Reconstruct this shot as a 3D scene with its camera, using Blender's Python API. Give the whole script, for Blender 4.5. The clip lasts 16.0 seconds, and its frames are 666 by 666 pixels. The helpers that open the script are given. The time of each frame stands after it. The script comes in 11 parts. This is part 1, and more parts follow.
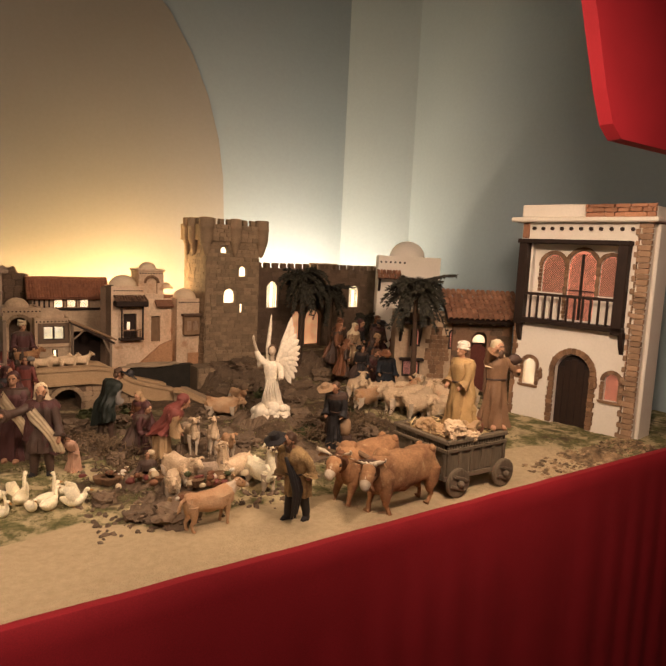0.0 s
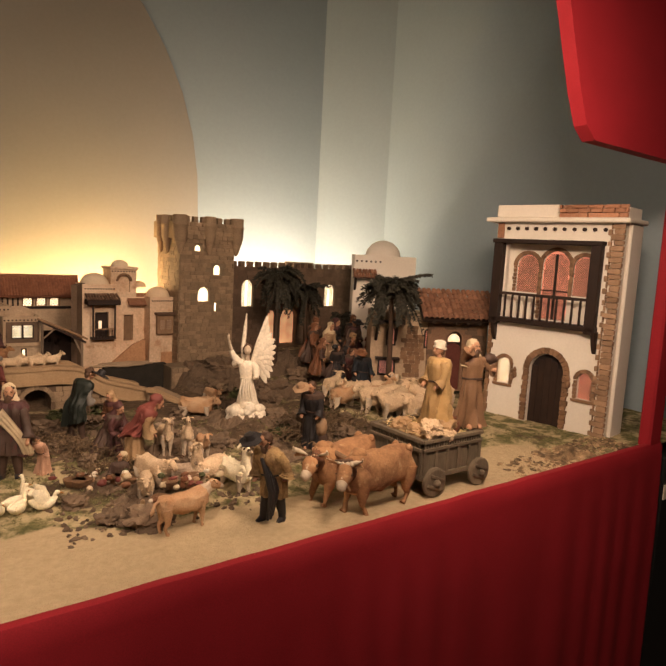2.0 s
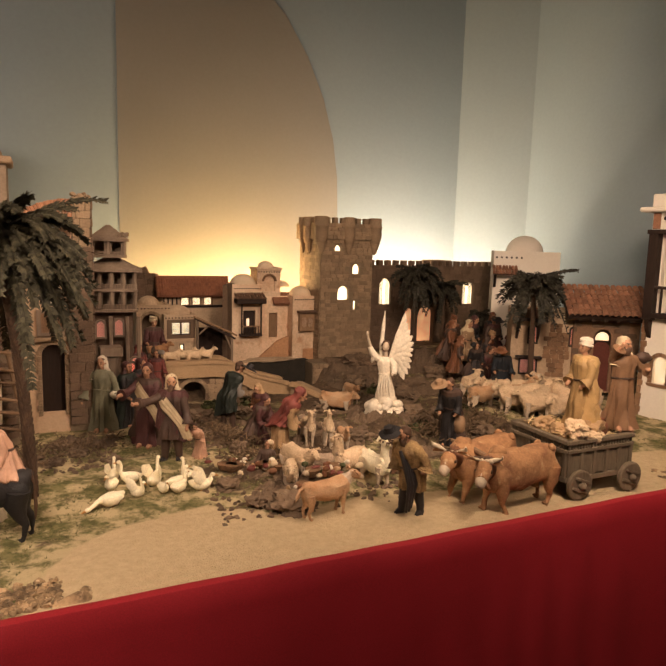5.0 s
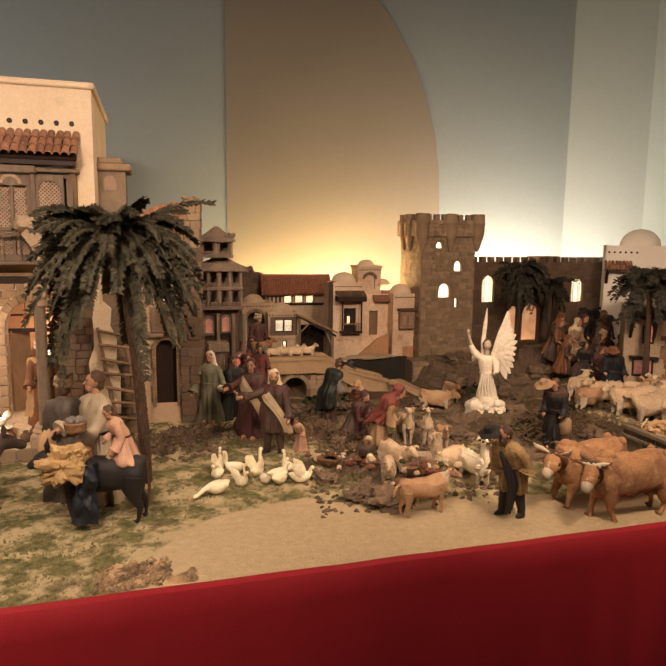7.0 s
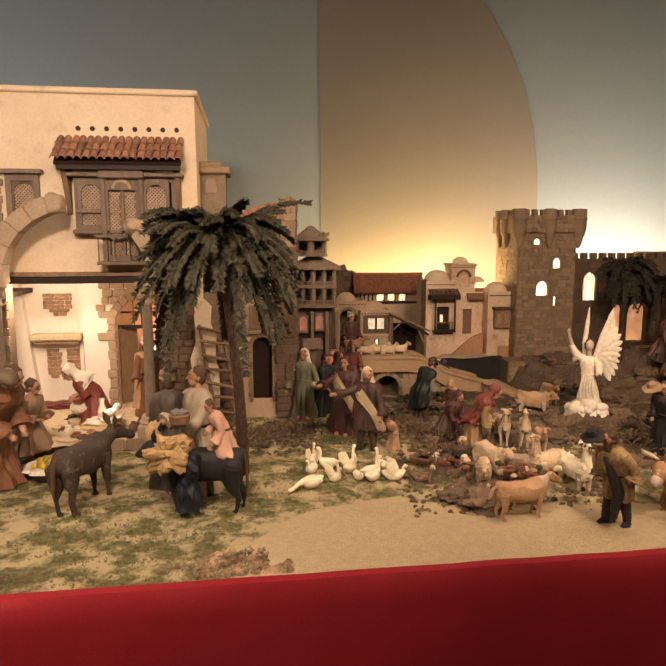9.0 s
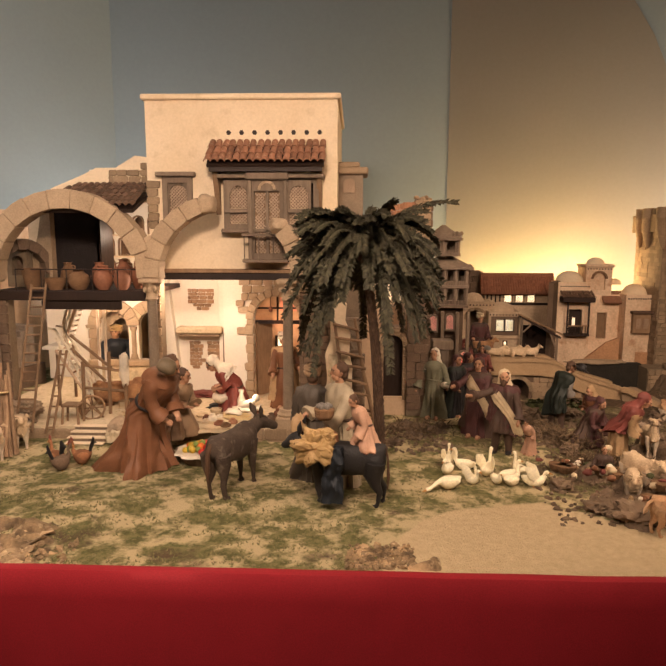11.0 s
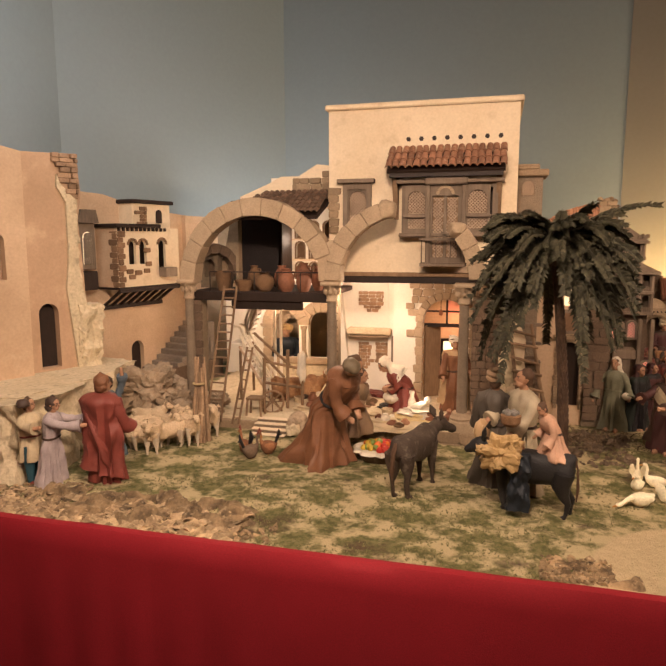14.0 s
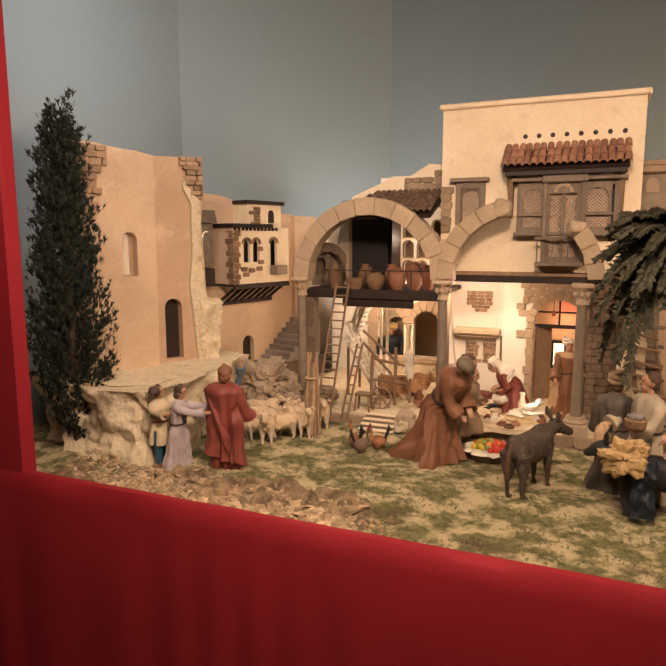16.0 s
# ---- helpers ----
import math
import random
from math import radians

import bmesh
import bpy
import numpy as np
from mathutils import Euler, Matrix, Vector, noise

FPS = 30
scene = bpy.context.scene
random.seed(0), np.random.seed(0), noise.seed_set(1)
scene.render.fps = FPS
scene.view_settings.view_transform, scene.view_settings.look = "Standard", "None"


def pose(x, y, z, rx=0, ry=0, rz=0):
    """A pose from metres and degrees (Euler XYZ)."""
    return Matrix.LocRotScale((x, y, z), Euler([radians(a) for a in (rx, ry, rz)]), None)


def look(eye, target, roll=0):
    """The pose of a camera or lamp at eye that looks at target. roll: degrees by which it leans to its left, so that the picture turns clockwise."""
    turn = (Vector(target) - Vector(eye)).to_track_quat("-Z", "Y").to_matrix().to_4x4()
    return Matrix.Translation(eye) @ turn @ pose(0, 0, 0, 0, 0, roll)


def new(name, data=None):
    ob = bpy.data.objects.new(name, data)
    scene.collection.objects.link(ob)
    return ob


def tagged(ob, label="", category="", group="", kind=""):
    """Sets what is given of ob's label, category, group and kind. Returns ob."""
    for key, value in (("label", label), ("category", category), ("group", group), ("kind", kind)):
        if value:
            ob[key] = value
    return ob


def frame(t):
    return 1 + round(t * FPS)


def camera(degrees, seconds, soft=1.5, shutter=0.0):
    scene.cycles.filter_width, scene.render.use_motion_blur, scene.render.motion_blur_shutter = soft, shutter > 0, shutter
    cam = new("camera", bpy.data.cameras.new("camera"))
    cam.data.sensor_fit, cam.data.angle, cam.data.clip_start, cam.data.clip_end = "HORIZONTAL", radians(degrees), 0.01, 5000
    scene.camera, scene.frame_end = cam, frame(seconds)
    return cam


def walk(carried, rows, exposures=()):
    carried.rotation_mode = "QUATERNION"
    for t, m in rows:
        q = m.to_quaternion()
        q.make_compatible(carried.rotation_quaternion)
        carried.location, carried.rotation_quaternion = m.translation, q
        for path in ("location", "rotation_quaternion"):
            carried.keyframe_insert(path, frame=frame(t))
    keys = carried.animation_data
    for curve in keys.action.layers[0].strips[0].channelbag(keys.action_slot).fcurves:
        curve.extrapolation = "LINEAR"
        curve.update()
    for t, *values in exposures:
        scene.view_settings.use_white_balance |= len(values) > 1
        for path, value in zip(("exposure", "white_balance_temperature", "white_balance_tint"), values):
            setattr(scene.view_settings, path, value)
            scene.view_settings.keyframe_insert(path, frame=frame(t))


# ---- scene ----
cam = camera(55.7, 16.0, soft=1.8)
METRES, EYE, TILT, LEAN, TURN = 0.36, 1.5, 0.0, 0.0, -35.1
ROWS = [
    (0.0, 0.0, 0.0, 0.0, 0.35, -7.4, -2.68),
    (0.5, -0.0008, 0.0188, -0.0027, -1.08, -7.33, -2.88),
    (1.0, -0.0073, 0.0363, -0.001, -2.1, -7.32, -3.02),
    (1.5, -0.0119, 0.0422, -0.0024, -2.11, -7.35, -3.03),
    (2.0, -0.01, 0.0323, -0.0039, -1.92, -7.37, -3.02),
    (2.5, -0.0091, 0.0089, -0.008, -0.55, -7.41, -2.88),
    (3.0, -0.0075, -0.0151, -0.0111, 1.6, -7.49, -2.62),
    (3.5, -0.0153, -0.0339, -0.0154, 4.42, -7.58, -2.26),
    (4.0, -0.0237, -0.0389, -0.0169, 6.49, -7.72, -2.01),
    (6.5, -0.0113, -0.0629, -0.0166, 17.01, -8.14, -0.93),
    (7.0, 0.002, -0.0629, -0.0218, 19.5, -8.24, -0.67),
    (7.5, 0.0112, -0.0608, -0.0225, 21.61, -8.27, -0.37),
    (8.0, 0.0134, -0.0614, -0.0227, 23.58, -8.32, -0.11),
    (10.5, -0.159, -0.1711, -0.0257, 34.61, -8.49, -0.06),
    (11.0, -0.1988, -0.2365, -0.0221, 37.25, -8.51, -0.13),
    (11.5, -0.2371, -0.2892, -0.0129, 39.64, -8.6, -0.16),
    (12.0, -0.2723, -0.3186, -0.0101, 41.64, -8.64, 0.08),
    (12.5, -0.3025, -0.3635, 0.0008, 43.56, -8.7, 0.34),
    (13.0, -0.3315, -0.417, 0.0047, 45.5, -8.72, 0.45),
    (13.5, -0.3534, -0.4567, 0.0048, 47.13, -8.69, 0.47),
    (14.0, -0.3693, -0.5019, 0.0077, 49.64, -8.46, 0.14),
    (14.5, -0.3912, -0.5492, 0.0025, 51.79, -8.39, 0.05),
    (15.0, -0.4102, -0.6006, -0.0078, 54.12, -8.39, 0.26),
    (15.5, -0.4206, -0.6733, -0.0044, 55.77, -8.44, 0.42),
    (16.0, -0.4056, -0.6856, -0.0017, 57.86, -8.43, 0.11),
]
walk(cam, [(t, pose(0, 0, EYE, TILT, LEAN, TURN) @ pose(METRES * x, METRES * y, METRES * z, 90 + pitch, roll, yaw)) for t, x, y, z, yaw, pitch, roll in ROWS])

# ---- world and lights ----
def warm(r, g, b):
    return (r, g * 0.95, b * 0.95)


world = bpy.data.worlds.new("room_air")
scene.world = world
world.use_nodes = True
world.node_tree.nodes["Background"].inputs[0].default_value = (1.0, 0.72, 0.5, 1)
world.node_tree.nodes["Background"].inputs[1].default_value = 0.03


def area_lamp(name, m, sx, sy, watts, colour, spread=180):
    data = bpy.data.lights.new(name, "AREA")
    data.shape, data.size, data.size_y, data.energy, data.color = "RECTANGLE", sx, sy, watts, colour
    data.spread = radians(spread)
    ob = new(name, data)
    ob.matrix_world = m
    return ob


def bulb(name, x, y, z, watts, colour, r=0.02):
    data = bpy.data.lights.new(name, "POINT")
    data.energy, data.color, data.shadow_soft_size = watts, colour, r
    ob = new(name, data)
    ob.location = (x, y, z)
    return ob


# unseen top, front and fill lamps added; wash lamps hidden behind models, bulbs inside
area_lamp("unseen_top_lamp", look((0.85, 1.2, 2.25), (0.95, 1.7, 1.0)), 0.8, 0.2, 7.5, warm(1.0, 0.75, 0.53))
area_lamp("front_lamp", look((-0.3, 0.5, 1.98), (-0.95, 1.7, 1.25)), 0.16, 0.1, 16.8, warm(1.0, 0.785, 0.6))
# extra lamp that only brightens the front-left ground
area_lamp("left_fill_lamp", look((-0.85, 0.42, 2.05), (-1.15, 1.25, 1.0)), 0.14, 0.1, 5.0, warm(1.0, 0.8, 0.63), 140)
area_lamp("right_front_lamp", look((0.75, 0.45, 2.0), (1.6, 1.5, 1.2)), 0.2, 0.12, 9.0, warm(1.0, 0.76, 0.56), 110)
# extra lamp that lifts the dim middle past the palm crown
area_lamp("middle_fill_lamp", look((0.95, 0.5, 2.2), (-0.02, 1.8, 1.15)), 0.16, 0.1, 3.6, warm(1.0, 0.775, 0.58), 75)
# soft fill added from the room side, no fixture known
area_lamp("room_fill_lamp", look((0.3, -0.9, 2.75), (0.2, 1.4, 1.0)), 1.2, 0.6, 8.8, warm(1.0, 0.775, 0.58))
area_lamp("yellow_wash_lamp", look((0.72, 3.0, 1.14), (0.72, 3.13, 1.6)), 0.95, 0.04, 12.0, warm(1.0, 0.68, 0.27))
area_lamp("white_wash_lamp", look((1.8, 2.88, 1.13), (1.82, 3.05, 1.65)), 0.85, 0.05, 21.5, warm(1.0, 0.81, 0.58))
area_lamp("corner_wash_lamp", look((2.2, 2.66, 1.0), (2.37, 2.96, 1.95)), 0.08, 0.05, 18.0, warm(1.0, 0.8, 0.54), 50)
bulb("village_bulb", 0.9, 2.96, 1.22, 4.0, warm(1.0, 0.7, 0.32))
bulb("tower_bulb", 0.965, 2.86, 1.32, 5.0, warm(1.0, 0.7, 0.34))
area_lamp("left_wash_lamp", look((-1.1, 2.7, 1.25), (-1.4, 3.0, 1.7)), 0.3, 0.06, 3.2, warm(1.0, 0.98, 0.93))
# cool fill added for the left wall, not a known valance fixture
area_lamp("left_wall_fill_lamp", look((-1.25, 1.3, 2.3), (-1.8, 2.2, 1.7)), 0.4, 0.12, 3.5, warm(1.0, 1.0, 0.98))
bulb("stable_bulb", -0.62, 1.84, 1.36, 3.2, warm(1.0, 0.74, 0.53))
bulb("loft_bulb", -1.0, 2.1, 1.27, 3.6, warm(1.0, 0.75, 0.54))
bulb("far_house_bulb", -0.86, 2.02, 1.5, 0.45, warm(1.0, 0.78, 0.58))
bulb("inn_bulb", -0.36, 2.2, 1.2, 0.4, warm(1.0, 0.55, 0.32))
bulb("crib_bulb", -0.415, 1.75, 1.04, 0.14, warm(1.0, 0.84, 0.6), 0.012)
bulb("gate_bulb", 1.68, 2.69, 1.12, 0.5, warm(1.0, 0.5, 0.22))

# ---- materials ----
def material(name, colour, second=None, rough=0.85, blotch=9.0, grain=140.0, bump=0.25, spread=0.12, metal=0.0, amount=0.55, wear=None, stripes=0.0, fleck=0.13):
    """A painted or natural surface: two colours in blotches, fine grain, wear, and a shade of its own for each piece."""
    m = bpy.data.materials.new(name)
    m.use_nodes = True
    t = m.node_tree
    n, l = t.nodes, t.links
    bsdf = n["Principled BSDF"]
    second = second or tuple(c * 0.62 for c in colour)
    geo = n.new("ShaderNodeNewGeometry")
    big = n.new("ShaderNodeTexNoise")
    big.inputs["Scale"].default_value, big.inputs["Detail"].default_value, big.inputs["Roughness"].default_value = blotch, 5, 0.62
    fine = n.new("ShaderNodeTexNoise")
    fine.inputs["Scale"].default_value, fine.inputs["Detail"].default_value = grain, 3
    l.new(geo.outputs["Position"], big.inputs["Vector"])
    if stripes:
        sq = n.new("ShaderNodeMapping")
        sq.inputs["Scale"].default_value = (1, 1, stripes)
        l.new(geo.outputs["Position"], sq.inputs["Vector"])
        l.new(sq.outputs[0], fine.inputs["Vector"])
    else:
        l.new(geo.outputs["Position"], fine.inputs["Vector"])
    ramp = n.new("ShaderNodeMapRange")
    ramp.inputs[1].default_value, ramp.inputs[2].default_value, ramp.inputs[4].default_value = 0.36, 0.68, amount
    l.new(big.outputs[0], ramp.inputs[0])
    mix = n.new("ShaderNodeMix")
    mix.data_type = "RGBA"
    mix.inputs[6].default_value, mix.inputs[7].default_value = (*colour, 1), (*second, 1)
    l.new(ramp.outputs[0], mix.inputs[0])
    last = mix.outputs[2]
    if wear:
        wr = n.new("ShaderNodeMapRange")
        wr.inputs[1].default_value, wr.inputs[2].default_value, wr.inputs[4].default_value = 0.58, 0.72, 0.7
        w2 = n.new("ShaderNodeTexNoise")
        w2.inputs["Scale"].default_value, w2.inputs["Detail"].default_value = blotch * 3.1, 6
        l.new(geo.outputs["Position"], w2.inputs["Vector"])
        l.new(w2.outputs[0], wr.inputs[0])
        mw = n.new("ShaderNodeMix")
        mw.data_type = "RGBA"
        mw.inputs[7].default_value = (*wear, 1)
        l.new(wr.outputs[0], mw.inputs[0])
        l.new(last, mw.inputs[6])
        last = mw.outputs[2]
    info = n.new("ShaderNodeObjectInfo")
    add = n.new("ShaderNodeMath")
    add.operation = "ADD"
    l.new(info.outputs["Random"], add.inputs[0])
    l.new(geo.outputs["Random Per Island"], add.inputs[1])
    fr = n.new("ShaderNodeMath")
    fr.operation = "FRACT"
    l.new(add.outputs[0], fr.inputs[0])
    val = n.new("ShaderNodeMapRange")
    val.inputs[3].default_value, val.inputs[4].default_value = 1 - spread, 1 + spread
    l.new(fr.outputs[0], val.inputs[0])
    gr = n.new("ShaderNodeMapRange")
    gr.inputs[1].default_value, gr.inputs[2].default_value, gr.inputs[3].default_value, gr.inputs[4].default_value = 0.3, 0.7, 1 - fleck, 1 + fleck
    l.new(fine.outputs[0], gr.inputs[0])
    mul = n.new("ShaderNodeMath")
    mul.operation = "MULTIPLY"
    l.new(val.outputs[0], mul.inputs[0])
    l.new(gr.outputs[0], mul.inputs[1])
    hsv = n.new("ShaderNodeHueSaturation")
    l.new(mul.outputs[0], hsv.inputs["Value"])
    l.new(last, hsv.inputs["Color"])
    l.new(hsv.outputs[0], bsdf.inputs["Base Color"])
    bsdf.inputs["Roughness"].default_value, bsdf.inputs["Metallic"].default_value = rough, metal
    bsdf.inputs["Specular IOR Level"].default_value = 0.3
    if bump:
        b = n.new("ShaderNodeBump")
        b.inputs["Strength"].default_value, b.inputs["Distance"].default_value = bump, 0.004
        sum_ = n.new("ShaderNodeMath")
        sum_.operation = "ADD"
        l.new(fine.outputs[0], sum_.inputs[0])
        l.new(big.outputs[0], sum_.inputs[1])
        l.new(sum_.outputs[0], b.inputs["Height"])
        l.new(b.outputs[0], bsdf.inputs["Normal"])
    return m


def glow(name, colour, strength, dark=None, scale=30.0):
    """Backlit window paper, and the gate's glowing sheet: it gives off light, unevenly."""
    m = bpy.data.materials.new(name)
    m.use_nodes = True
    n, l = m.node_tree.nodes, m.node_tree.links
    bsdf = n["Principled BSDF"]
    bsdf.inputs["Base Color"].default_value = (*colour, 1)
    geo = n.new("ShaderNodeNewGeometry")
    no = n.new("ShaderNodeTexNoise")
    no.inputs["Scale"].default_value = scale
    l.new(geo.outputs["Position"], no.inputs["Vector"])
    mr = n.new("ShaderNodeMapRange")
    mr.inputs[1].default_value, mr.inputs[2].default_value = 0.3, 0.7
    mr.inputs[3].default_value, mr.inputs[4].default_value = strength * 0.55, strength * 1.25
    l.new(no.outputs[0], mr.inputs[0])
    bsdf.inputs["Emission Color"].default_value = (*colour, 1)
    l.new(mr.outputs[0], bsdf.inputs["Emission Strength"])
    return m


WHITE = material("white_plaster", (0.78, 0.72, 0.62), (0.68, 0.6, 0.48), blotch=5, bump=0.05, spread=0.03, amount=0.5, fleck=0.03)
CREAM = material("cream_plaster", (0.74, 0.6, 0.42), (0.6, 0.44, 0.27), blotch=6, bump=0.08, spread=0.05, wear=(0.56, 0.42, 0.27), fleck=0.05)
PEACH = material("peach_plaster", (0.61, 0.43, 0.28), (0.46, 0.31, 0.195), blotch=5, bump=0.2, spread=0.04, wear=(0.62, 0.46, 0.31), fleck=0.06, amount=0.8)
SHADED_CLAY = material("shaded_red_plaster", (0.5, 0.33, 0.21), (0.39, 0.25, 0.15), blotch=5, bump=0.2, spread=0.04, wear=(0.6, 0.42, 0.27), fleck=0.06, amount=0.8)
BROWNBRICK = material("brown_brick", (0.36, 0.23, 0.14), (0.2, 0.12, 0.07), blotch=25, grain=260, bump=0.5, spread=0.25)
PINK = material("ochre_pink_plaster", (0.74, 0.56, 0.39), (0.52, 0.34, 0.21), blotch=9, bump=0.25, spread=0.08, amount=0.75, wear=(0.42, 0.2, 0.1))
TERRACE = material("orange_brown_plaster", (0.46, 0.25, 0.13), (0.3, 0.16, 0.085), blotch=12, bump=0.3, spread=0.08, amount=0.8)
SAND = material("sand_plaster", (0.54, 0.4, 0.265), (0.34, 0.235, 0.15), blotch=9, bump=0.3, spread=0.1, amount=0.75)
STONE = material("tan_stone", (0.3, 0.21, 0.13), (0.19, 0.135, 0.085), blotch=22, grain=260, bump=0.5, spread=0.22)
ARCHSTONE = material("pale_arch_stone", (0.41, 0.3, 0.195), (0.28, 0.2, 0.125), blotch=18, grain=240, bump=0.4, spread=0.12)
BRIDGESTONE = material("warm_tan_stone", (0.4, 0.27, 0.15), (0.24, 0.155, 0.085), blotch=24, grain=260, bump=0.5, spread=0.1)
MORTAR = material("dark_mortar", (0.21, 0.155, 0.1), blotch=20, bump=0.4)
QUOIN = material("brown_quoin_stone", (0.24, 0.14, 0.078), (0.115, 0.066, 0.038), blotch=25, grain=260, bump=0.5, spread=0.3)
BRICK = material("red_brick", (0.42, 0.21, 0.12), (0.3, 0.14, 0.08), blotch=30, bump=0.4, spread=0.25)
DARKSTONE = material("dark_stone", (0.16, 0.105, 0.068), (0.09, 0.06, 0.04), blotch=20, grain=220, bump=0.5, spread=0.16)
GREYWOOD = material("grey_wood", (0.21, 0.155, 0.11), (0.12, 0.085, 0.06), blotch=16, grain=120, bump=0.4, spread=0.2, stripes=0.15)
BLACKWOOD = material("black_stained_wood", (0.014, 0.009, 0.008), blotch=20, bump=0.2, rough=0.6)
DARKWOOD = material("dark_wood", (0.028, 0.015, 0.01), (0.015, 0.009, 0.007), blotch=20, grain=150, bump=0.3, spread=0.2, rough=0.6, stripes=0.2)
BROWNWOOD = material("brown_wood", (0.24, 0.15, 0.085), (0.14, 0.085, 0.05), blotch=20, grain=150, bump=0.4, spread=0.25, stripes=0.2)
CARTWOOD = material("olive_grey_wood", (0.15, 0.115, 0.075), (0.09, 0.068, 0.045), blotch=18, grain=130, bump=0.4, spread=0.16, stripes=0.2)
OLDTILE = material("weathered_dark_tile", (0.16, 0.095, 0.06), (0.09, 0.055, 0.038), blotch=35, bump=0.5, spread=0.35)
TILE = material("terracotta_tile", (0.3, 0.145, 0.085), (0.18, 0.09, 0.055), blotch=35, bump=0.4, spread=0.3, wear=(0.42, 0.3, 0.2))
REDROOF = material("red_brown_roof", (0.29, 0.12, 0.065), (0.19, 0.08, 0.048), blotch=25, bump=0.4, spread=0.15)
POTTERY = material("terracotta_pottery", (0.22, 0.09, 0.048), (0.12, 0.052, 0.03), blotch=25, bump=0.2, spread=0.3, rough=0.7)
WICKER = material("wicker", (0.19, 0.105, 0.052), (0.1, 0.055, 0.028), blotch=60, grain=400, bump=0.7, spread=0.2)
STRAW = material("straw", (0.6, 0.46, 0.24), (0.44, 0.31, 0.14), blotch=40, grain=400, bump=0.6, spread=0.3)
ROCK = material("brown_rock", (0.17, 0.115, 0.072), (0.065, 0.045, 0.03), blotch=16, grain=120, bump=0.8, spread=0.25, wear=(0.24, 0.18, 0.115))
GREYROCK = material("grey_tan_rock", (0.37, 0.27, 0.175), (0.18, 0.135, 0.095), blotch=16, grain=120, bump=0.6, spread=0.15, wear=(0.44, 0.35, 0.25))
PALEROCK = material("pale_painted_rock", (0.6, 0.49, 0.33), (0.42, 0.33, 0.2), blotch=14, grain=120, bump=0.7, spread=0.12, wear=(0.3, 0.24, 0.16))
BARK = material("cork_bark", (0.39, 0.265, 0.145), (0.055, 0.036, 0.02), blotch=26, grain=200, bump=0.6, spread=0.4, wear=(0.58, 0.44, 0.28), amount=0.95)
PALEBARK = material("pale_cork_flake", (0.5, 0.36, 0.21), (0.16, 0.1, 0.055), blotch=30, grain=200, bump=0.6, spread=0.35, wear=(0.62, 0.48, 0.3), amount=0.9)
TRUNK = material("palm_trunk", (0.085, 0.05, 0.03), (0.04, 0.024, 0.016), blotch=40, bump=0.6, spread=0.25)
PALMLEAF = material("palm_leaf", (0.056, 0.049, 0.027), (0.024, 0.023, 0.014), blotch=20, grain=200, bump=0.2, spread=0.4, rough=0.75, wear=(0.115, 0.095, 0.05))
DARKLEAF = material("dark_palm_leaf", (0.034, 0.03, 0.019), (0.017, 0.016, 0.011), blotch=30, grain=200, bump=0.2, spread=0.5, rough=0.7)
CYPRESS = material("cypress_leaf", (0.018, 0.022, 0.013), (0.007, 0.009, 0.006), blotch=18, grain=200, bump=0.2, spread=0.5, rough=0.7)
BACKDROP = material("blue_grey_wall_paint", (0.31, 0.372, 0.395), (0.285, 0.34, 0.358), blotch=1.3, grain=60, bump=0.0, spread=0.0, amount=0.5, fleck=0.02)
DIM_ZONE = material("dim_zone_warm_grey", (0.29, 0.27, 0.235), (0.26, 0.243, 0.21), blotch=1.3, grain=60, bump=0.0, spread=0.0, amount=0.5, fleck=0.02)
COLUMN = material("grey_column_stone", (0.235, 0.175, 0.12), (0.14, 0.105, 0.075), blotch=22, grain=240, bump=0.4, spread=0.12)
RED = material("red_cloth", (0.3, 0.012, 0.02), (0.23, 0.009, 0.014), blotch=6, grain=500, bump=0.1, spread=0.02, rough=0.75)
ROOMWALL = material("room_wall_paint", (0.3, 0.27, 0.23), blotch=1, bump=0.05, spread=0)
ROOMFLOOR = material("room_floor", (0.1, 0.075, 0.055), blotch=3, bump=0.1, spread=0)
BLACK = material("black_paint", (0.02, 0.02, 0.02), blotch=5, bump=0.05, rough=0.5)
CARD = material("cream_card", (0.7, 0.62, 0.48), blotch=5, bump=0.02)
SKIN = material("painted_skin", (0.42, 0.23, 0.135), (0.28, 0.14, 0.08), blotch=40, bump=0.1, spread=0.1, rough=0.6)
HAIR = material("painted_dark_hair", (0.095, 0.052, 0.03), blotch=60, bump=0.4, rough=0.6)
WOOL = material("cream_wool", (0.64, 0.48, 0.31), (0.42, 0.29, 0.17), blotch=40, grain=260, bump=0.8, spread=0.12)
GREYWOOL = material("grey_brown_wool", (0.4, 0.3, 0.21), (0.26, 0.19, 0.13), blotch=40, grain=260, bump=0.8, spread=0.15)
TANFUR = material("tan_fur", (0.4, 0.22, 0.11), (0.5, 0.36, 0.22), blotch=24, amount=0.7, grain=300, bump=0.3, spread=0.1)
OXHIDE = material("ox_hide", (0.4, 0.215, 0.1), (0.12, 0.05, 0.026), blotch=17, grain=200, bump=0.25, spread=0.1, amount=0.85, wear=(0.52, 0.36, 0.2))
OXDARK = material("dark_ox_hide", (0.2, 0.09, 0.045), (0.08, 0.035, 0.02), blotch=30, grain=200, bump=0.25, spread=0.1)
DONKEYHIDE = material("donkey_hide", (0.078, 0.054, 0.038), (0.022, 0.015, 0.011), blotch=22, grain=250, bump=0.3, spread=0.1, wear=(0.15, 0.12, 0.09))
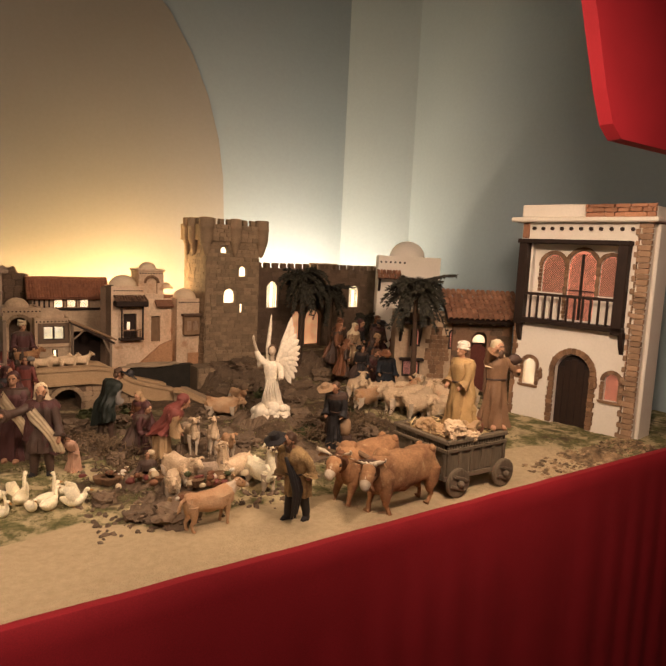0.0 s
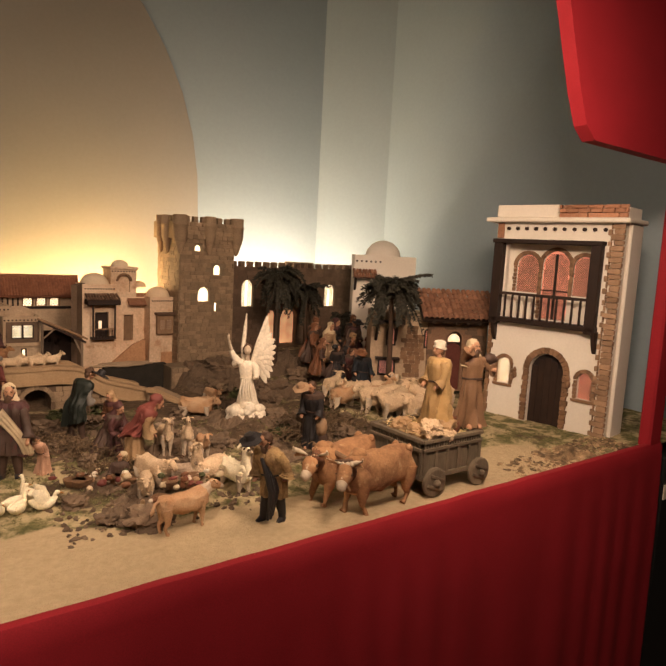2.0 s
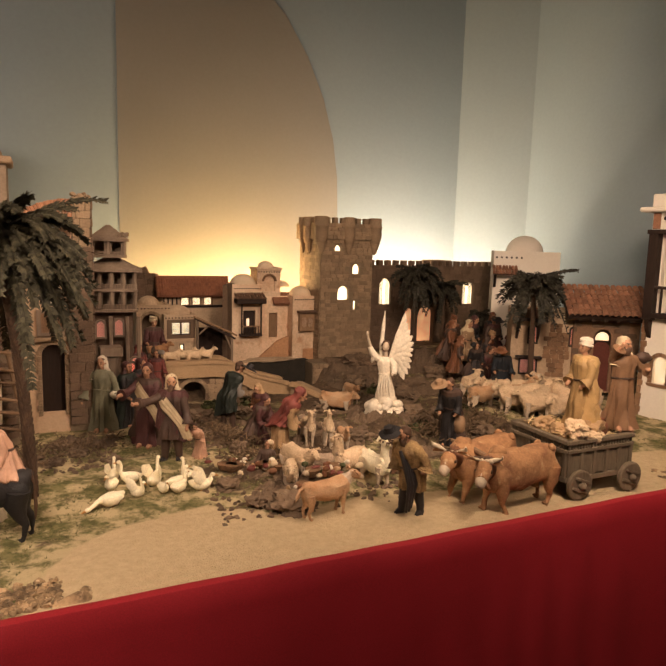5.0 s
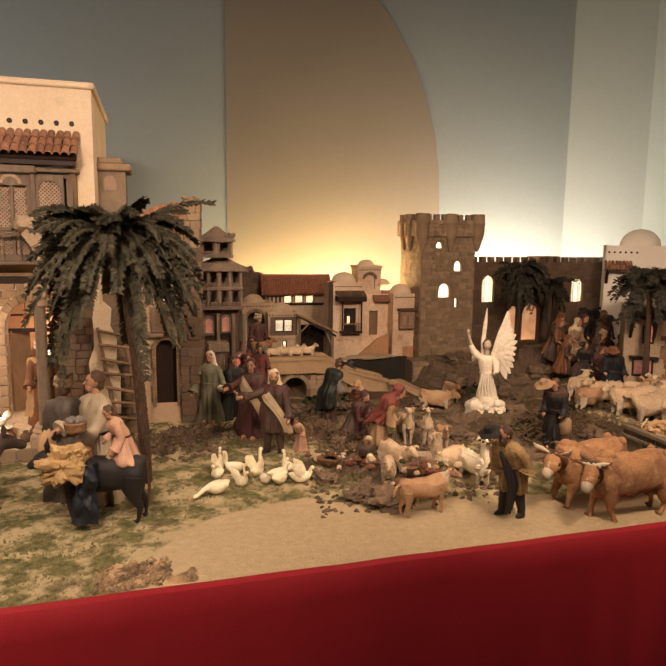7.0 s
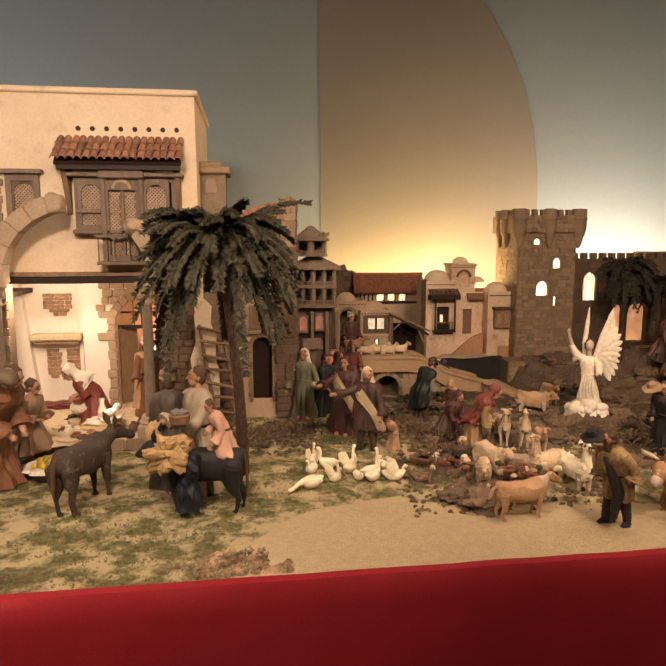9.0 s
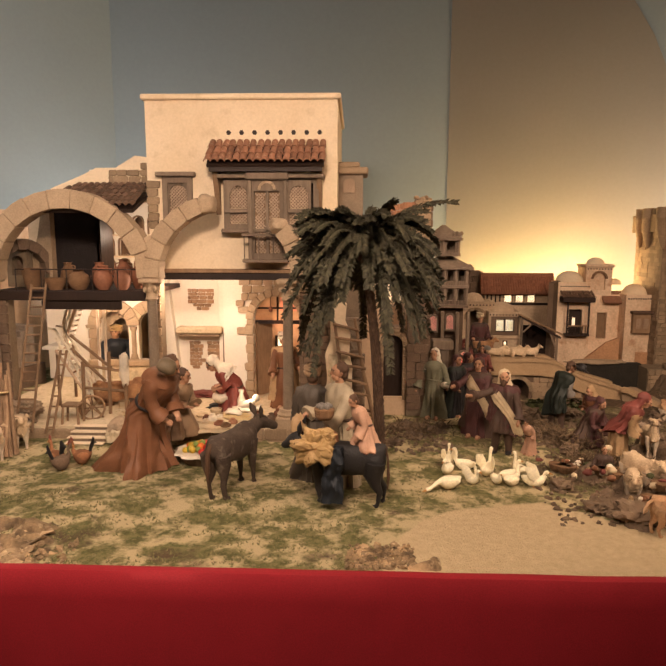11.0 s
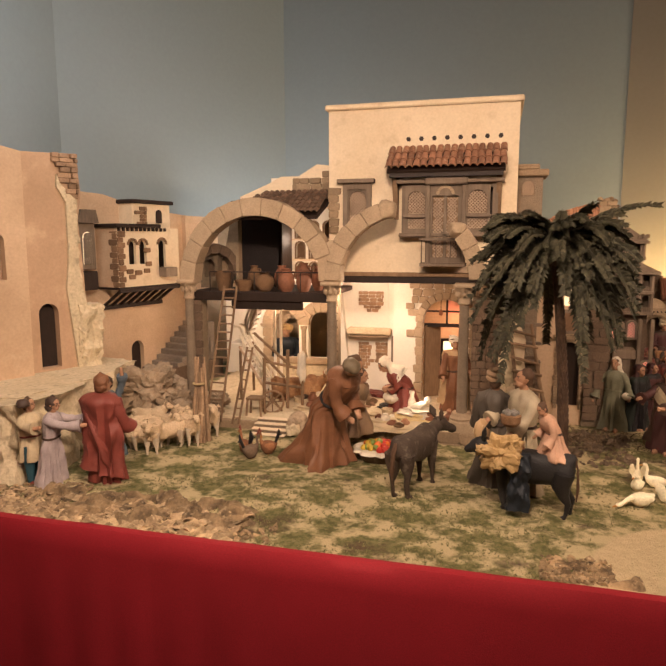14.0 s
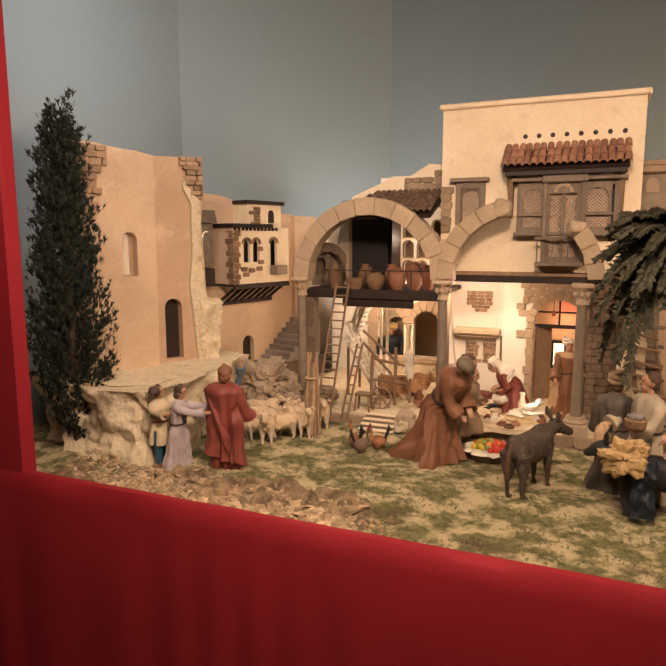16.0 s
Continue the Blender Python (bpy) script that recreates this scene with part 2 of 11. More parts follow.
BLACKHIDE = material("black_hide", (0.024, 0.021, 0.02), (0.013, 0.012, 0.012), blotch=16, grain=250, bump=0.3, spread=0.1, rough=0.6)
PALEFUR = material("pale_muzzle", (0.55, 0.44, 0.32), blotch=40, bump=0.2)
HORN = material("horn", (0.6, 0.5, 0.36), blotch=60, bump=0.1, rough=0.5)
FEATHER = material("white_feathers", (0.88, 0.8, 0.58), (0.74, 0.62, 0.4), blotch=40, grain=250, bump=0.1, spread=0.08)
COCK = material("brown_feathers", (0.3, 0.13, 0.06), (0.12, 0.06, 0.03), blotch=70, grain=300, bump=0.4, spread=0.3)
IVORY = material("ivory_paint", (0.76, 0.68, 0.54), (0.56, 0.46, 0.33), blotch=25, bump=0.1, spread=0.05)
GREEN = material("moss_green_shrub", (0.075, 0.08, 0.03), (0.04, 0.042, 0.02), blotch=30, bump=0.5, spread=0.5)
MOSS = material("moss_tufts", (0.2, 0.175, 0.075), (0.12, 0.115, 0.046), blotch=12, bump=0.5, spread=0.5)
# for the channel wall: its shade is put into the stone colour
SHADESTONE = material("shade_black_stone", (0.03, 0.025, 0.018), (0.014, 0.012, 0.01), blotch=30, grain=200, bump=0.6, spread=0.2)
WATER = material("dark_water", (0.012, 0.014, 0.012), blotch=8, bump=0.05, rough=0.12)
LATTICE = material("pale_lattice", (0.52, 0.38, 0.27), blotch=40, bump=0.2, spread=0.1)
PAPER_PINK = glow("pink_lit_paper", (1.0, 0.36, 0.24), 0.55)
PAPER_ROSE = glow("rose_lit_paper", (0.9, 0.36, 0.26), 0.3)
PAPER_WHITE = glow("white_lit_paper", (1.0, 0.8, 0.5), 2.2)
PAPER_CREAM = glow("cream_lit_paper", (1.0, 0.78, 0.52), 0.8)
GLOW_ORANGE = glow("orange_glow_sheet", (1.0, 0.5, 0.24), 0.5)
PAPER_DIM = glow("dim_rose_paper", (0.7, 0.3, 0.2), 0.1)


def cloth(name, c, k=0.42):
    return material(name, c, tuple(v * k for v in c), blotch=22, grain=350, bump=0.2, spread=0.06, rough=0.55, fleck=0.06)


C = {
    "brown": cloth("brown_cloth", (0.2, 0.085, 0.04)), "red": cloth("red_painted_cloth", (0.235, 0.056, 0.04)), "cream": cloth("cream_cloth", (0.6, 0.47, 0.3)),
    "white": cloth("white_cloth", (0.75, 0.66, 0.52)), "maroon": cloth("maroon_cloth", (0.085, 0.033, 0.03)), "darkbrown": cloth("dark_brown_cloth", (0.075, 0.045, 0.032)),
    "green": cloth("green_cloth", (0.02, 0.025, 0.019)), "sage": cloth("sage_cloth", (0.21, 0.2, 0.13)), "tan": cloth("tan_cloth", (0.42, 0.27, 0.14)),
    "ochre": cloth("ochre_cloth", (0.46, 0.3, 0.13)), "black": cloth("black_cloth", (0.025, 0.022, 0.022)), "grey": cloth("grey_cloth", (0.2, 0.175, 0.15)),
    "pinkc": cloth("pink_cloth", (0.56, 0.33, 0.22)), "lilac": cloth("lilac_cloth", (0.44, 0.36, 0.35)), "teal": cloth("teal_cloth", (0.014, 0.018, 0.024)),
    "linen": cloth("grey_linen_cloth", (0.46, 0.37, 0.25)), "slate": cloth("dark_grey_cloth", (0.1, 0.08, 0.062)), "olive": cloth("olive_brown_cloth", (0.17, 0.125, 0.075)), "petrol": cloth("petrol_blue_cloth", (0.03, 0.085, 0.11)), "blue": cloth("blue_cloth", (0.12, 0.15, 0.18)), "rose": cloth("dusty_red_cloth", (0.19, 0.052, 0.04)), "beige": cloth("beige_cloth", (0.33, 0.21, 0.12)),
    "umber": cloth("umber_brown_cloth", (0.25, 0.14, 0.075)), "gold": cloth("golden_tan_cloth", (0.36, 0.23, 0.1)), "sheepskin": material("sheepskin", (0.38, 0.25, 0.11), (0.12, 0.07, 0.033), blotch=45, amount=0.9, grain=300, bump=0.8, spread=0.1),
}

# ---- building tools ----
def fill(mesh, bm, mats, smooth):
    bmesh.ops.recalc_face_normals(bm, faces=bm.faces)
    bm.to_mesh(mesh)
    bm.free()
    for m in mats if isinstance(mats, (list, tuple)) else [mats]:
        mesh.materials.append(m)
    if smooth:
        mesh.polygons.foreach_set("use_smooth", [True] * len(mesh.polygons))
        mesh.set_sharp_from_angle(angle=radians(48))
    return mesh


def part(name, bm, mats, parent, label="", m=None, smooth=False):
    """One mesh object under a thing or under a part."""
    ob = new(name, fill(bpy.data.meshes.new(name), bm, mats, smooth))
    ob.parent = parent
    if m is not None:
        ob.matrix_basis = m
    return tagged(ob, label)


def piece(name, mesh, parent, m):
    ob = new(name, mesh)
    ob.parent = parent
    ob.matrix_basis = m
    return ob


def solid(name, bm, mats, label, category, group="", kind="", m=None, smooth=False):
    """A thing that is one mesh."""
    ob = new(name, fill(bpy.data.meshes.new(name), bm, mats, smooth))
    if m is not None:
        ob.matrix_basis = m
    return tagged(ob, label, category, group, kind)


def thing(name, label, category, m=None, group="", kind=""):
    ob = new(name)
    ob.empty_display_size = 0.02
    if m is not None:
        ob.matrix_basis = m
    return tagged(ob, label, category, group, kind)


def B():
    return bmesh.new()


I4 = Matrix.Identity(4)


def paint(faces, mi):
    for f in faces:
        f.material_index = mi


def box(bm, c, s, m=I4, mi=0, bevel=0.0):
    r = bmesh.ops.create_cube(bm, size=1, matrix=m @ Matrix.Translation(c) @ Matrix.Diagonal((*s, 1)))
    vs = r["verts"]
    paint({f for v in vs for f in v.link_faces}, mi)
    if bevel:
        es = list({e for v in vs for e in v.link_edges})
        bmesh.ops.bevel(bm, geom=es, offset=bevel, segments=1, affect="EDGES", profile=0.6)
    return bm


def span(bm, a, b, m=I4, mi=0, bevel=0.0):
    """A box from corner a to corner b."""
    return box(bm, [(p + q) / 2 for p, q in zip(a, b)], [abs(q - p) for p, q in zip(a, b)], m, mi, bevel)


def ring_faces(bm, rings, mi, closed_u=True, caps=True):
    n = len(rings[0])
    for a, b in zip(rings, rings[1:]):
        for i in range(n if closed_u else n - 1):
            j = (i + 1) % n
            bm.faces.new((a[i], a[j], b[j], b[i])).material_index = mi
    if caps and closed_u:
        bm.faces.new(rings[0][::-1]).material_index = mi
        bm.faces.new(rings[-1]).material_index = mi


def tube(bm, pts, radii, seg=8, mi=0, m=I4, flat=1.0, up=(0, 0, 1)):
    """A swept round limb; flat squeezes it along the side direction."""
    pts = [Vector(p) for p in pts]
    if not isinstance(radii, (list, tuple)):
        radii = [radii] * len(pts)
    rings, side = [], None
    for i, p in enumerate(pts):
        d = (pts[min(i + 1, len(pts) - 1)] - pts[max(i - 1, 0)]).normalized()
        if side is None:
            ref = Vector(up) if abs(d.dot(Vector(up))) < 0.95 else Vector((1, 0, 0.1))
            side = d.cross(ref).normalized()
        else:
            side = (side - d * side.dot(d)).normalized()
        top = side.cross(d)
        rings.append([bm.verts.new(m @ (p + radii[i] * (side * math.cos(a) * flat + top * math.sin(a)))) for a in [2 * math.pi * k / seg for k in range(seg)]])
    ring_faces(bm, rings, mi)
    return bm


def lathe(bm, profile, seg=16, m=I4, mi=0, fold=None, caps=True):
    """Turned form: profile of (radius, height); fold(angle, height) changes the radius."""
    rings = []
    for r, z in profile:
        row = []
        for k in range(seg):
            a = 2 * math.pi * k / seg
            q = r * (fold(a, z) if fold else 1)
            row.append(bm.verts.new(m @ Vector((q * math.cos(a), q * math.sin(a), z))))
        rings.append(row)
    ring_faces(bm, rings, mi, caps=caps)
    return bm


def ell(bm, c, r, m=I4, mi=0, seg=12, rings=8, rough=0.0, fr=30.0):
    r = r if isinstance(r, (list, tuple)) else (r, r, r)
    made = bmesh.ops.create_uvsphere(bm, u_segments=seg, v_segments=rings, radius=1)
    vs = made["verts"]
    paint({f for v in vs for f in v.link_faces}, mi)
    for v in vs:
        k = 1 + rough * noise.noise(Vector((v.co.x, v.co.y, v.co.z)) * 2.2 + Vector(c) * fr)
        v.co = m @ (Vector(c) + Vector((v.co.x * r[0] * k, v.co.y * r[1] * k, v.co.z * r[2] * k)))
    return bm


def plate(bm, outer, holes, depth, m=I4, mi=0):
    """A slab in the local x-z plane with openings right through, its front at y = 0, its back at y = depth."""
    es, vs = [], []
    for loop in [outer, *holes]:
        lv = [bm.verts.new((x, 0, z)) for x, z in loop]
        es += [bm.edges.new((lv[i], lv[(i + 1) % len(lv)])) for i in range(len(lv))]
        vs += lv
    r = bmesh.ops.triangle_fill(bm, use_beauty=True, use_dissolve=False, edges=es)
    fs = [g for g in r["geom"] if isinstance(g, bmesh.types.BMFace)]
    e = bmesh.ops.extrude_face_region(bm, geom=fs)
    nv = [g for g in e["geom"] if isinstance(g, bmesh.types.BMVert)]
    for v in nv:
        v.co.y += depth
    allv = set(vs) | set(nv)
    paint({f for v in allv for f in v.link_faces}, mi)
    for v in allv:
        v.co = m @ v.co
    return bm


def rect(x0, z0, x1, z1):
    return [(x0, z0), (x1, z0), (x1, z1), (x0, z1)]


def arched(x0, z0, x1, z1, n=10):
    """An opening with a round head."""
    r = (x1 - x0) / 2
    cz = z1 - r
    return [(x0, z0), (x1, z0)] + [(x0 + r + r * math.cos(math.pi * k / n), cz + r * math.sin(math.pi * k / n)) for k in range(n + 1)]


def unit_stone(name, mat, rough=0.10, seed=1):
    """A block one wide, deep and high with worn edges, to be scaled to the size of each stone."""
    bm = B()
    bmesh.ops.create_cube(bm, size=1)
    bmesh.ops.bevel(bm, geom=list(bm.edges), offset=0.12, segments=1, affect="EDGES")
    for v in bm.verts:
        v.co += Vector([rough * noise.noise(v.co * 3 + Vector((seed * 7.1, i * 3.3, 0))) for i in range(3)])
    return fill(bpy.data.meshes.new(name), bm, mat, False)


STONES = {k: [unit_stone("stone", m, seed=i) for i in range(3)] for k, m in (("stone", STONE), ("arch", ARCHSTONE), ("quoin", QUOIN), ("brick", BRICK), ("dark", DARKSTONE), ("pale", PALEROCK), ("sand", SAND), ("brown", BROWNBRICK))}


def inside(x, z, loops):
    hit = False
    for loop in loops:
        c = False
        for (x1, z1), (x2, z2) in zip(loop, loop[1:] + loop[:1]):
            if (z1 > z) != (z2 > z) and x < (x2 - x1) * (z - z1) / (z2 - z1) + x1:
                c = not c
        hit = hit or c
    return hit


def courses(parent, w, h, course, length, kind="stone", holes=(), m=I4, depth=0.006, keep=None, limit=290, name="stone", seed=0, gap=0.0012, z0=0.0):
    """Stones laid in courses on the face local y = 0 of a wall, each an object of its own; the rest past the limit in one mesh."""
    rnd = random.Random(seed + 11)
    rest = B()
    count, row, z = 0, 0, z0
    while z < z0 + h - course * 0.4:
        hh = min(course * rnd.uniform(0.86, 1.14), z0 + h - z)
        x = -length * rnd.uniform(0.1, 0.9)
        while x < w:
            ww = length * rnd.uniform(0.65, 1.35)
            a, b = max(x, 0), min(x + ww, w)
            x += ww
            if b - a < length * 0.2:
                continue
            cx, cz = (a + b) / 2, z + hh / 2
            if any(inside(px, pz, holes) for px, pz in ((cx, cz), (a + 0.002, cz), (b - 0.002, cz))) or (keep and not keep(cx, cz)):
                continue
            d = depth * rnd.uniform(0.7, 1.35)
            mm = m @ Matrix.Translation((cx, -d / 2 + 0.001, cz)) @ Matrix.Diagonal((b - a - gap, d, hh - gap, 1))
            if count < limit:
                piece(name, STONES[kind][rnd.randrange(3)], parent, mm)
            else:
                box(rest, (0, 0, 0), (1, 1, 1), mm)
            count += 1
        z += hh
        row += 1
    if rest.verts:
        tagged(part("stonework", rest, {"stone": STONE, "arch": ARCHSTONE, "quoin": QUOIN, "brick": BRICK, "dark": DARKSTONE, "pale": PALEROCK, "sand": SAND, "brown": BROWNBRICK}[kind], parent), kind="stuff")
    else:
        rest.free()


def quoins(parent, x, z0, z1, course, wide, narrow, m=I4, kind="quoin", depth=0.007, to_left=True, name="stone", seed=3, gap=0.0015):
    """Corner stones, long and short by turns."""
    rnd = random.Random(seed)
    z, k = z0, 0
    while z < z1 - course * 0.3:
        hh = min(course * rnd.uniform(0.85, 1.15), z1 - z)
        w = (wide if k % 2 else narrow) * rnd.uniform(0.88, 1.12)
        cx = x - w / 2 if to_left else x + w / 2
        piece(name, STONES[kind][rnd.randrange(3)], parent, m @ Matrix.Translation((cx, -depth / 2 + 0.002, z + hh / 2)) @ Matrix.Diagonal((w, depth, hh - gap, 1)))
        z += hh
        k += 1


def voussoirs(parent, cx, cz, r0, r1, a0, a1, n, depth, m=I4, kind="arch", y=0.0, name="arch_stone"):
    """Wedge stones of an arch, from angle a0 to a1 in degrees."""
    ms = {"stone": STONE, "arch": ARCHSTONE, "quoin": QUOIN, "dark": DARKSTONE, "brick": BRICK}[kind]
    step = (a1 - a0) / n
    for k in range(n):
        b0, b1 = radians(a0 + step * k + step * 0.008), radians(a0 + step * (k + 1) - step * 0.008)
        bm = B()
        vs = []
        jit = 1 + 0.02 * noise.noise(Vector((k * 1.7, cx * 9, cz * 9)))
        for yy in (y, y + depth):
            for rr, aa in ((r0, b0), (r1 * jit, b0), (r1 * jit, (b0 + b1) / 2), (r1 * jit, b1), (r0, b1), (r0, (b0 + b1) / 2)):
                vs.append(bm.verts.new((cx + rr * math.cos(aa), yy, cz + rr * math.sin(aa))))
        bm.faces.new(vs[:6])
        bm.faces.new(vs[6:][::-1])
        for i in range(6):
            j = (i + 1) % 6
            bm.faces.new((vs[i], vs[6 + i], vs[6 + j], vs[j]))
        bmesh.ops.bevel(bm, geom=[e for e in bm.edges], offset=min(0.0022, (r1 - r0) * 0.1), segments=1, affect="EDGES")
        part(name, bm, ms, parent, m=m)


def lattice(bm, x0, z0, x1, z1, step, thick, y, m=I4, mi=0, shape=None):
    """Crossed diagonal laths that fill a rectangle, or the loop given."""
    w, h = x1 - x0, z1 - z0
    loop = [shape] if shape else [rect(x0, z0, x1, z1)]
    for sgn in (1, -1):
        k = -h
        while k < w:
            run, pts = [], 26
            for i in range(pts + 1):
                s = i / pts * h
                px, pz = x0 + k + s, (z0 + s if sgn > 0 else z1 - s)
                ok = inside(px, pz, loop)
                if ok:
                    run.append((px, pz))
                if (not ok or i == pts) and run:
                    if len(run) > 1:
                        (ax, az), (bx, bz) = run[0], run[-1]
                        c, ln = ((ax + bx) / 2, y, (az + bz) / 2), math.hypot(bx - ax, bz - az)
                        box(bm, (0, 0, 0), (ln, thick * 0.6, thick), m @ Matrix.Translation(c) @ Matrix.Rotation(-math.atan2(bz - az, bx - ax), 4, "Y"), mi)
                    run = []
            k += step


def ring_frame(outer, inner, depth, y=0.0):
    bm = B()
    return plate(bm, outer, [inner], depth, Matrix.Translation((0, y, 0)))


def grown(loop, d):
    cx, cz = sum(p[0] for p in loop) / len(loop), sum(p[1] for p in loop) / len(loop)
    x0, x1, z0, z1 = min(p[0] for p in loop), max(p[0] for p in loop), min(p[1] for p in loop), max(p[1] for p in loop)
    fx, fz = (x1 - x0 + 2 * d) / (x1 - x0), (z1 - z0 + 2 * d) / (z1 - z0)
    mx, mz = (x0 + x1) / 2, (z0 + z1) / 2
    return [(mx + (x - mx) * fx, mz + (z - mz) * fz) for x, z in loop]


def shell(name, parent, w, d, h, holes, mat, thick=0.012, label="", roof=True, mat_roof=None, back=True):
    """Hollow house body: front wall with openings, sides, back and a roof slab."""
    ob = part("front_" + name, plate(B(), rect(0, 0, w, h), holes, thick), mat, parent, label)
    part("side_" + name, span(B(), (0, thick, 0), (thick, d, h)), mat, parent)
    part("side_" + name, span(B(), (w - thick, thick, 0), (w, d, h)), mat, parent)
    if back:
        part("back_" + name, span(B(), (thick, d - thick, 0), (w - thick, d, h)), mat, parent)
    if roof:
        bm = B()
        span(bm, (thick, thick, h - 0.012), (w - thick, d - thick, h - 0.004))
        part("roof_slab", bm, mat_roof or mat, parent)
    return ob


def pane(parent, loop, y, mat, name="pane", label=""):
    bm = B()
    plate(bm, loop, [], 0.0015, Matrix.Translation((0, y, 0)))
    return part(name, bm, mat, parent, label)


def bars(parent, loop, y, step, thick, mat, name="lattice"):
    xs, zs = [p[0] for p in loop], [p[1] for p in loop]
    bm = B()
    lattice(bm, min(xs), min(zs), max(xs), max(zs), step, thick, y, shape=loop)
    return part(name, bm, mat, parent)


def roof_tiles(parent, x0, x1, y_eave, y_top, z_eave, z_top, nx, rows, mat, m=I4, name="roof_tile", skip=()):
    """Barrel tiles in rows on a slope that rises from the eave (front) to the top, objects that share one mesh."""
    bm = B()
    n = 6
    vs = []
    for yy, r in ((0, 0.5), (1, 0.42)):
        for rr in (r, r * 0.8):
            vs.append([bm.verts.new((rr * math.cos(math.pi * k / n), yy, rr * math.sin(math.pi * k / n))) for k in range(n + 1)])
    for k in range(n):
        bm.faces.new((vs[0][k], vs[0][k + 1], vs[2][k + 1], vs[2][k]))
        bm.faces.new((vs[1][k], vs[3][k], vs[3][k + 1], vs[1][k + 1]))
        bm.faces.new((vs[0][k], vs[1][k], vs[1][k + 1], vs[0][k + 1]))
    mesh = fill(bpy.data.meshes.new("roof_tile"), bm, mat, True)
    pitch = (x1 - x0) / nx
    ln = math.hypot(y_top - y_eave, z_top - z_eave)
    tilt = math.atan2(z_top - z_eave, y_top - y_eave)
    tl = ln / rows
    rnd = random.Random(5)
    for r in range(rows):
        for i in range(nx):
            if (r, i) in skip:
                continue
            s = r * tl
            c = (x0 + (i + 0.5) * pitch, y_eave + s * math.cos(tilt), z_eave + s * math.sin(tilt) + 0.001 * r)
            piece(name, mesh, parent, m @ Matrix.Translation(c) @ Matrix.Rotation(tilt - 0.05, 4, "X") @ Matrix.Rotation(rnd.uniform(-0.05, 0.05), 4, "Z") @ Matrix.Diagonal((pitch * 1.04, tl * 1.2, pitch * 0.9, 1)))


def crag(bm, a, b, cuts=26, amp=0.03, fr=7.0, flat_top=None, seed=0.0, mi=0):
    """A mass of rock: a divided block pushed in and out by three scales of noise."""
    r = bmesh.ops.create_cube(bm, size=1)
    vs = r["verts"]
    es = list({e for v in vs for e in v.link_edges})
    bmesh.ops.subdivide_edges(bm, edges=es, cuts=cuts, use_grid_fill=True)
    size = [q - p for p, q in zip(a, b)]
    for v in bm.verts:
        n = Vector((v.co.x, v.co.y, v.co.z))
        out = Vector([x ** 3 * 4 for x in n]).normalized()
        p = Vector([(x + 0.5) * s + q for x, s, q in zip(v.co, size, a)])
        k = noise.noise(p * fr + Vector((seed, 0, 0))) + 0.5 * noise.noise(p * fr * 2.7 + Vector((0, seed, 0))) + 0.28 * noise.noise(p * fr * 6.5) + 0.4 * abs(noise.noise(p * fr * 1.6 + Vector((9, 0, seed)))) - 0.2
        p += Vector((out.x, out.y, out.z * 0.3)) * amp * k
        p -= Vector((out.x * size[0], out.y * size[1], 0)) * 0.1 * abs(n.x * n.y) * 4
        if flat_top is not None and p.z > flat_top:
            p.z = flat_top + 0.2 * (p.z - flat_top)
        v.co = p
    paint(bm.faces, mi)
    return bm


def rough_block(bm, c, s, m=I4, mi=0, rough=0.25, fr=1.6, sub=3, seed=0.0):
    """A boulder: a ball pushed about by two scales of noise."""
    r = bmesh.ops.create_icosphere(bm, subdivisions=sub, radius=1)
    vs = r["verts"]
    paint({f for v in vs for f in v.link_faces}, mi)
    off = Vector((c[0] * 31 + seed, c[1] * 17, c[2] * 13 + seed * 3))
    for v in vs:
        p = v.co.copy()
        k = 1 + rough * noise.noise(p * fr + off) * 1.6 + rough * 0.6 * noise.noise(p * fr * 3.1 + off) + 0.14 * rough * noise.noise(p * 8 + off)
        if sub > 3:
            k += rough * (0.75 * abs(noise.noise(p * fr * 2.2 - off)) + 0.4 * abs(noise.noise(p * fr * 5.5 + off)) + 0.3 * noise.noise(p * fr * 11 + off) - 0.25)
        q = p / max(abs(p.x), abs(p.y), abs(p.z)) ** 0.4
        v.co = m @ (Vector(c) + Vector((q.x * s[0], q.y * s[1], q.z * s[2])) * k)
    return bm

# ---- the display box and the room ----
G = 0.93            # level of the ground on the table
X0, X1 = -1.505, 1.985   # inner edges of the red front frame
FRONT = 0.95
RIGHT = 0.075        # width of the right post
BACK = 3.14


def smooth(a, b, x):
    t = max(0.0, min(1.0, (x - a) / (b - a)))
    return t * t * (3 - 2 * t)


def ground_z(x, y):
    """Height of the modelled ground."""
    z = G + 0.008 * noise.noise(Vector((x * 5, y * 5, 0))) + 0.005 * noise.noise(Vector((x * 17, y * 17, 3)))
    z += 0.07 * smooth(2.15, 2.42, y) * smooth(0.9, 1.15, x)            # bank under the castle
    z += 0.05 * smooth(2.2, 2.4, y) * (1 - smooth(0.62, 0.75, x)) * smooth(0.1, 0.3, x)
    z -= 0.05 * smooth(2.28, 2.36, y) * smooth(0.7, 0.78, x) * (1 - smooth(1.0, 1.06, x))   # water channel
    z += 0.03 * smooth(1.75, 2.1, y) * smooth(1.3, 1.6, x)
    z += 0.05 * math.exp(-((x - 0.62) / 0.13) ** 2 - ((y - 1.32) / 0.1) ** 2) * (0.6 + noise.noise(Vector((x * 14, y * 14, 1))))
    z += 0.04 * math.exp(-((x - 0.95) / 0.25) ** 2 - ((y - 1.62) / 0.15) ** 2) * (0.6 + noise.noise(Vector((x * 12, y * 12, 5))))
    return z


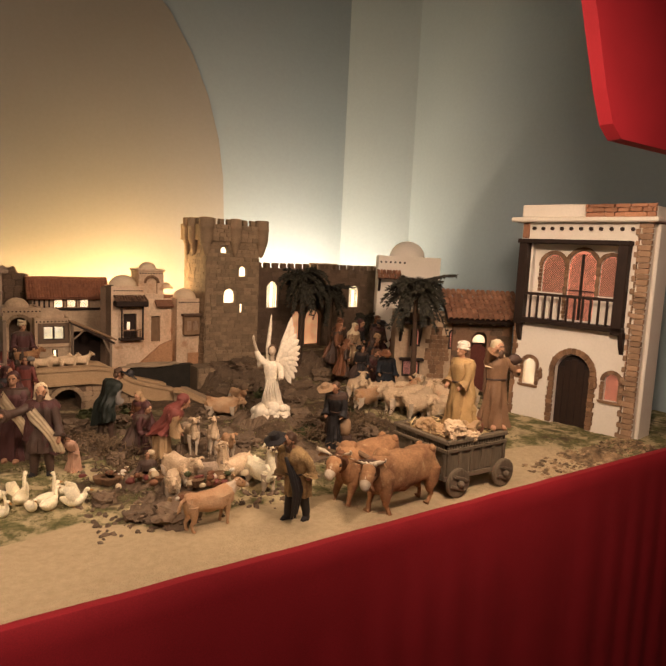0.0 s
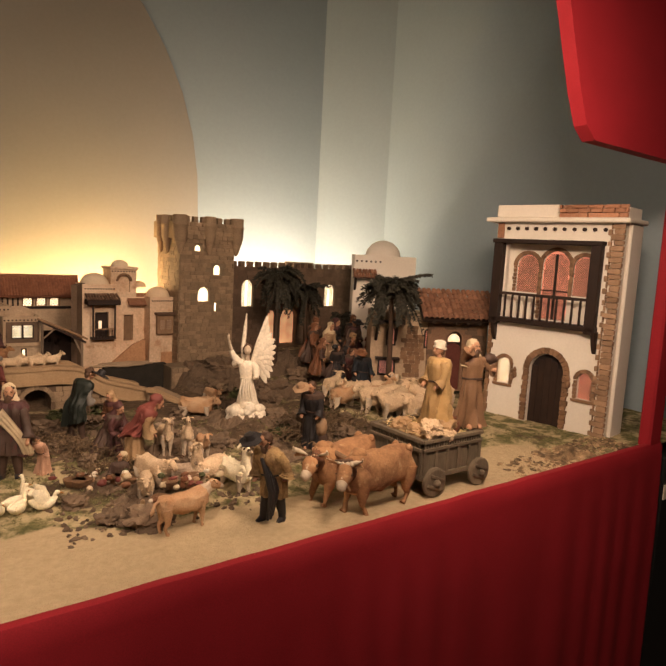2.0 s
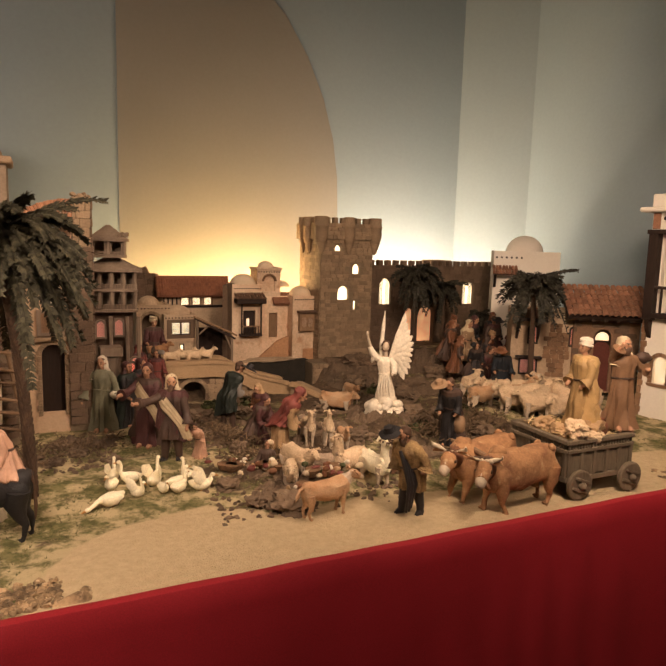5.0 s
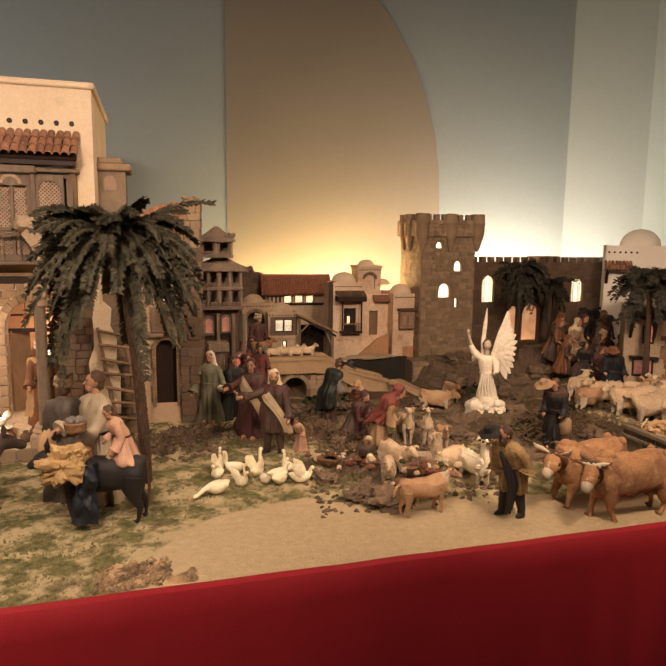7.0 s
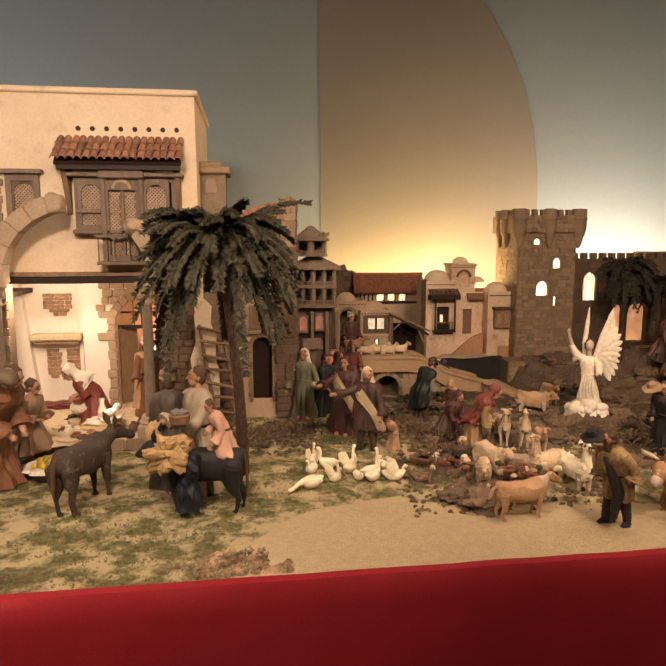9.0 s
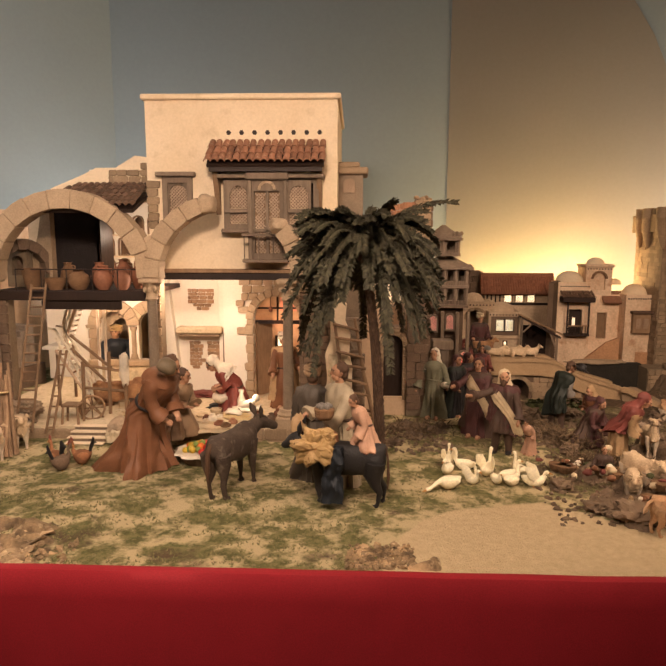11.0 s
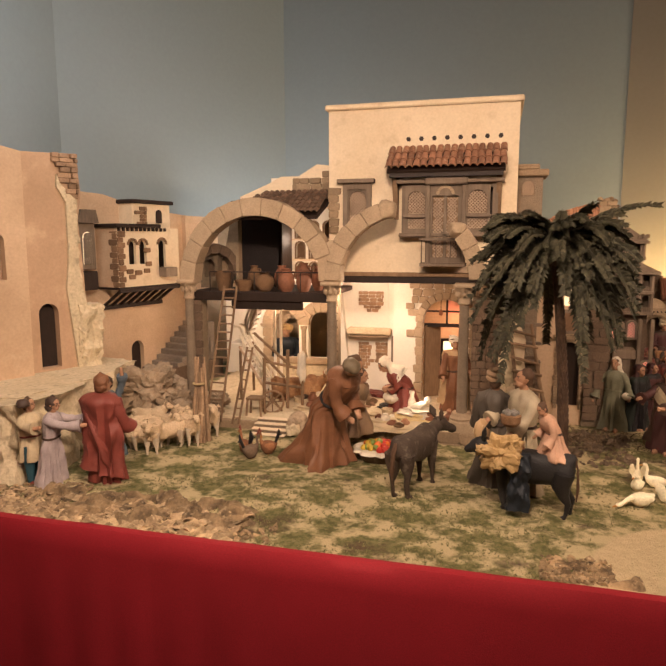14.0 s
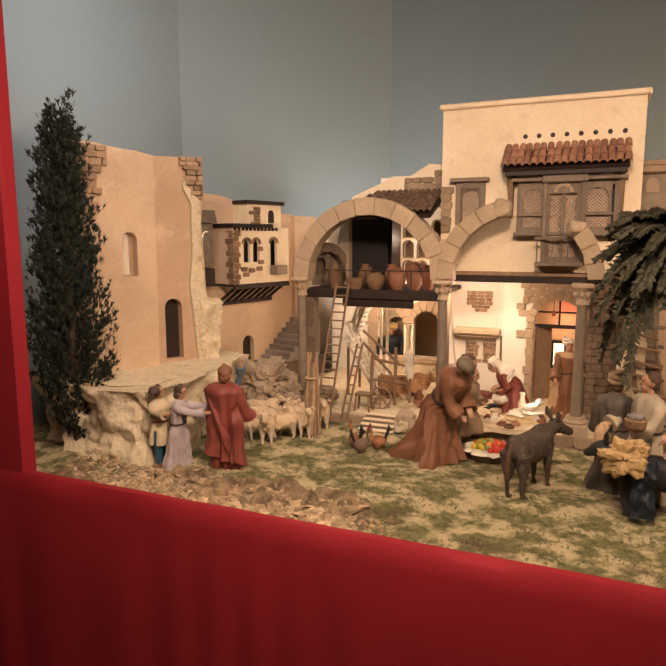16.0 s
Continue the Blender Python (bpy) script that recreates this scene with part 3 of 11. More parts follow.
def sand_mask(x, y):
    """The sandy track that runs along the front."""
    edge = 1.13 + 0.05 * math.sin(x * 2.3 + 0.6) - 0.16 * (1 - smooth(-0.25, 0.25, x)) + 0.12 * smooth(0.9, 1.5, x) + 0.1 * smooth(-0.1, 0.08, x) * (1 - smooth(0.28, 0.44, x))
    e2 = 0.2 * smooth(1.25, 1.75, x)
    return (1 - smooth(edge - 0.05, edge + 0.05, y)) * smooth(-0.16, 0.04, x) * (1 - smooth(1.55, 1.8, x)) * (1 - e2)


def build_ground():
    nx, ny = 270, 134
    xs = np.linspace(-1.9, 2.52, nx)
    ys = np.linspace(FRONT, BACK, ny)
    co = [(x, y, ground_z(x, y)) for y in ys for x in xs]
    faces = [(j * nx + i, j * nx + i + 1, (j + 1) * nx + i + 1, (j + 1) * nx + i) for j in range(ny - 1) for i in range(nx - 1)]
    me = bpy.data.meshes.new("ground")
    me.from_pydata(co, [], faces)
    at = me.attributes.new("sand", "FLOAT", "POINT")
    at.data.foreach_set("value", [sand_mask(x, y) for x, y, _ in co])
    at = me.attributes.new("earth", "FLOAT", "POINT")
    at.data.foreach_set("value", [0.2 * smooth(0.2, 0.5, x) * smooth(1.2, 1.5, y) * (1 - 0.8 * smooth(1.3, 1.6, x) * (1 - smooth(1.7, 2.0, y))) - 0.06 for x, y, _ in co])
    me.polygons.foreach_set("use_smooth", [True] * len(faces))
    m = bpy.data.materials.new("model_ground")
    m.use_nodes = True
    n, l = m.node_tree.nodes, m.node_tree.links
    bsdf = n["Principled BSDF"]
    geo = n.new("ShaderNodeNewGeometry")

    def noise_node(scale, detail=5):
        t = n.new("ShaderNodeTexNoise")
        t.inputs["Scale"].default_value, t.inputs["Detail"].default_value, t.inputs["Roughness"].default_value = scale, detail, 0.65
        l.new(geo.outputs["Position"], t.inputs["Vector"])
        return t.outputs[0]

    def remap(v, a, b, c=0.0, d=1.0):
        t = n.new("ShaderNodeMapRange")
        for k, q in enumerate((a, b, c, d)):
            t.inputs[k + 1].default_value = q
        l.new(v, t.inputs[0])
        return t.outputs[0]

    def blend(f, a, b):
        t = n.new("ShaderNodeMix")
        t.data_type = "RGBA"
        l.new(f, t.inputs[0])
        for k, q in ((6, a), (7, b)):
            if isinstance(q, tuple):
                t.inputs[k].default_value = (*q, 1)
            else:
                l.new(q, t.inputs[k])
        return t.outputs[2]
    def soil_mask():
        """Bare earth in blotches, and nearly everywhere on the rocky middle."""
        sep = n.new("ShaderNodeAttribute")
        sep.attribute_name = "earth"
        add = n.new("ShaderNodeMath")
        add.operation = "ADD"
        l.new(noise_node(7), add.inputs[0])
        l.new(sep.outputs["Fac"], add.inputs[1])
        return remap(add.outputs[0], 0.5, 0.62)
    moss = blend(remap(noise_node(55), 0.41, 0.59), (0.12, 0.116, 0.046), (0.23, 0.205, 0.09))
    soil = blend(remap(noise_node(50), 0.35, 0.65), (0.15, 0.1, 0.06), (0.075, 0.052, 0.034))
    pale = blend(remap(noise_node(15, 9), 0.46, 0.57), moss, (0.56, 0.45, 0.26))
    base = blend(soil_mask(), pale, soil)
    at_n = n.new("ShaderNodeAttribute")
    at_n.attribute_name = "sand"
    mixed = n.new("ShaderNodeMath")
    mixed.operation = "MULTIPLY_ADD"
    l.new(noise_node(18), mixed.inputs[0])
    mixed.inputs[1].default_value = 0.7
    l.new(at_n.outputs["Fac"], mixed.inputs[2])
    sand = blend(remap(noise_node(60), 0.3, 0.7), (0.66, 0.52, 0.32), (0.54, 0.41, 0.24))
    l.new(blend(remap(mixed.outputs[0], 0.72, 0.9), base, sand), bsdf.inputs["Base Color"])
    bsdf.inputs["Roughness"].default_value = 0.95
    bsdf.inputs["Specular IOR Level"].default_value = 0.15
    b = n.new("ShaderNodeBump")
    b.inputs["Strength"].default_value, b.inputs["Distance"].default_value = 0.9, 0.008
    s = n.new("ShaderNodeMath")
    s.operation = "ADD"
    l.new(noise_node(70, 6), s.inputs[0])
    l.new(noise_node(240, 3), s.inputs[1])
    l.new(s.outputs[0], b.inputs["Height"])
    l.new(b.outputs[0], bsdf.inputs["Normal"])
    me.materials.append(m)
    tagged(new("ground", me), "mossy green and brown model ground with a sandy track", "ground", kind="structure")


build_ground()

# table body under the ground
bm = B()
span(bm, (-1.9, FRONT + 0.004, 0.0), (2.52, BACK, G - 0.06))
solid("table_body", bm, ROOMWALL, "plain boarded base under the model landscape", "table", kind="structure")

# painted backdrop wall, curved at the corners
bm = B()
path = [(-1.86, FRONT + 0.02), (-1.86, 2.1), (-1.3, BACK), (2.23, BACK), (2.48, 2.81), (2.48, FRONT + 0.02)]
low = [bm.verts.new((x, y, 0.8)) for x, y in path]
high = [bm.verts.new((x, y, 2.95)) for x, y in path]
for i in range(len(path) - 1):
    bm.faces.new((low[i], low[i + 1], high[i + 1], high[i]))
bm.normal_update()
bmesh.ops.solidify(bm, geom=list(bm.faces), thickness=0.02)
solid("backdrop", bm, BACKDROP, "blue-grey painted backdrop wall behind the models", "wall", kind="structure")

# middle backdrop sheet; its darker warm grey paints in the zone white light misses
bm = B()
plate(bm, [(0.33, 0.85), (1.46, 0.85), (1.46, 1.6), (1.45, 1.85), (1.42, 2.05), (1.36, 2.25), (1.27, 2.44), (1.15, 2.62), (0.98, 2.78), (0.78, 2.89), (0.6, 2.945), (0.33, 2.945)], [], 0.001, Matrix.Translation((0, BACK - 0.0035, 0)))
solid("backdrop_panel", bm, DIM_ZONE, "backdrop sheet coloured warm grey for its dimmer middle", "wall", kind="structure")

bm = B()
span(bm, (-1.95, FRONT + 0.01, 2.95), (2.58, BACK + 0.1, 2.985))
solid("ceiling_box", bm, BLACK, "dark board over the display", "ceiling", kind="structure")


# red cloth-covered front frame
def red_frame():
    t = thing("display_frame", "red cloth-covered frame round the opening of the display", "frame", kind="structure")
    bm = B()
    # fascia below, with a soft roll at its top edge and shallow hanging folds
    n = 260
    rows = []
    prof = [(FRONT + 0.012, G + 0.002), (FRONT - 0.004, G + 0.014), (FRONT - 0.016, G + 0.013), (FRONT - 0.022, G + 0.002), (FRONT - 0.024, G - 0.03), (FRONT - 0.03, G - 0.25), (FRONT - 0.035, 0.02)]
    for j, (y, z) in enumerate(prof):
        row = []
        for i in range(n + 1):
            x = X0 - 0.35 + (X1 - X0 + 0.35 + RIGHT) * i / n
            f = 0.0 if j < 3 else 0.006 * smooth(G, 0.3, z) * math.sin(x * 46 + 3 * math.sin(x * 7)) + 0.004 * noise.noise(Vector((x * 6, z * 6, 0)))
            row.append(bm.verts.new((x, y + f, z + 0.002 * noise.noise(Vector((x * 9, 1, 1))))))
        rows.append(row)
    ring_faces(bm, rows, 0, closed_u=False)
    bm.normal_update()
    bmesh.ops.solidify(bm, geom=list(bm.faces), thickness=0.004)
    part("fascia", bm, RED, t, smooth=True)
    for x0, x1 in ((X0 - 0.35, X0), (X1, X1 + RIGHT)):
        bm = B()
        span(bm, (x0, FRONT - 0.02, G + 0.004), (x1, FRONT + 0.02, 2.95), bevel=0.006)
        part("post", bm, RED, t)
    bm = B()
    low = [(X1 + RIGHT, 1.81), (1.5, 1.81)] + [(1.5 - 0.25 * k / 6, 1.81 + 0.42 * smooth(0, 1, k / 6)) for k in range(1, 7)]
    low += [(X0 + 0.1 - 0.3 * k / 6, 2.23 - 0.42 * smooth(0, 1, k / 6)) for k in range(7)] + [(X0 - 0.35, 1.81)]
    plate(bm, low[::-1] + [(X1 + RIGHT, 2.95), (X0 - 0.35, 2.95)], [], 0.037, Matrix.Translation((0, FRONT - 0.022, 0)))
    part("valance", bm, RED, t)


red_frame()

# the dim room in front of the display
bm = B()
span(bm, (-4, -4, -0.05), (5, 3.6, 0))
solid("floor", bm, ROOMFLOOR, "dark brown room floor", "floor", kind="structure")
for nm, a, b in (("wall_south", (-4, -4.1, 0), (5, -4, 3)), ("wall_west", (-4.1, -4, 0), (-4, 3.6, 3)), ("wall_east", (5, -4, 0), (5.1, 3.6, 3)), ("wall_north", (-4, 3.6, 0), (5, 3.7, 3))):
    bm = B()
    span(bm, a, b)
    solid(nm, bm, ROOMWALL, "plain beige room wall", "wall", kind="structure")
bm = B()
span(bm, (-4, -4, 3), (5, 3.6, 3.05))
solid("ceiling", bm, ROOMWALL, "plain beige room ceiling", "ceiling", kind="structure")
t = thing("plinth", "black plinth with a cream card beside the display", "plinth", pose(2.28, 0.98, 0))
bm = B()
span(bm, (-0.17, -0.05, 0), (0.3, 0.25, 0.885), bevel=0.006)
part("body", bm, BLACK, t)
bm = B()
span(bm, (-0.165, -0.056, 0.74), (0.1, -0.051, 0.79))
part("card", bm, CARD, t, "cream paper card")

# ---- white two-storey house at the right end ----
def white_house():
    """The facade looks to the left end of the display; local x runs along it."""
    w, h = 0.455, 0.715
    ang = math.degrees(math.atan2(1.127 - 1.478, 1.961 - 1.905))
    t = thing("white_house", "tall white plastered model house with a dark wooden balcony", "house", pose(1.898, 1.524, G, 0, 0, ang))
    z = lambda v: v - G
    u = lambda v: v + 0.047
    door = arched(u(0.125), -0.01, u(0.252), z(1.182))
    wl, wr = arched(u(0.002), z(1.05), u(0.05), z(1.145)), arched(u(0.302), z(1.045), u(0.35), z(1.135))
    bay = rect(u(0.0), z(1.295), u(0.316), z(1.567))
    thick = 0.02
    part("front_wall", plate(B(), rect(0, -0.03, w, h), [wl, wr, bay, door], thick), WHITE, t)
    part("side_wall", span(B(), (0, thick, -0.03), (thick, 0.13, h)), WHITE, t)
    part("back_wall", span(B(), (thick, 0.19, -0.03), (w - thick, 0.13, h)), WHITE, t)
    part("side_wall", span(B(), (w - thick, thick, -0.03), (w, 0.13, h)), WHITE, t)
    bm = B()
    plate(bm, rect(u(-0.02), z(1.26), u(0.34), z(1.59)), [arched(u(0.028), z(1.39), u(0.113), z(1.525)), arched(u(0.126), z(1.3), u(0.226), z(1.54)), arched(u(0.238), z(1.39), u(0.312), z(1.525))], 0.012, Matrix.Translation((0, 0.03, 0)))
    span(bm, (u(-0.02), 0.02, z(1.26)), (u(0.34), 0.031, z(1.293)))
    part("loggia_wall", bm, WHITE, t)
    for a, b, lo, hi in ((0.028, 0.113, 1.39, 1.525), (0.126, 0.226, 1.3, 1.54), (0.238, 0.312, 1.39, 1.525)):
        lp = arched(u(a), z(lo), u(b), z(hi))
        pane(t, lp, 0.039, PAPER_ROSE if lo > 1.35 else PAPER_PINK, "window_pane", "paper pane lit pink from behind")
        bars(t, lp, 0.035, 0.008, 0.002, QUOIN, "window_lattice")
        r = (b - a) / 2
        voussoirs(t, u((a + b) / 2), z(hi) - r, r, r + 0.014, 0, 180, 9, 0.008, kind="quoin", y=0.024)
        quoins(t, u(a), z(lo), z(hi) - r, 0.014, 0.013, 0.011, Matrix.Translation((0, 0.03, 0)), seed=int(a * 999))
        quoins(t, u(b), z(lo), z(hi) - r, 0.014, 0.013, 0.011, Matrix.Translation((0, 0.03, 0)), to_left=False, seed=int(b * 999))
    bm = B()
    span(bm, (u(0.172), 0.028, z(1.3)), (u(0.178), 0.037, z(1.53)))
    span(bm, (u(0.126), 0.028, z(1.4)), (u(0.226), 0.035, z(1.404)))
    part("window_mullion", bm, DARKWOOD, t)
    # balcony
    bal = part("balcony", span(B(), (u(-0.04), -0.03, z(1.278)), (u(0.35), 0.03, z(1.295)), bevel=0.002), DARKWOOD, t, "dark-stained wooden balcony")
    part("head_beam", span(B(), (u(-0.045), -0.034, z(1.562)), (u(0.352), 0.02, z(1.577)), bevel=0.002), DARKWOOD, bal)
    for a, b in ((-0.04, -0.006), (0.314, 0.348)):
        bm = B()
        span(bm, (u(a), -0.03, z(1.27)), (u(b), 0.0, z(1.565)), bevel=0.002)
        part("post", bm, DARKWOOD, bal)
    for a in (-0.03, 0.34):
        bm = B()
        plate(bm, [(0, 0), (0, -0.075), (0.018, -0.045), (0.03, 0)], [], 0.014, Matrix.Translation((u(a), 0.0, z(1.28))) @ Matrix.Rotation(radians(-90), 4, "Z"))
        part("bracket", bm, DARKWOOD, bal)
    bm = B()
    span(bm, (u(-0.002), -0.031, z(1.378)), (u(0.316), -0.021, z(1.388)), bevel=0.0015)
    part("handrail", bm, DARKWOOD, bal)
    k = 0
    while k < 11:
        x = u(0.018) + k * 0.0275
        bm = B()
        span(bm, (x, -0.029, z(1.294)), (x + 0.006, -0.023, z(1.379)))
        part("baluster", bm, DARKWOOD, bal)
        k += 1
    for a in (0.004, 0.03, 0.057, 0.085, 0.232, 0.262, 0.292):
        bm = B()
        span(bm, (u(a), 0.012, z(1.296)), (u(a) + 0.017, 0.016, z(1.375)))
        part("panel", bm, WHITE, bal, "pale panel behind the balusters")
    # frieze, eave and parapet
    eave = part("eave", span(B(), (-0.035, -0.03, z(1.637)), (w + 0.02, 0.145, z(1.653)), bevel=0.004), WHITE, t)
    bm = B()
    span(bm, (-0.005, -0.006, z(1.653)), (u(0.18), 0.13, z(1.698)), bevel=0.004)
    span(bm, (u(0.18), 0.012, z(1.653)), (w, 0.13, z(1.69)), bevel=0.003)
    part("parapet", bm, WHITE, t)
    courses(t, w - u(0.18), 0.044, 0.0145, 0.04, "brick", m=Matrix.Translation((u(0.18), 0.012, z(1.654))), depth=0.014, name="brick", seed=4)
    for k in range(11):
        bm = B()
        tube(bm, [(u(0.0) + k * 0.0345, -0.008, z(1.615)), (u(0.0) + k * 0.0345, 0.01, z(1.615))], 0.0065, 8)
        part("beam_end", bm, DARKWOOD, t)
    span_b = B()
    span(span_b, (0.002, -0.004, z(1.58)), (0.028, 0.004, z(1.635)), bevel=0.002)
    part("brick_patch", span_b, BRICK, t)
    # door
    d = part("door", plate(B(), grown(door, -0.003), [], 0.008, Matrix.Translation((0, 0.014, 0))), BLACKWOOD, t, "near-black plank door")
    for k in range(5):
        bm = B()
        x = u(0.13) + k * 0.024
        span(bm, (x, 0.011, 0.0), (x + 0.0225, 0.015, z(1.12) + 0.045 * math.sin(math.pi * (k + 0.5) / 5)))
        part("plank", bm, DARKWOOD, d)
    r = 0.0635
    voussoirs(t, u(0.1885), z(1.182) - r, r, r + 0.022, 0, 180, 15, 0.014, kind="quoin", y=-0.006)
    for xx, left in ((u(0.125), True), (u(0.252), False)):
        quoins(t, xx, 0, z(1.182) - r, 0.017, 0.022, 0.02, kind="quoin", depth=0.012, to_left=left, seed=9 + left)
    for lp, a, b, lo, hi in ((wl, 0.002, 0.05, 1.05, 1.145), (wr, 0.302, 0.35, 1.045, 1.135)):
        pane(t, lp, 0.016, PAPER_WHITE if lp is wl else PAPER_PINK, "window_pane", "lit paper pane")
        bars(t, lp, 0.011, 0.008, 0.0018, QUOIN, "window_lattice")
        r = (b - a) / 2
        voussoirs(t, u((a + b) / 2), z(hi) - r, r, r + 0.014, 0, 180, 9, 0.01, kind="quoin", y=-0.005)
        for xx, left in ((u(a), True), (u(b), False)):
            quoins(t, xx, z(lo), z(hi) - r, 0.014, 0.015, 0.013, kind="quoin", to_left=left, seed=int(100 * a) + left)
        quoins(t, u(b) + 0.012, z(lo) - 0.012, z(lo), 0.013, b - a + 0.026, b - a + 0.026, kind="quoin")
    for a in (0.073, 0.273):
        bm = B()
        lathe(bm, [(0.003, -0.018), (0.009, -0.012), (0.009, 0.0), (0.005, 0.006), (0.008, 0.012), (0.002, 0.024)], 8, Matrix.Translation((u(a), -0.007, z(1.095))))
        part("wall_lantern", bm, QUOIN, t, "small brown wall lantern")
    quoins(t, w, -0.02, z(1.636), 0.0185, 0.04, 0.034, kind="brown", depth=0.012, seed=21)
    quoins(t, w - 0.04, -0.02, z(1.636), 0.0185, 0.012, 0.004, kind="brown", depth=0.01, seed=23)
    quoins(t, 0.0, -0.02, z(1.3), 0.0235, 0.018, 0.014, kind="quoin", depth=0.01, to_left=False, seed=22)
    part("side_plaster", span(B(), (w - 0.001, 0.02, -0.02), (w + 0.012, 0.125, z(1.636)), bevel=0.004), WHITE, t, "rough white side plaster")


white_house()


# ---- stone keep ----
def keep():
    t = thing("castle_tower", "square tan stone castle tower with round corner bartizans", "tower", pose(1.088, 2.5, 0.97))
    w, d, h = 0.25, 0.24, 0.57
    Z = lambda v: v - 0.97
    holes = [arched(0.064, Z(1.465), 0.096, Z(1.496), 6), arched(0.153, Z(1.371), 0.19, Z(1.415), 6), arched(0.083, Z(1.253), 0.138, Z(1.318), 6), rect(0.161, Z(1.212), 0.177, Z(1.25))]
    shell("wall", t, w, d, h, holes, MORTAR, 0.02, back=True)
    for lp in holes:
        pane(t, lp, 0.018, PAPER_WHITE, "window_pane", "window lit white from behind")
    courses(t, w, h - 0.02, 0.0165, 0.03, "stone", holes=[grown(q, 0.002) for q in holes], depth=0.006, seed=7, gap=0.0011)
    # side towards the village
    sm = pose(0, d, 0, 0, 0, -90)
    courses(t, d, h - 0.02, 0.0165, 0.03, "stone", m=sm, depth=0.004, seed=8, limit=0, gap=0.0011)
    # flared crown with merlons and bartizans
    bm = B()
    span(bm, (-0.016, -0.016, h - 0.02), (w + 0.016, d + 0.016, h + 0.05))
    part("crown", bm, STONE, t)
    courses(t, w + 0.03, 0.07, 0.0165, 0.03, "stone", m=Matrix.Translation((-0.015, -0.017, h - 0.02)), depth=0.005, seed=12)
    for x, y, r in ((-0.005, -0.005, 0.03), (w / 2, -0.012, 0.026), (w + 0.006, -0.005, 0.03), (-0.008, d / 2, 0.026), (-0.008, d * 0.8, 0.022)):
        bm = B()
        lathe(bm, [(0.003, h - 0.085), (r * 0.35, h - 0.075), (r * 0.5, h - 0.058), (r * 0.58, h - 0.055), (r * 0.62, h - 0.045), (r * 0.7, h - 0.036), (r * 0.8, h - 0.034), (r * 0.84, h - 0.022), (r * 0.96, h - 0.015), (r, h - 0.005), (r, h + 0.03), (r * 1.1, h + 0.033), (r * 1.1, h + 0.04), (r, h + 0.043), (r, h + 0.075), (r * 0.7, h + 0.077)], 16, Matrix.Translation((x, y, 0)))
        part("bartizan", bm, STONE, t, smooth=True)
    for k in range(7):
        x = 0.01 + k * 0.037
        bm = B()
        span(bm, (x, -0.018, h + 0.05), (x + 0.022, 0.004, h + 0.073), bevel=0.002)
        part("merlon", bm, STONE, t)
    for k in range(6):
        y = 0.03 + k * 0.035
        bm = B()
        span(bm, (-0.018, y, h + 0.05), (0.004, y + 0.02, h + 0.073), bevel=0.002)
        part("merlon", bm, STONE, t)


keep()


def castle_wall():
    t = thing("castle_wall", "brown crenellated castle curtain wall with lit arched windows", "wall", pose(1.34, 2.6, 0.95))
    Z = lambda v: v - 0.95
    w, h = 0.8, Z(1.408)
    xo = lambda v: v - 1.34
    wins = [arched(xo(1.436), Z(1.222), xo(1.5), Z(1.346)), arched(xo(1.914), Z(1.214), xo(1.984), Z(1.334))]
    gates = [arched(xo(1.655), Z(0.966), xo(1.75), Z(1.215)), arched(xo(1.583), Z(0.966), xo(1.635), Z(1.205))]
    bm = B()
    plate(bm, rect(0, -0.04, w, h), wins + gates, 0.03)
    part("wall", bm, DARKSTONE, t)
    for lp in wins:
        pane(t, lp, 0.02, PAPER_WHITE, "window_pane", "window lit white from behind")
        bm = B()
        xs, zs = [p[0] for p in lp], [p[1] for p in lp]
        n = 8
        for i in range(n):
            for j in range(2):
                zc = min(zs) + (i + 0.5) / n * (max(zs) - min(zs))
                xc = min(xs) + (j + 0.5) / 2 * (max(xs) - min(xs))
                if inside(xc, zc, [lp]):
                    bmesh.ops.create_cone(bm, cap_ends=False, segments=8, radius1=0.0075, radius2=0.0075, depth=0.005, matrix=Matrix.Translation((xc, 0.014, zc)) @ Matrix.Rotation(math.pi / 2, 4, "X"))
        bmesh.ops.solidify(bm, geom=list(bm.faces), thickness=0.0015)
        part("tracery", bm, DARKSTONE, t)
    k = 0
    while k * 0.044 < w - 0.02:
        bm = B()
        span(bm, (k * 0.044, -0.001, h), (k * 0.044 + 0.023, 0.03, h + 0.024), bevel=0.002)
        part("merlon", bm, DARKSTONE, t)
        k += 1
    # added glowing sheet that stands in for lamplight on the wall behind
    pane(t, rect(xo(1.5), -0.02, xo(1.95), Z(1.26)), 0.075, GLOW_ORANGE, "gate_glow", "sheet glowing orange in place of a lit wall")
    r = 0.0475
    voussoirs(t, xo(1.7025), Z(1.215) - r, r, r + 0.014, 0, 180, 11, 0.01, kind="dark", y=-0.006)
    courses(t, w, h, 0.02, 0.04, "dark", holes=wins + gates, depth=0.005, seed=31, limit=280)
    # steps up to the gate
    for k in range(3):
        bm = B()
        span(bm, (xo(1.56), -0.03 - 0.03 * k, -0.05), (xo(1.78), -0.005 - 0.03 * k, 0.012 - 0.018 * k), bevel=0.003)
        part("step", bm, STONE, t)
    # low turret that shows over the wall
    bm = B()
    span(bm, (xo(1.74), 0.03, h - 0.02), (xo(1.86), 0.12, h + 0.028), bevel=0.003)
    part("turret", bm, STONE, t)


castle_wall()


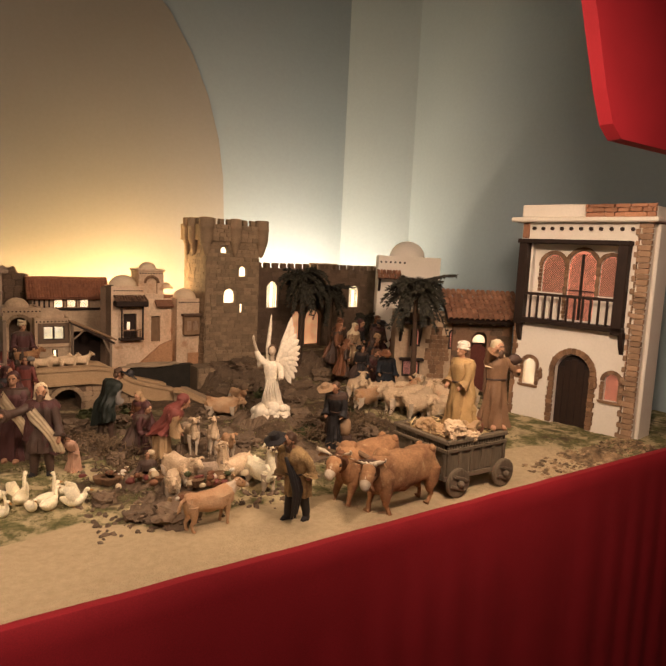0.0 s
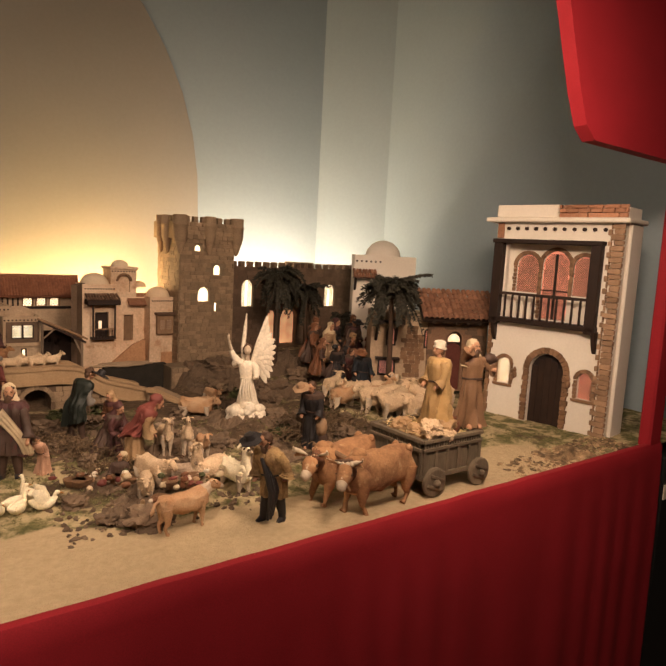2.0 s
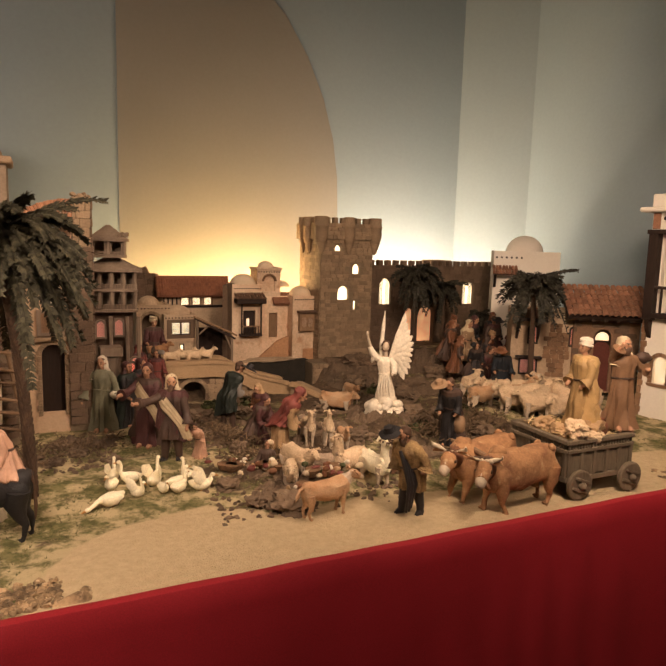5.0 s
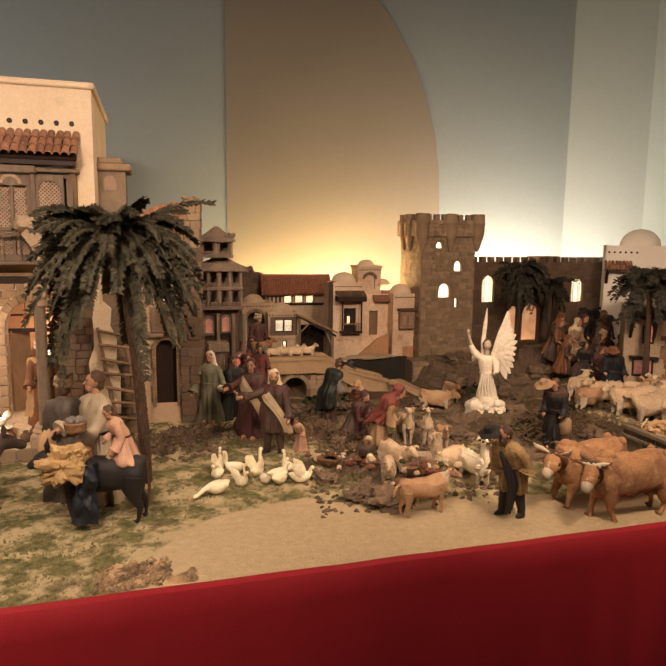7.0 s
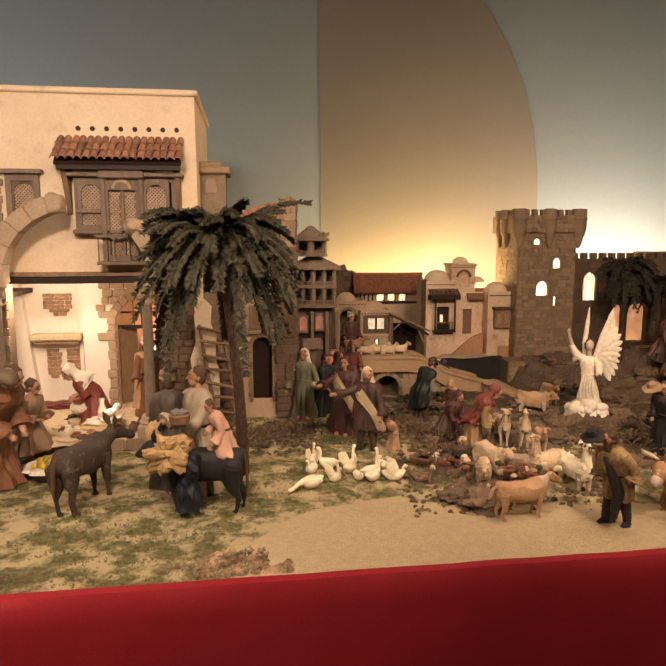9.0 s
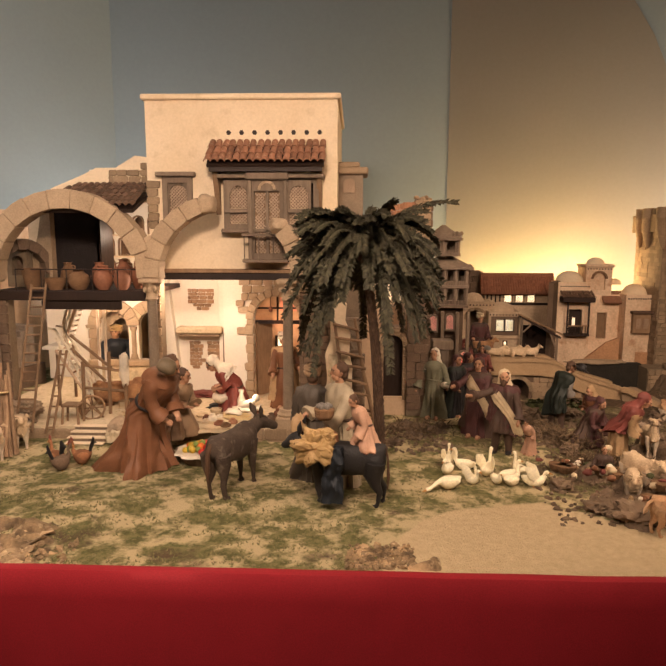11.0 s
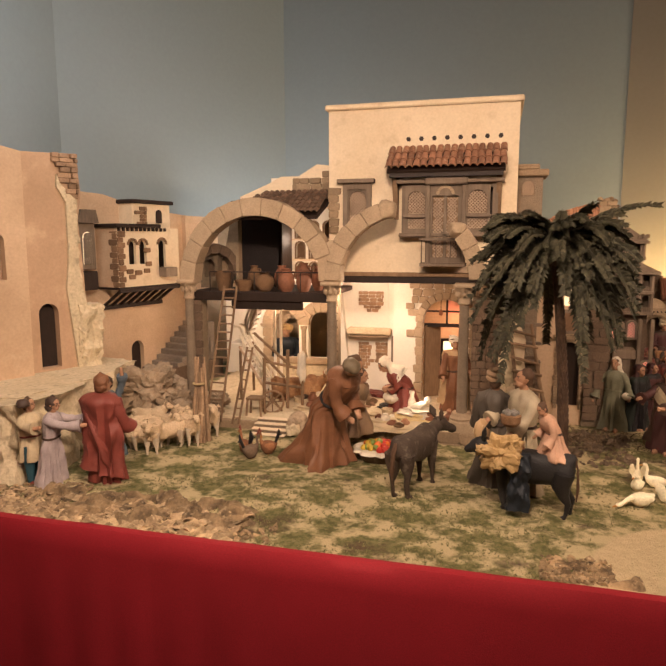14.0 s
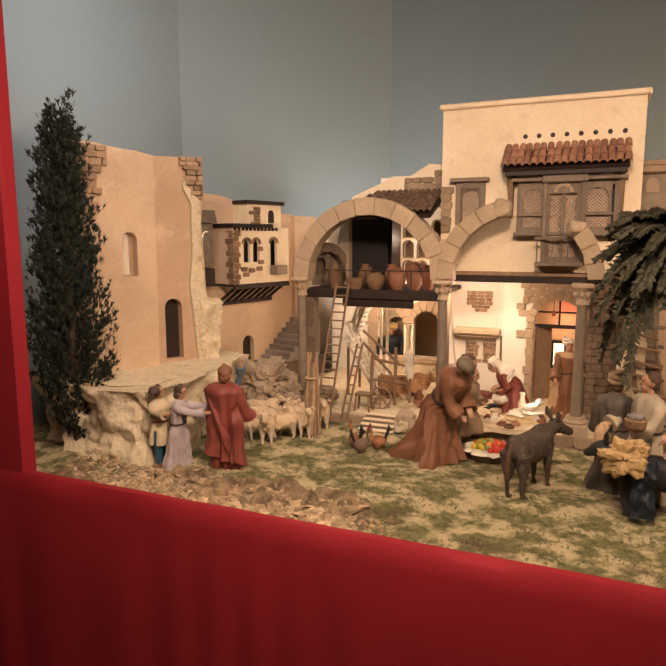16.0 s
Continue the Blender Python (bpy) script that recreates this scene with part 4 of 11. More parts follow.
def dome(parent, cx, cy, z, r, mat, squash=0.85, name="dome"):
    bm = B()
    prof = [(r * math.cos(a), r * squash * math.sin(a)) for a in [math.pi / 2 * k / 8 for k in range(8)]] + [(0.002, r * squash)]
    lathe(bm, prof, 20, Matrix.Translation((cx, cy, z)))
    return part(name, bm, mat, parent, smooth=True)


def dots(parent, x0, x1, z, n, r=0.0035, mat=None, y=-0.002):
    for k in range(n):
        bm = B()
        x = x0 + (x1 - x0) * k / max(1, n - 1)
        tube(bm, [(x, y - 0.002, z), (x, y + 0.008, z)], r, 6)
        part("beam_end", bm, mat or DARKWOOD, parent)


def domed_white_house():
    t = thing("domed_house", "white flat-roofed model house with a round dome", "house", pose(1.845, 2.285, 0.95, 0, 0, -36))
    w, h = 0.285, 0.54
    shell("wall", t, w, 0.25, h, [], WHITE)
    dome(t, 0.14, 0.11, h - 0.004, 0.083, WHITE, 0.92)
    dots(t, 0.012, 0.12, h - 0.028, 6, 0.005)
    for x0, x1, z in ((-0.004, 0.105, 0.455),):
        a = part("awning", span(B(), (x0, -0.055, z - 0.02), (x1, -0.045, z - 0.012)), DARKWOOD, t, "small tiled awning")
        roof_tiles(a, x0, x1, -0.06, 0.0, z - 0.018, z + 0.018, 8, 2, TILE)
        for x in (x0 + 0.012, x1 - 0.012):
            bm = B()
            tube(bm, [(x, -0.045, z - 0.02), (x, -0.002, z - 0.075)], 0.006, 6)
            part("strut", bm, DARKWOOD, a)


domed_white_house()


def mud_house():
    t = thing("mud_house", "grey plastered model house with exposed stone and lit windows", "house", pose(1.683, 1.95, 0.95, 0, 0, -34))
    w, h = 0.265, 0.315
    wins = [arched(0.068, 0.185, 0.096, 0.25), arched(0.225, 0.18, 0.25, 0.25), rect(0.04, 0.06, 0.1, 0.115)]
    shell("wall", t, w, 0.16, h, wins, SAND)
    for i, lp in enumerate(wins):
        f = part("window", ring_frame(grown(lp, 0.006), lp, 0.014, -0.006), DARKWOOD, t)
        pane(f, lp, 0.01, PAPER_PINK if i < 2 else PAPER_ROSE, label="pane lit pink")
        bars(f, lp, 0.006, 0.008, 0.0014, DARKWOOD)
    courses(t, 0.1, 0.22, 0.018, 0.026, "quoin", m=Matrix.Translation((0.125, 0, 0.05)), depth=0.006, keep=lambda x, z: ((x - 0.05) / 0.045) ** 2 + ((z - 0.11) / 0.11) ** 2 < 1 + 0.4 * noise.noise(Vector((x * 60, z * 60, 2))), seed=5)
    courses(t, 0.012, 0.28, 0.02, 0.012, "quoin", m=Matrix.Translation((w - 0.012, 0, 0.0)), depth=0.006, seed=6)
    a = part("awning", span(B(), (0.0, -0.05, 0.272), (0.12, -0.002, 0.282), bevel=0.002), DARKWOOD, t, "dark wooden awning")
    b = part("shelf", span(B(), (0.02, -0.03, 0.122), (0.12, 0.0, 0.131), bevel=0.002), DARKWOOD, t)
    for x in (0.02, 0.1):
        bm = B()
        tube(bm, [(x, -0.045, 0.272), (x, -0.002, 0.2)], 0.006, 6)
        part("strut", bm, DARKWOOD, a)


mud_house()


def brown_house():
    t = thing("tiled_barn", "brown model barn with a sloping terracotta tile roof", "house", pose(1.87, 1.81, 0.95, 0, 0, -30))
    w, h = 0.25, 0.31
    door = arched(0.08, 0.004, 0.145, 0.25)
    shell("wall", t, w, 0.2, h, [door, arched(0.195, 0.14, 0.22, 0.21)], material("brown_plaster", (0.26, 0.15, 0.09), (0.17, 0.1, 0.06), blotch=12), roof=False)
    d = part("door", plate(B(), arched(0.08, 0.004, 0.145, 0.2), [], 0.008, Matrix.Translation((0, 0.01, 0))), material("red_brown_door", (0.12, 0.035, 0.025), blotch=20), t, "red-brown wooden door")
    pane(d, arched(0.087, 0.205, 0.138, 0.238), 0.008, PAPER_CREAM, "fanlight", "pale fanlight")
    courses(t, w, h, 0.022, 0.045, "dark", holes=[grown(door, 0.004)], depth=0.004, keep=lambda x, z: noise.noise(Vector((x * 9, z * 9, 4))) > -0.1, seed=17)
    bm = B()
    plate(bm, [(-0.04, 0), (w + 0.03, 0), (w + 0.03, 0.16), (-0.04, 0.16)], [], 0.01, Matrix.Translation((0, -0.06, h - 0.012)) @ Matrix.Rotation(radians(-58), 4, "X"))
    part("roof_board", bm, DARKWOOD, t)
    roof_tiles(t, -0.04, w + 0.03, -0.065, 0.085, h - 0.004, h + 0.095, 15, 6, TILE)
    for k in range(6):
        bm = B()
        x = 0.0 + k * 0.047
        span(bm, (x, -0.058, h - 0.026), (x + 0.012, 0.01, h - 0.012))
        part("rafter", bm, DARKWOOD, t)


brown_house()

# ---- village at the back ----
def roofed_house():
    t = thing("long_house", "long cream model house with a red-brown roof and lit windows", "house", pose(0.445, 2.7, 0.95))
    w, h = 0.27, 0.318
    wins = [arched(0.082 + 0.0495 * k, 0.278, 0.114 + 0.0495 * k, 0.317, 6) for k in range(3)]
    wins = [[(x, z - 0.004) for x, z in lp] for lp in wins]
    shell("wall", t, w, 0.2, h + 0.01, wins, SAND)
    bm = B()
    span(bm, (0.0, -0.006, 0.262), (w, 0.0, 0.272), bevel=0.001)
    span(bm, (0.0, -0.004, 0.31), (w, 0.0, 0.322))
    part("wooden_band", bm, DARKWOOD, t)
    for k in range(4):
        bm = B()
        x = 0.006 + k * 0.018
        span(bm, (x, -0.005, 0.272), (x + 0.006, 0.0, 0.31))
        part("post", bm, DARKWOOD, t)
    for lp in wins:
        f = part("window", ring_frame(grown(lp, 0.005), lp, 0.008, -0.004), BROWNWOOD, t)
        pane(f, lp, 0.008, PAPER_WHITE, label="pane lit white")
        bars(f, lp, 0.005, 0.011, 0.002, BROWNWOOD)
    bm = B()
    plate(bm, rect(-0.022, 0, w + 0.02, 0.075), [], 0.012, Matrix.Translation((0, -0.03, h - 0.006)) @ Matrix.Rotation(radians(-32), 4, "X"))
    part("roof", bm, REDROOF, t, "weathered red-brown roof")
    roof_tiles(t, -0.022, w + 0.02, -0.034, 0.01, h - 0.002, h + 0.068, 30, 6, REDROOF)
    part("ridge_board", span(B(), (-0.022, 0.002, h + 0.05), (w + 0.02, 0.03, h + 0.079), bevel=0.003), REDROOF, t)


roofed_house()


def small_window(t, x0, z0, x1, z1, mat, arch=True, frame=0.006, wood=None, label="pane lit from behind", step=0.009):
    lp = arched(x0, z0, x1, z1, 8) if arch else rect(x0, z0, x1, z1)
    f = part("window", ring_frame(grown(lp, frame), lp, 0.009, -0.005), wood or DARKWOOD, t)
    if mat:
        pane(f, lp, 0.008, mat, label=label)
    if step:
        bars(f, lp, 0.002, step, 0.0012, wood or DARKWOOD)
    return lp


def white_village_house():
    t = thing("dome_cottage", "cream model cottage with a shallow dome and two lit windows", "house", pose(0.412, 2.45, 0.97))
    w, h = 0.125, 0.24
    wins = [rect(0.03, 0.165, 0.06, 0.208), rect(0.067, 0.165, 0.097, 0.208), rect(0.062, 0.088, 0.072, 0.122)]
    shell("wall", t, w, 0.14, h, wins, SAND)
    for i, lp in enumerate(wins):
        f = part("window", ring_frame(grown(lp, 0.004), lp, 0.008, -0.003), DARKWOOD, t)
        pane(f, lp, 0.008, PAPER_WHITE, label="pane lit white")
        if i < 2:
            bars(f, lp, 0.003, 0.01, 0.0024, DARKWOOD)
    bm = B()
    span(bm, (0.012, -0.006, 0.15), (0.112, 0, 0.222))
    bm.free()
    bm = B()
    plate(bm, rect(0.01, 0.148, 0.116, 0.222), [rect(0.028, 0.162, 0.1, 0.211)], 0.006, Matrix.Translation((0, -0.005, 0)))
    part("window_surround", bm, DARKSTONE, t)
    bm = B()
    span(bm, (-0.006, -0.008, 0.136), (w + 0.006, 0.0, 0.147))
    part("string_course", bm, SAND, t)
    dome(t, 0.062, 0.065, h - 0.004, 0.052, SAND, 0.72)
    dots(t, 0.006, w - 0.006, h - 0.012, 10, 0.003)


white_village_house()


def shed():
    t = thing("open_shed", "open wooden shed with a sloping pole roof", "shed", pose(0.53, 2.44, 0.985))
    bm = B()
    span(bm, (0.0, 0.1, 0), (0.145, 0.112, 0.16))
    part("back_wall", bm, DARKWOOD, t)
    bm = B()
    plate(bm, [(0, 0.008), (0.175, -0.004), (0.175, 0.004), (0, 0.016)], [], 0.15, Matrix.Translation((-0.006, -0.03, 0.2)) @ Matrix.Rotation(radians(24), 4, "Y"))
    part("roof", bm, DARKWOOD, t, "dark sloping board roof")
    for k in range(7):
        bm = B()
        y = -0.03 + k * 0.024
        tube(bm, [(-0.008, y, 0.219), (0.16, y, 0.142)], 0.004, 6)
        part("roof_pole", bm, BROWNWOOD, t)
    for x, h in ((0.004, 0.205), (0.142, 0.14)):
        bm = B()
        tube(bm, [(x, -0.02, 0), (x, -0.02, h)], 0.005, 6)
        part("post", bm, GREYWOOD, t)
    for a, b in (((0.01, -0.022, 0.15), (0.05, -0.022, 0.188)), ((0.138, -0.022, 0.09), (0.105, -0.022, 0.165))):
        bm = B()
        tube(bm, [a, b], 0.0035, 6)
        part("brace", bm, GREYWOOD, t)


shed()


def arch_house():
    t = thing("arched_house", "sand-coloured model house with a dome and a round arch", "house", pose(0.315, 2.5, 0.96))
    w, h = 0.13, 0.285
    door = arched(0.02, 0.1, 0.09, 0.25)
    shell("wall", t, w, 0.12, h, [door], SAND)
    # dark sheet set inside the arch in place of its shade
    pane(t, door, 0.08, DARKSTONE, "recess", "dark pane for the shade inside the arch")
    r = 0.035
    voussoirs(t, 0.055, 0.25 - r, r, r + 0.012, 0, 180, 9, 0.008, kind="stone", y=-0.005)
    dome(t, 0.055, 0.06, h - 0.004, 0.042, SAND)
    dots(t, 0.006, w - 0.006, h - 0.014, 10, 0.003)


arch_house()


def pink_houses():
    """Row of small flat-roofed houses with domes, beside the tower."""
    t = thing("domed_row_house", "pinkish model house with a dome and a wooden gallery", "house", pose(0.722, 2.6, 0.95), group="row of domed houses")
    w, h = 0.135, 0.368
    door = rect(0.05, 0.15, 0.105, 0.255)
    shell("wall", t, w, 0.16, h, [door], PINK)
    dome(t, 0.068, 0.07, h - 0.006, 0.057, CREAM, 0.85)
    dots(t, 0.012, w - 0.01, h - 0.018, 12, 0.003)
    a = part("gallery_roof", span(B(), (0.008, -0.05, 0.288), (w + 0.004, 0.0, 0.31), bevel=0.003), DARKWOOD, t, "dark shingled gallery roof")
    roof_tiles(a, 0.008, w + 0.004, -0.052, 0.0, 0.308, 0.33, 12, 2, OLDTILE)
    pane(t, door, 0.02, DARKWOOD, "door", "dark door")
    pane(t, rect(0.066, 0.185, 0.078, 0.22), 0.004, PAPER_CREAM, "lit_pane", "small lit pane")
    g = part("balcony", span(B(), (0.03, -0.035, 0.148), (0.125, 0.0, 0.156)), DARKWOOD, t, "dark wooden balcony")
    span_b = B()
    span(span_b, (0.03, -0.035, 0.188), (0.125, -0.031, 0.193))
    part("handrail", span_b, BROWNWOOD, g)
    for k in range(8):
        bm = B()
        span(bm, (0.031 + k * 0.0128, -0.034, 0.155), (0.0335 + k * 0.0128, -0.031, 0.19))
        part("baluster", bm, DARKWOOD, g)
    for x in (0.034, 0.12):
        bm = B()
        span(bm, (x - 0.003, -0.036, 0.15), (x + 0.003, -0.03, 0.295))
        part("post", bm, DARKWOOD, g)

    t = thing("stair_house", "pinkish model house with an arched window turret and outer stairs", "house", pose(0.842, 2.625, 0.95), group="row of domed houses")
    w, h = 0.15, 0.345
    shell("wall", t, w, 0.16, h - 0.03, [rect(0.055, 0.13, 0.095, 0.24)], PINK)
    pane(t, rect(0.055, 0.13, 0.095, 0.24), 0.014, BROWNWOOD, "door", "brown wooden door")
    bm = B()
    plate(bm, rect(0.0, h - 0.03, 0.107, h + 0.09), [arched(0.03, h - 0.01, 0.08, h + 0.06)], 0.012)
    span(bm, (0.0, 0.012, h - 0.03), (0.107, 0.1, h + 0.09))
    part("turret", bm, PINK, t)
    voussoirs(t, 0.055, h + 0.035, 0.024, 0.034, 0, 180, 9, 0.008, kind="quoin", y=-0.004)
    span_b = B()
    span(span_b, (-0.006, -0.008, h + 0.084), (0.113, 0.106, h + 0.094), bevel=0.002)
    part("cornice", span_b, PINK, t)
    dome(t, 0.053, 0.05, h + 0.093, 0.036, CREAM, 0.8)
    dots(t, 0.006, 0.1, h + 0.076, 9, 0.003)
    roof = part("lean_to_roof", plate(B(), rect(0, 0, 0.09, 0.07), [], 0.008, Matrix.Translation((0.07, -0.03, h - 0.06)) @ Matrix.Rotation(radians(-50), 4, "X")), TILE, t, "tiled lean-to roof")
    dome(t, 0.135, 0.05, h + 0.01, 0.03, CREAM, 0.8)
    for k in range(9):
        bm = B()
        span(bm, (0.0 + k * 0.012, -0.09, 0.02), (0.012 + k * 0.012, -0.03, 0.04 + k * 0.0095), bevel=0.001)
        part("step", bm, PINK, t)
    bm = B()
    plate(bm, [(-0.03, 0.02), (0.11, 0.02), (0.11, 0.15), (0.06, 0.13), (-0.03, 0.055)], [], 0.014, Matrix.Translation((0, -0.105, 0)))
    part("stair_wall", bm, TERRACE, t, "orange-brown stair wall")
    part("base_band", plate(B(), [(0.11, 0.0), (0.15, 0.0), (0.15, 0.06), (0.13, 0.085), (0.11, 0.07)], [], 0.006, Matrix.Translation((0, -0.006, 0))), TERRACE, t)

    t = thing("domed_row_house", "cream model house with a dome and a shuttered bay window", "house", pose(0.985, 2.56, 0.95), group="row of domed houses")
    w, h = 0.115, 0.32
    shell("wall", t, w, 0.2, h, [], PINK)
    dome(t, 0.055, 0.06, h - 0.005, 0.05, CREAM, 0.9)
    dots(t, 0.01, w - 0.008, h - 0.016, 11, 0.003)
    bay = part("bay_window", span(B(), (0.025, -0.022, 0.165), (0.095, 0, 0.245), bevel=0.002), BROWNWOOD, t, "brown wooden bay window")
    span_b = B()
    span(span_b, (0.018, -0.032, 0.245), (0.102, 0, 0.256), bevel=0.002)
    part("bay_roof", span_b, OLDTILE, bay)
    for a in (0.034, 0.063):
        lp = arched(a, 0.185, a + 0.022, 0.228)
        pane(bay, lp, -0.0235, QUOIN, "shutter_panel")
        bars(bay, lp, -0.0245, 0.008, 0.0016, LATTICE)
    plate_b = B()
    plate(plate_b, rect(0.0, 0.002, 0.05, 0.085), [], 0.003, Matrix.Translation((0.05, -0.002, 0)))
    part("plaster_patch", plate_b, TERRACE, t)
    courses(t, w, 0.05, 0.009, 0.018, "brown", depth=0.004, name="brick", seed=141, keep=lambda x, z: z < 0.02 + 0.03 * noise.noise(Vector((x * 30, 3, 1))))


pink_houses()


def brown_back_walls():
    t = thing("ruined_back_wall", "dark brown ruined wall with an uneven top", "wall", pose(0.335, 2.74, 0.93))
    bm = B()
    rnd = random.Random(3)
    pts = [(0, 0), (0.105, 0), (0.105, 0.415)]
    x = 0.105
    while x > 0.0:
        pts.append((x, (0.424 if x > 0.062 else 0.45) + rnd.uniform(-0.004, 0.006)))
        x -= 0.012
    pts.append((0, 0.45))
    plate(bm, pts, [], 0.05)
    part("wall", bm, DARKSTONE, t)
    courses(t, 0.105, 0.44, 0.022, 0.04, "dark", depth=0.006, seed=41, keep=lambda x, z: z < (0.412 if x > 0.062 else 0.44))
    # tall dark side wall between the houses
    t = thing("alley_wall", "dark brown house side wall in shade", "wall", pose(0.712, 2.58, 0.95, 0, 0, 62))
    part("wall", span(B(), (-0.07, 0.0, 0.0), (0.12, 0.02, 0.37)), DARKSTONE, t)


brown_back_walls()


def turret_house():
    """Slender grey house with stacked arched galleries under a tent roof."""
    t = thing("gallery_house", "narrow grey model house with stacked arched wooden galleries", "house", pose(0.112, 2.1, 0.95, 0, 0, -6))
    w, d = 0.152, 0.15
    bm = B()
    span(bm, (0.012, 0.02, 0.0), (w - 0.012, d, 0.31))
    part("lower_wall", bm, DARKSTONE, t)
    for k, x in enumerate((0.012, 0.065, 0.115, 0.15)):
        bm = B()
        span(bm, (x, -0.002, 0.0), (x + 0.012, 0.012, 0.3), bevel=0.002)
        part("post", bm, GREYWOOD, t)
    for x, z0, z1 in ((0.03, 0.235, 0.285), (0.085, 0.24, 0.29), (0.12, 0.1, 0.15), (0.133, 0.105, 0.165)):
        small_window(t, x, z0, x + 0.022, z1, PAPER_PINK if z0 < 0.2 else PAPER_ROSE, wood=GREYWOOD).clear()
    for zb, zt, x0, x1 in ((0.318, 0.448, 0.004, w - 0.004), (0.49, 0.543, 0.018, 0.118)):
        holes = []
        cols = 4 if zb < 0.4 else 2
        rows = 2 if zb < 0.4 else 1
        for r in range(rows):
            for c in range(cols):
                cw, ch = (x1 - x0) / cols, (zt - zb) / rows
                holes.append(arched(x0 + cw * c + cw * 0.22, zb + ch * r + ch * 0.3, x0 + cw * (c + 1) - cw * 0.22, zb + ch * (r + 1) - ch * 0.1, 6))
        bm = B()
        plate(bm, rect(x0, zb, x1, zt), holes, 0.01)
        span(bm, (x0, 0.01, zb), (x0 + 0.006, d - 0.02, zt))
        span(bm, (x1 - 0.006, 0.01, zb), (x1, d - 0.02, zt))
        span(bm, (x0 + 0.006, 0.05, zb), (x1 - 0.006, 0.056, zt))
        g = part("gallery", bm, GREYWOOD, t)
        for r in range(rows):
            ch = (zt - zb) / rows
            sb = B()
            span(sb, (x0 - 0.006, -0.01, zb + ch * r - 0.004), (x1 + 0.006, 0.002, zb + ch * r + 0.006), bevel=0.001)
            part("ledge", sb, GREYWOOD, g)
            for c in range(cols * 5):
                px = x0 + (x1 - x0) * (c + 0.5) / (cols * 5)
                sb = B()
                span(sb, (px - 0.0015, -0.006, zb + ch * r + 0.006), (px + 0.0015, -0.003, zb + ch * r + ch * 0.32))
                part("baluster", sb, GREYWOOD, g)
        for c in range(cols + 1):
            px = x0 + (x1 - x0) * c / cols
            sb = B()
            span(sb, (px - 0.004, -0.006, zb), (px + 0.004, 0.004, zt), bevel=0.001)
            part("post", sb, GREYWOOD, g)

    def tent(x0, x1, z, h, name="roof"):
        bm = B()
        y0, y1 = -0.014, d - 0.0
        cs = [bm.verts.new(p) for p in ((x0, y0, z), (x1, y0, z), (x1, y1, z), (x0, y1, z))]
        cx = (x0 + x1) / 2
        k = 0.1
        ts = [bm.verts.new((cx + (p - cx) * k, (y0 + y1) / 2 + (q - (y0 + y1) / 2) * k, z + h)) for p, q in ((x0, y0), (x1, y0), (x1, y1), (x0, y1))]
        for i in range(4):
            bm.faces.new((cs[i], cs[(i + 1) % 4], ts[(i + 1) % 4], ts[i]))
        bm.faces.new(cs[::-1])
        bm.faces.new(ts)
        part(name, bm, GREYWOOD, t, "grey shingled tent roof")
        sb = B()
        span(sb, (x0 - 0.003, y0 - 0.003, z - 0.008), (x1 + 0.003, y1, z))
        part("eave", sb, GREYWOOD, t)
    tent(-0.012, w + 0.014, 0.45, 0.042)
    tent(0.008, 0.128, 0.545, 0.044)
    for k in range(4):
        part("roof_finial", rough_block(B(), (0.102 + 0.008 * k, 0.0, 0.556 + 0.004 * (k % 2)), (0.006, 0.006, 0.007), sub=2, seed=k), GREYWOOD, t)


turret_house()


def pedestal():
    bm = B()
    span(bm, (-0.02, -0.02, 0), (0.02, 0.02, 0.205), bevel=0.003)
    span(bm, (-0.034, -0.03, 0.205), (0.034, 0.03, 0.235), bevel=0.003)
    solid("stone_pedestal", bm, GREYWOOD, "grey square stone pedestal", "pedestal", m=pose(0.175, 2.03, G))


pedestal()


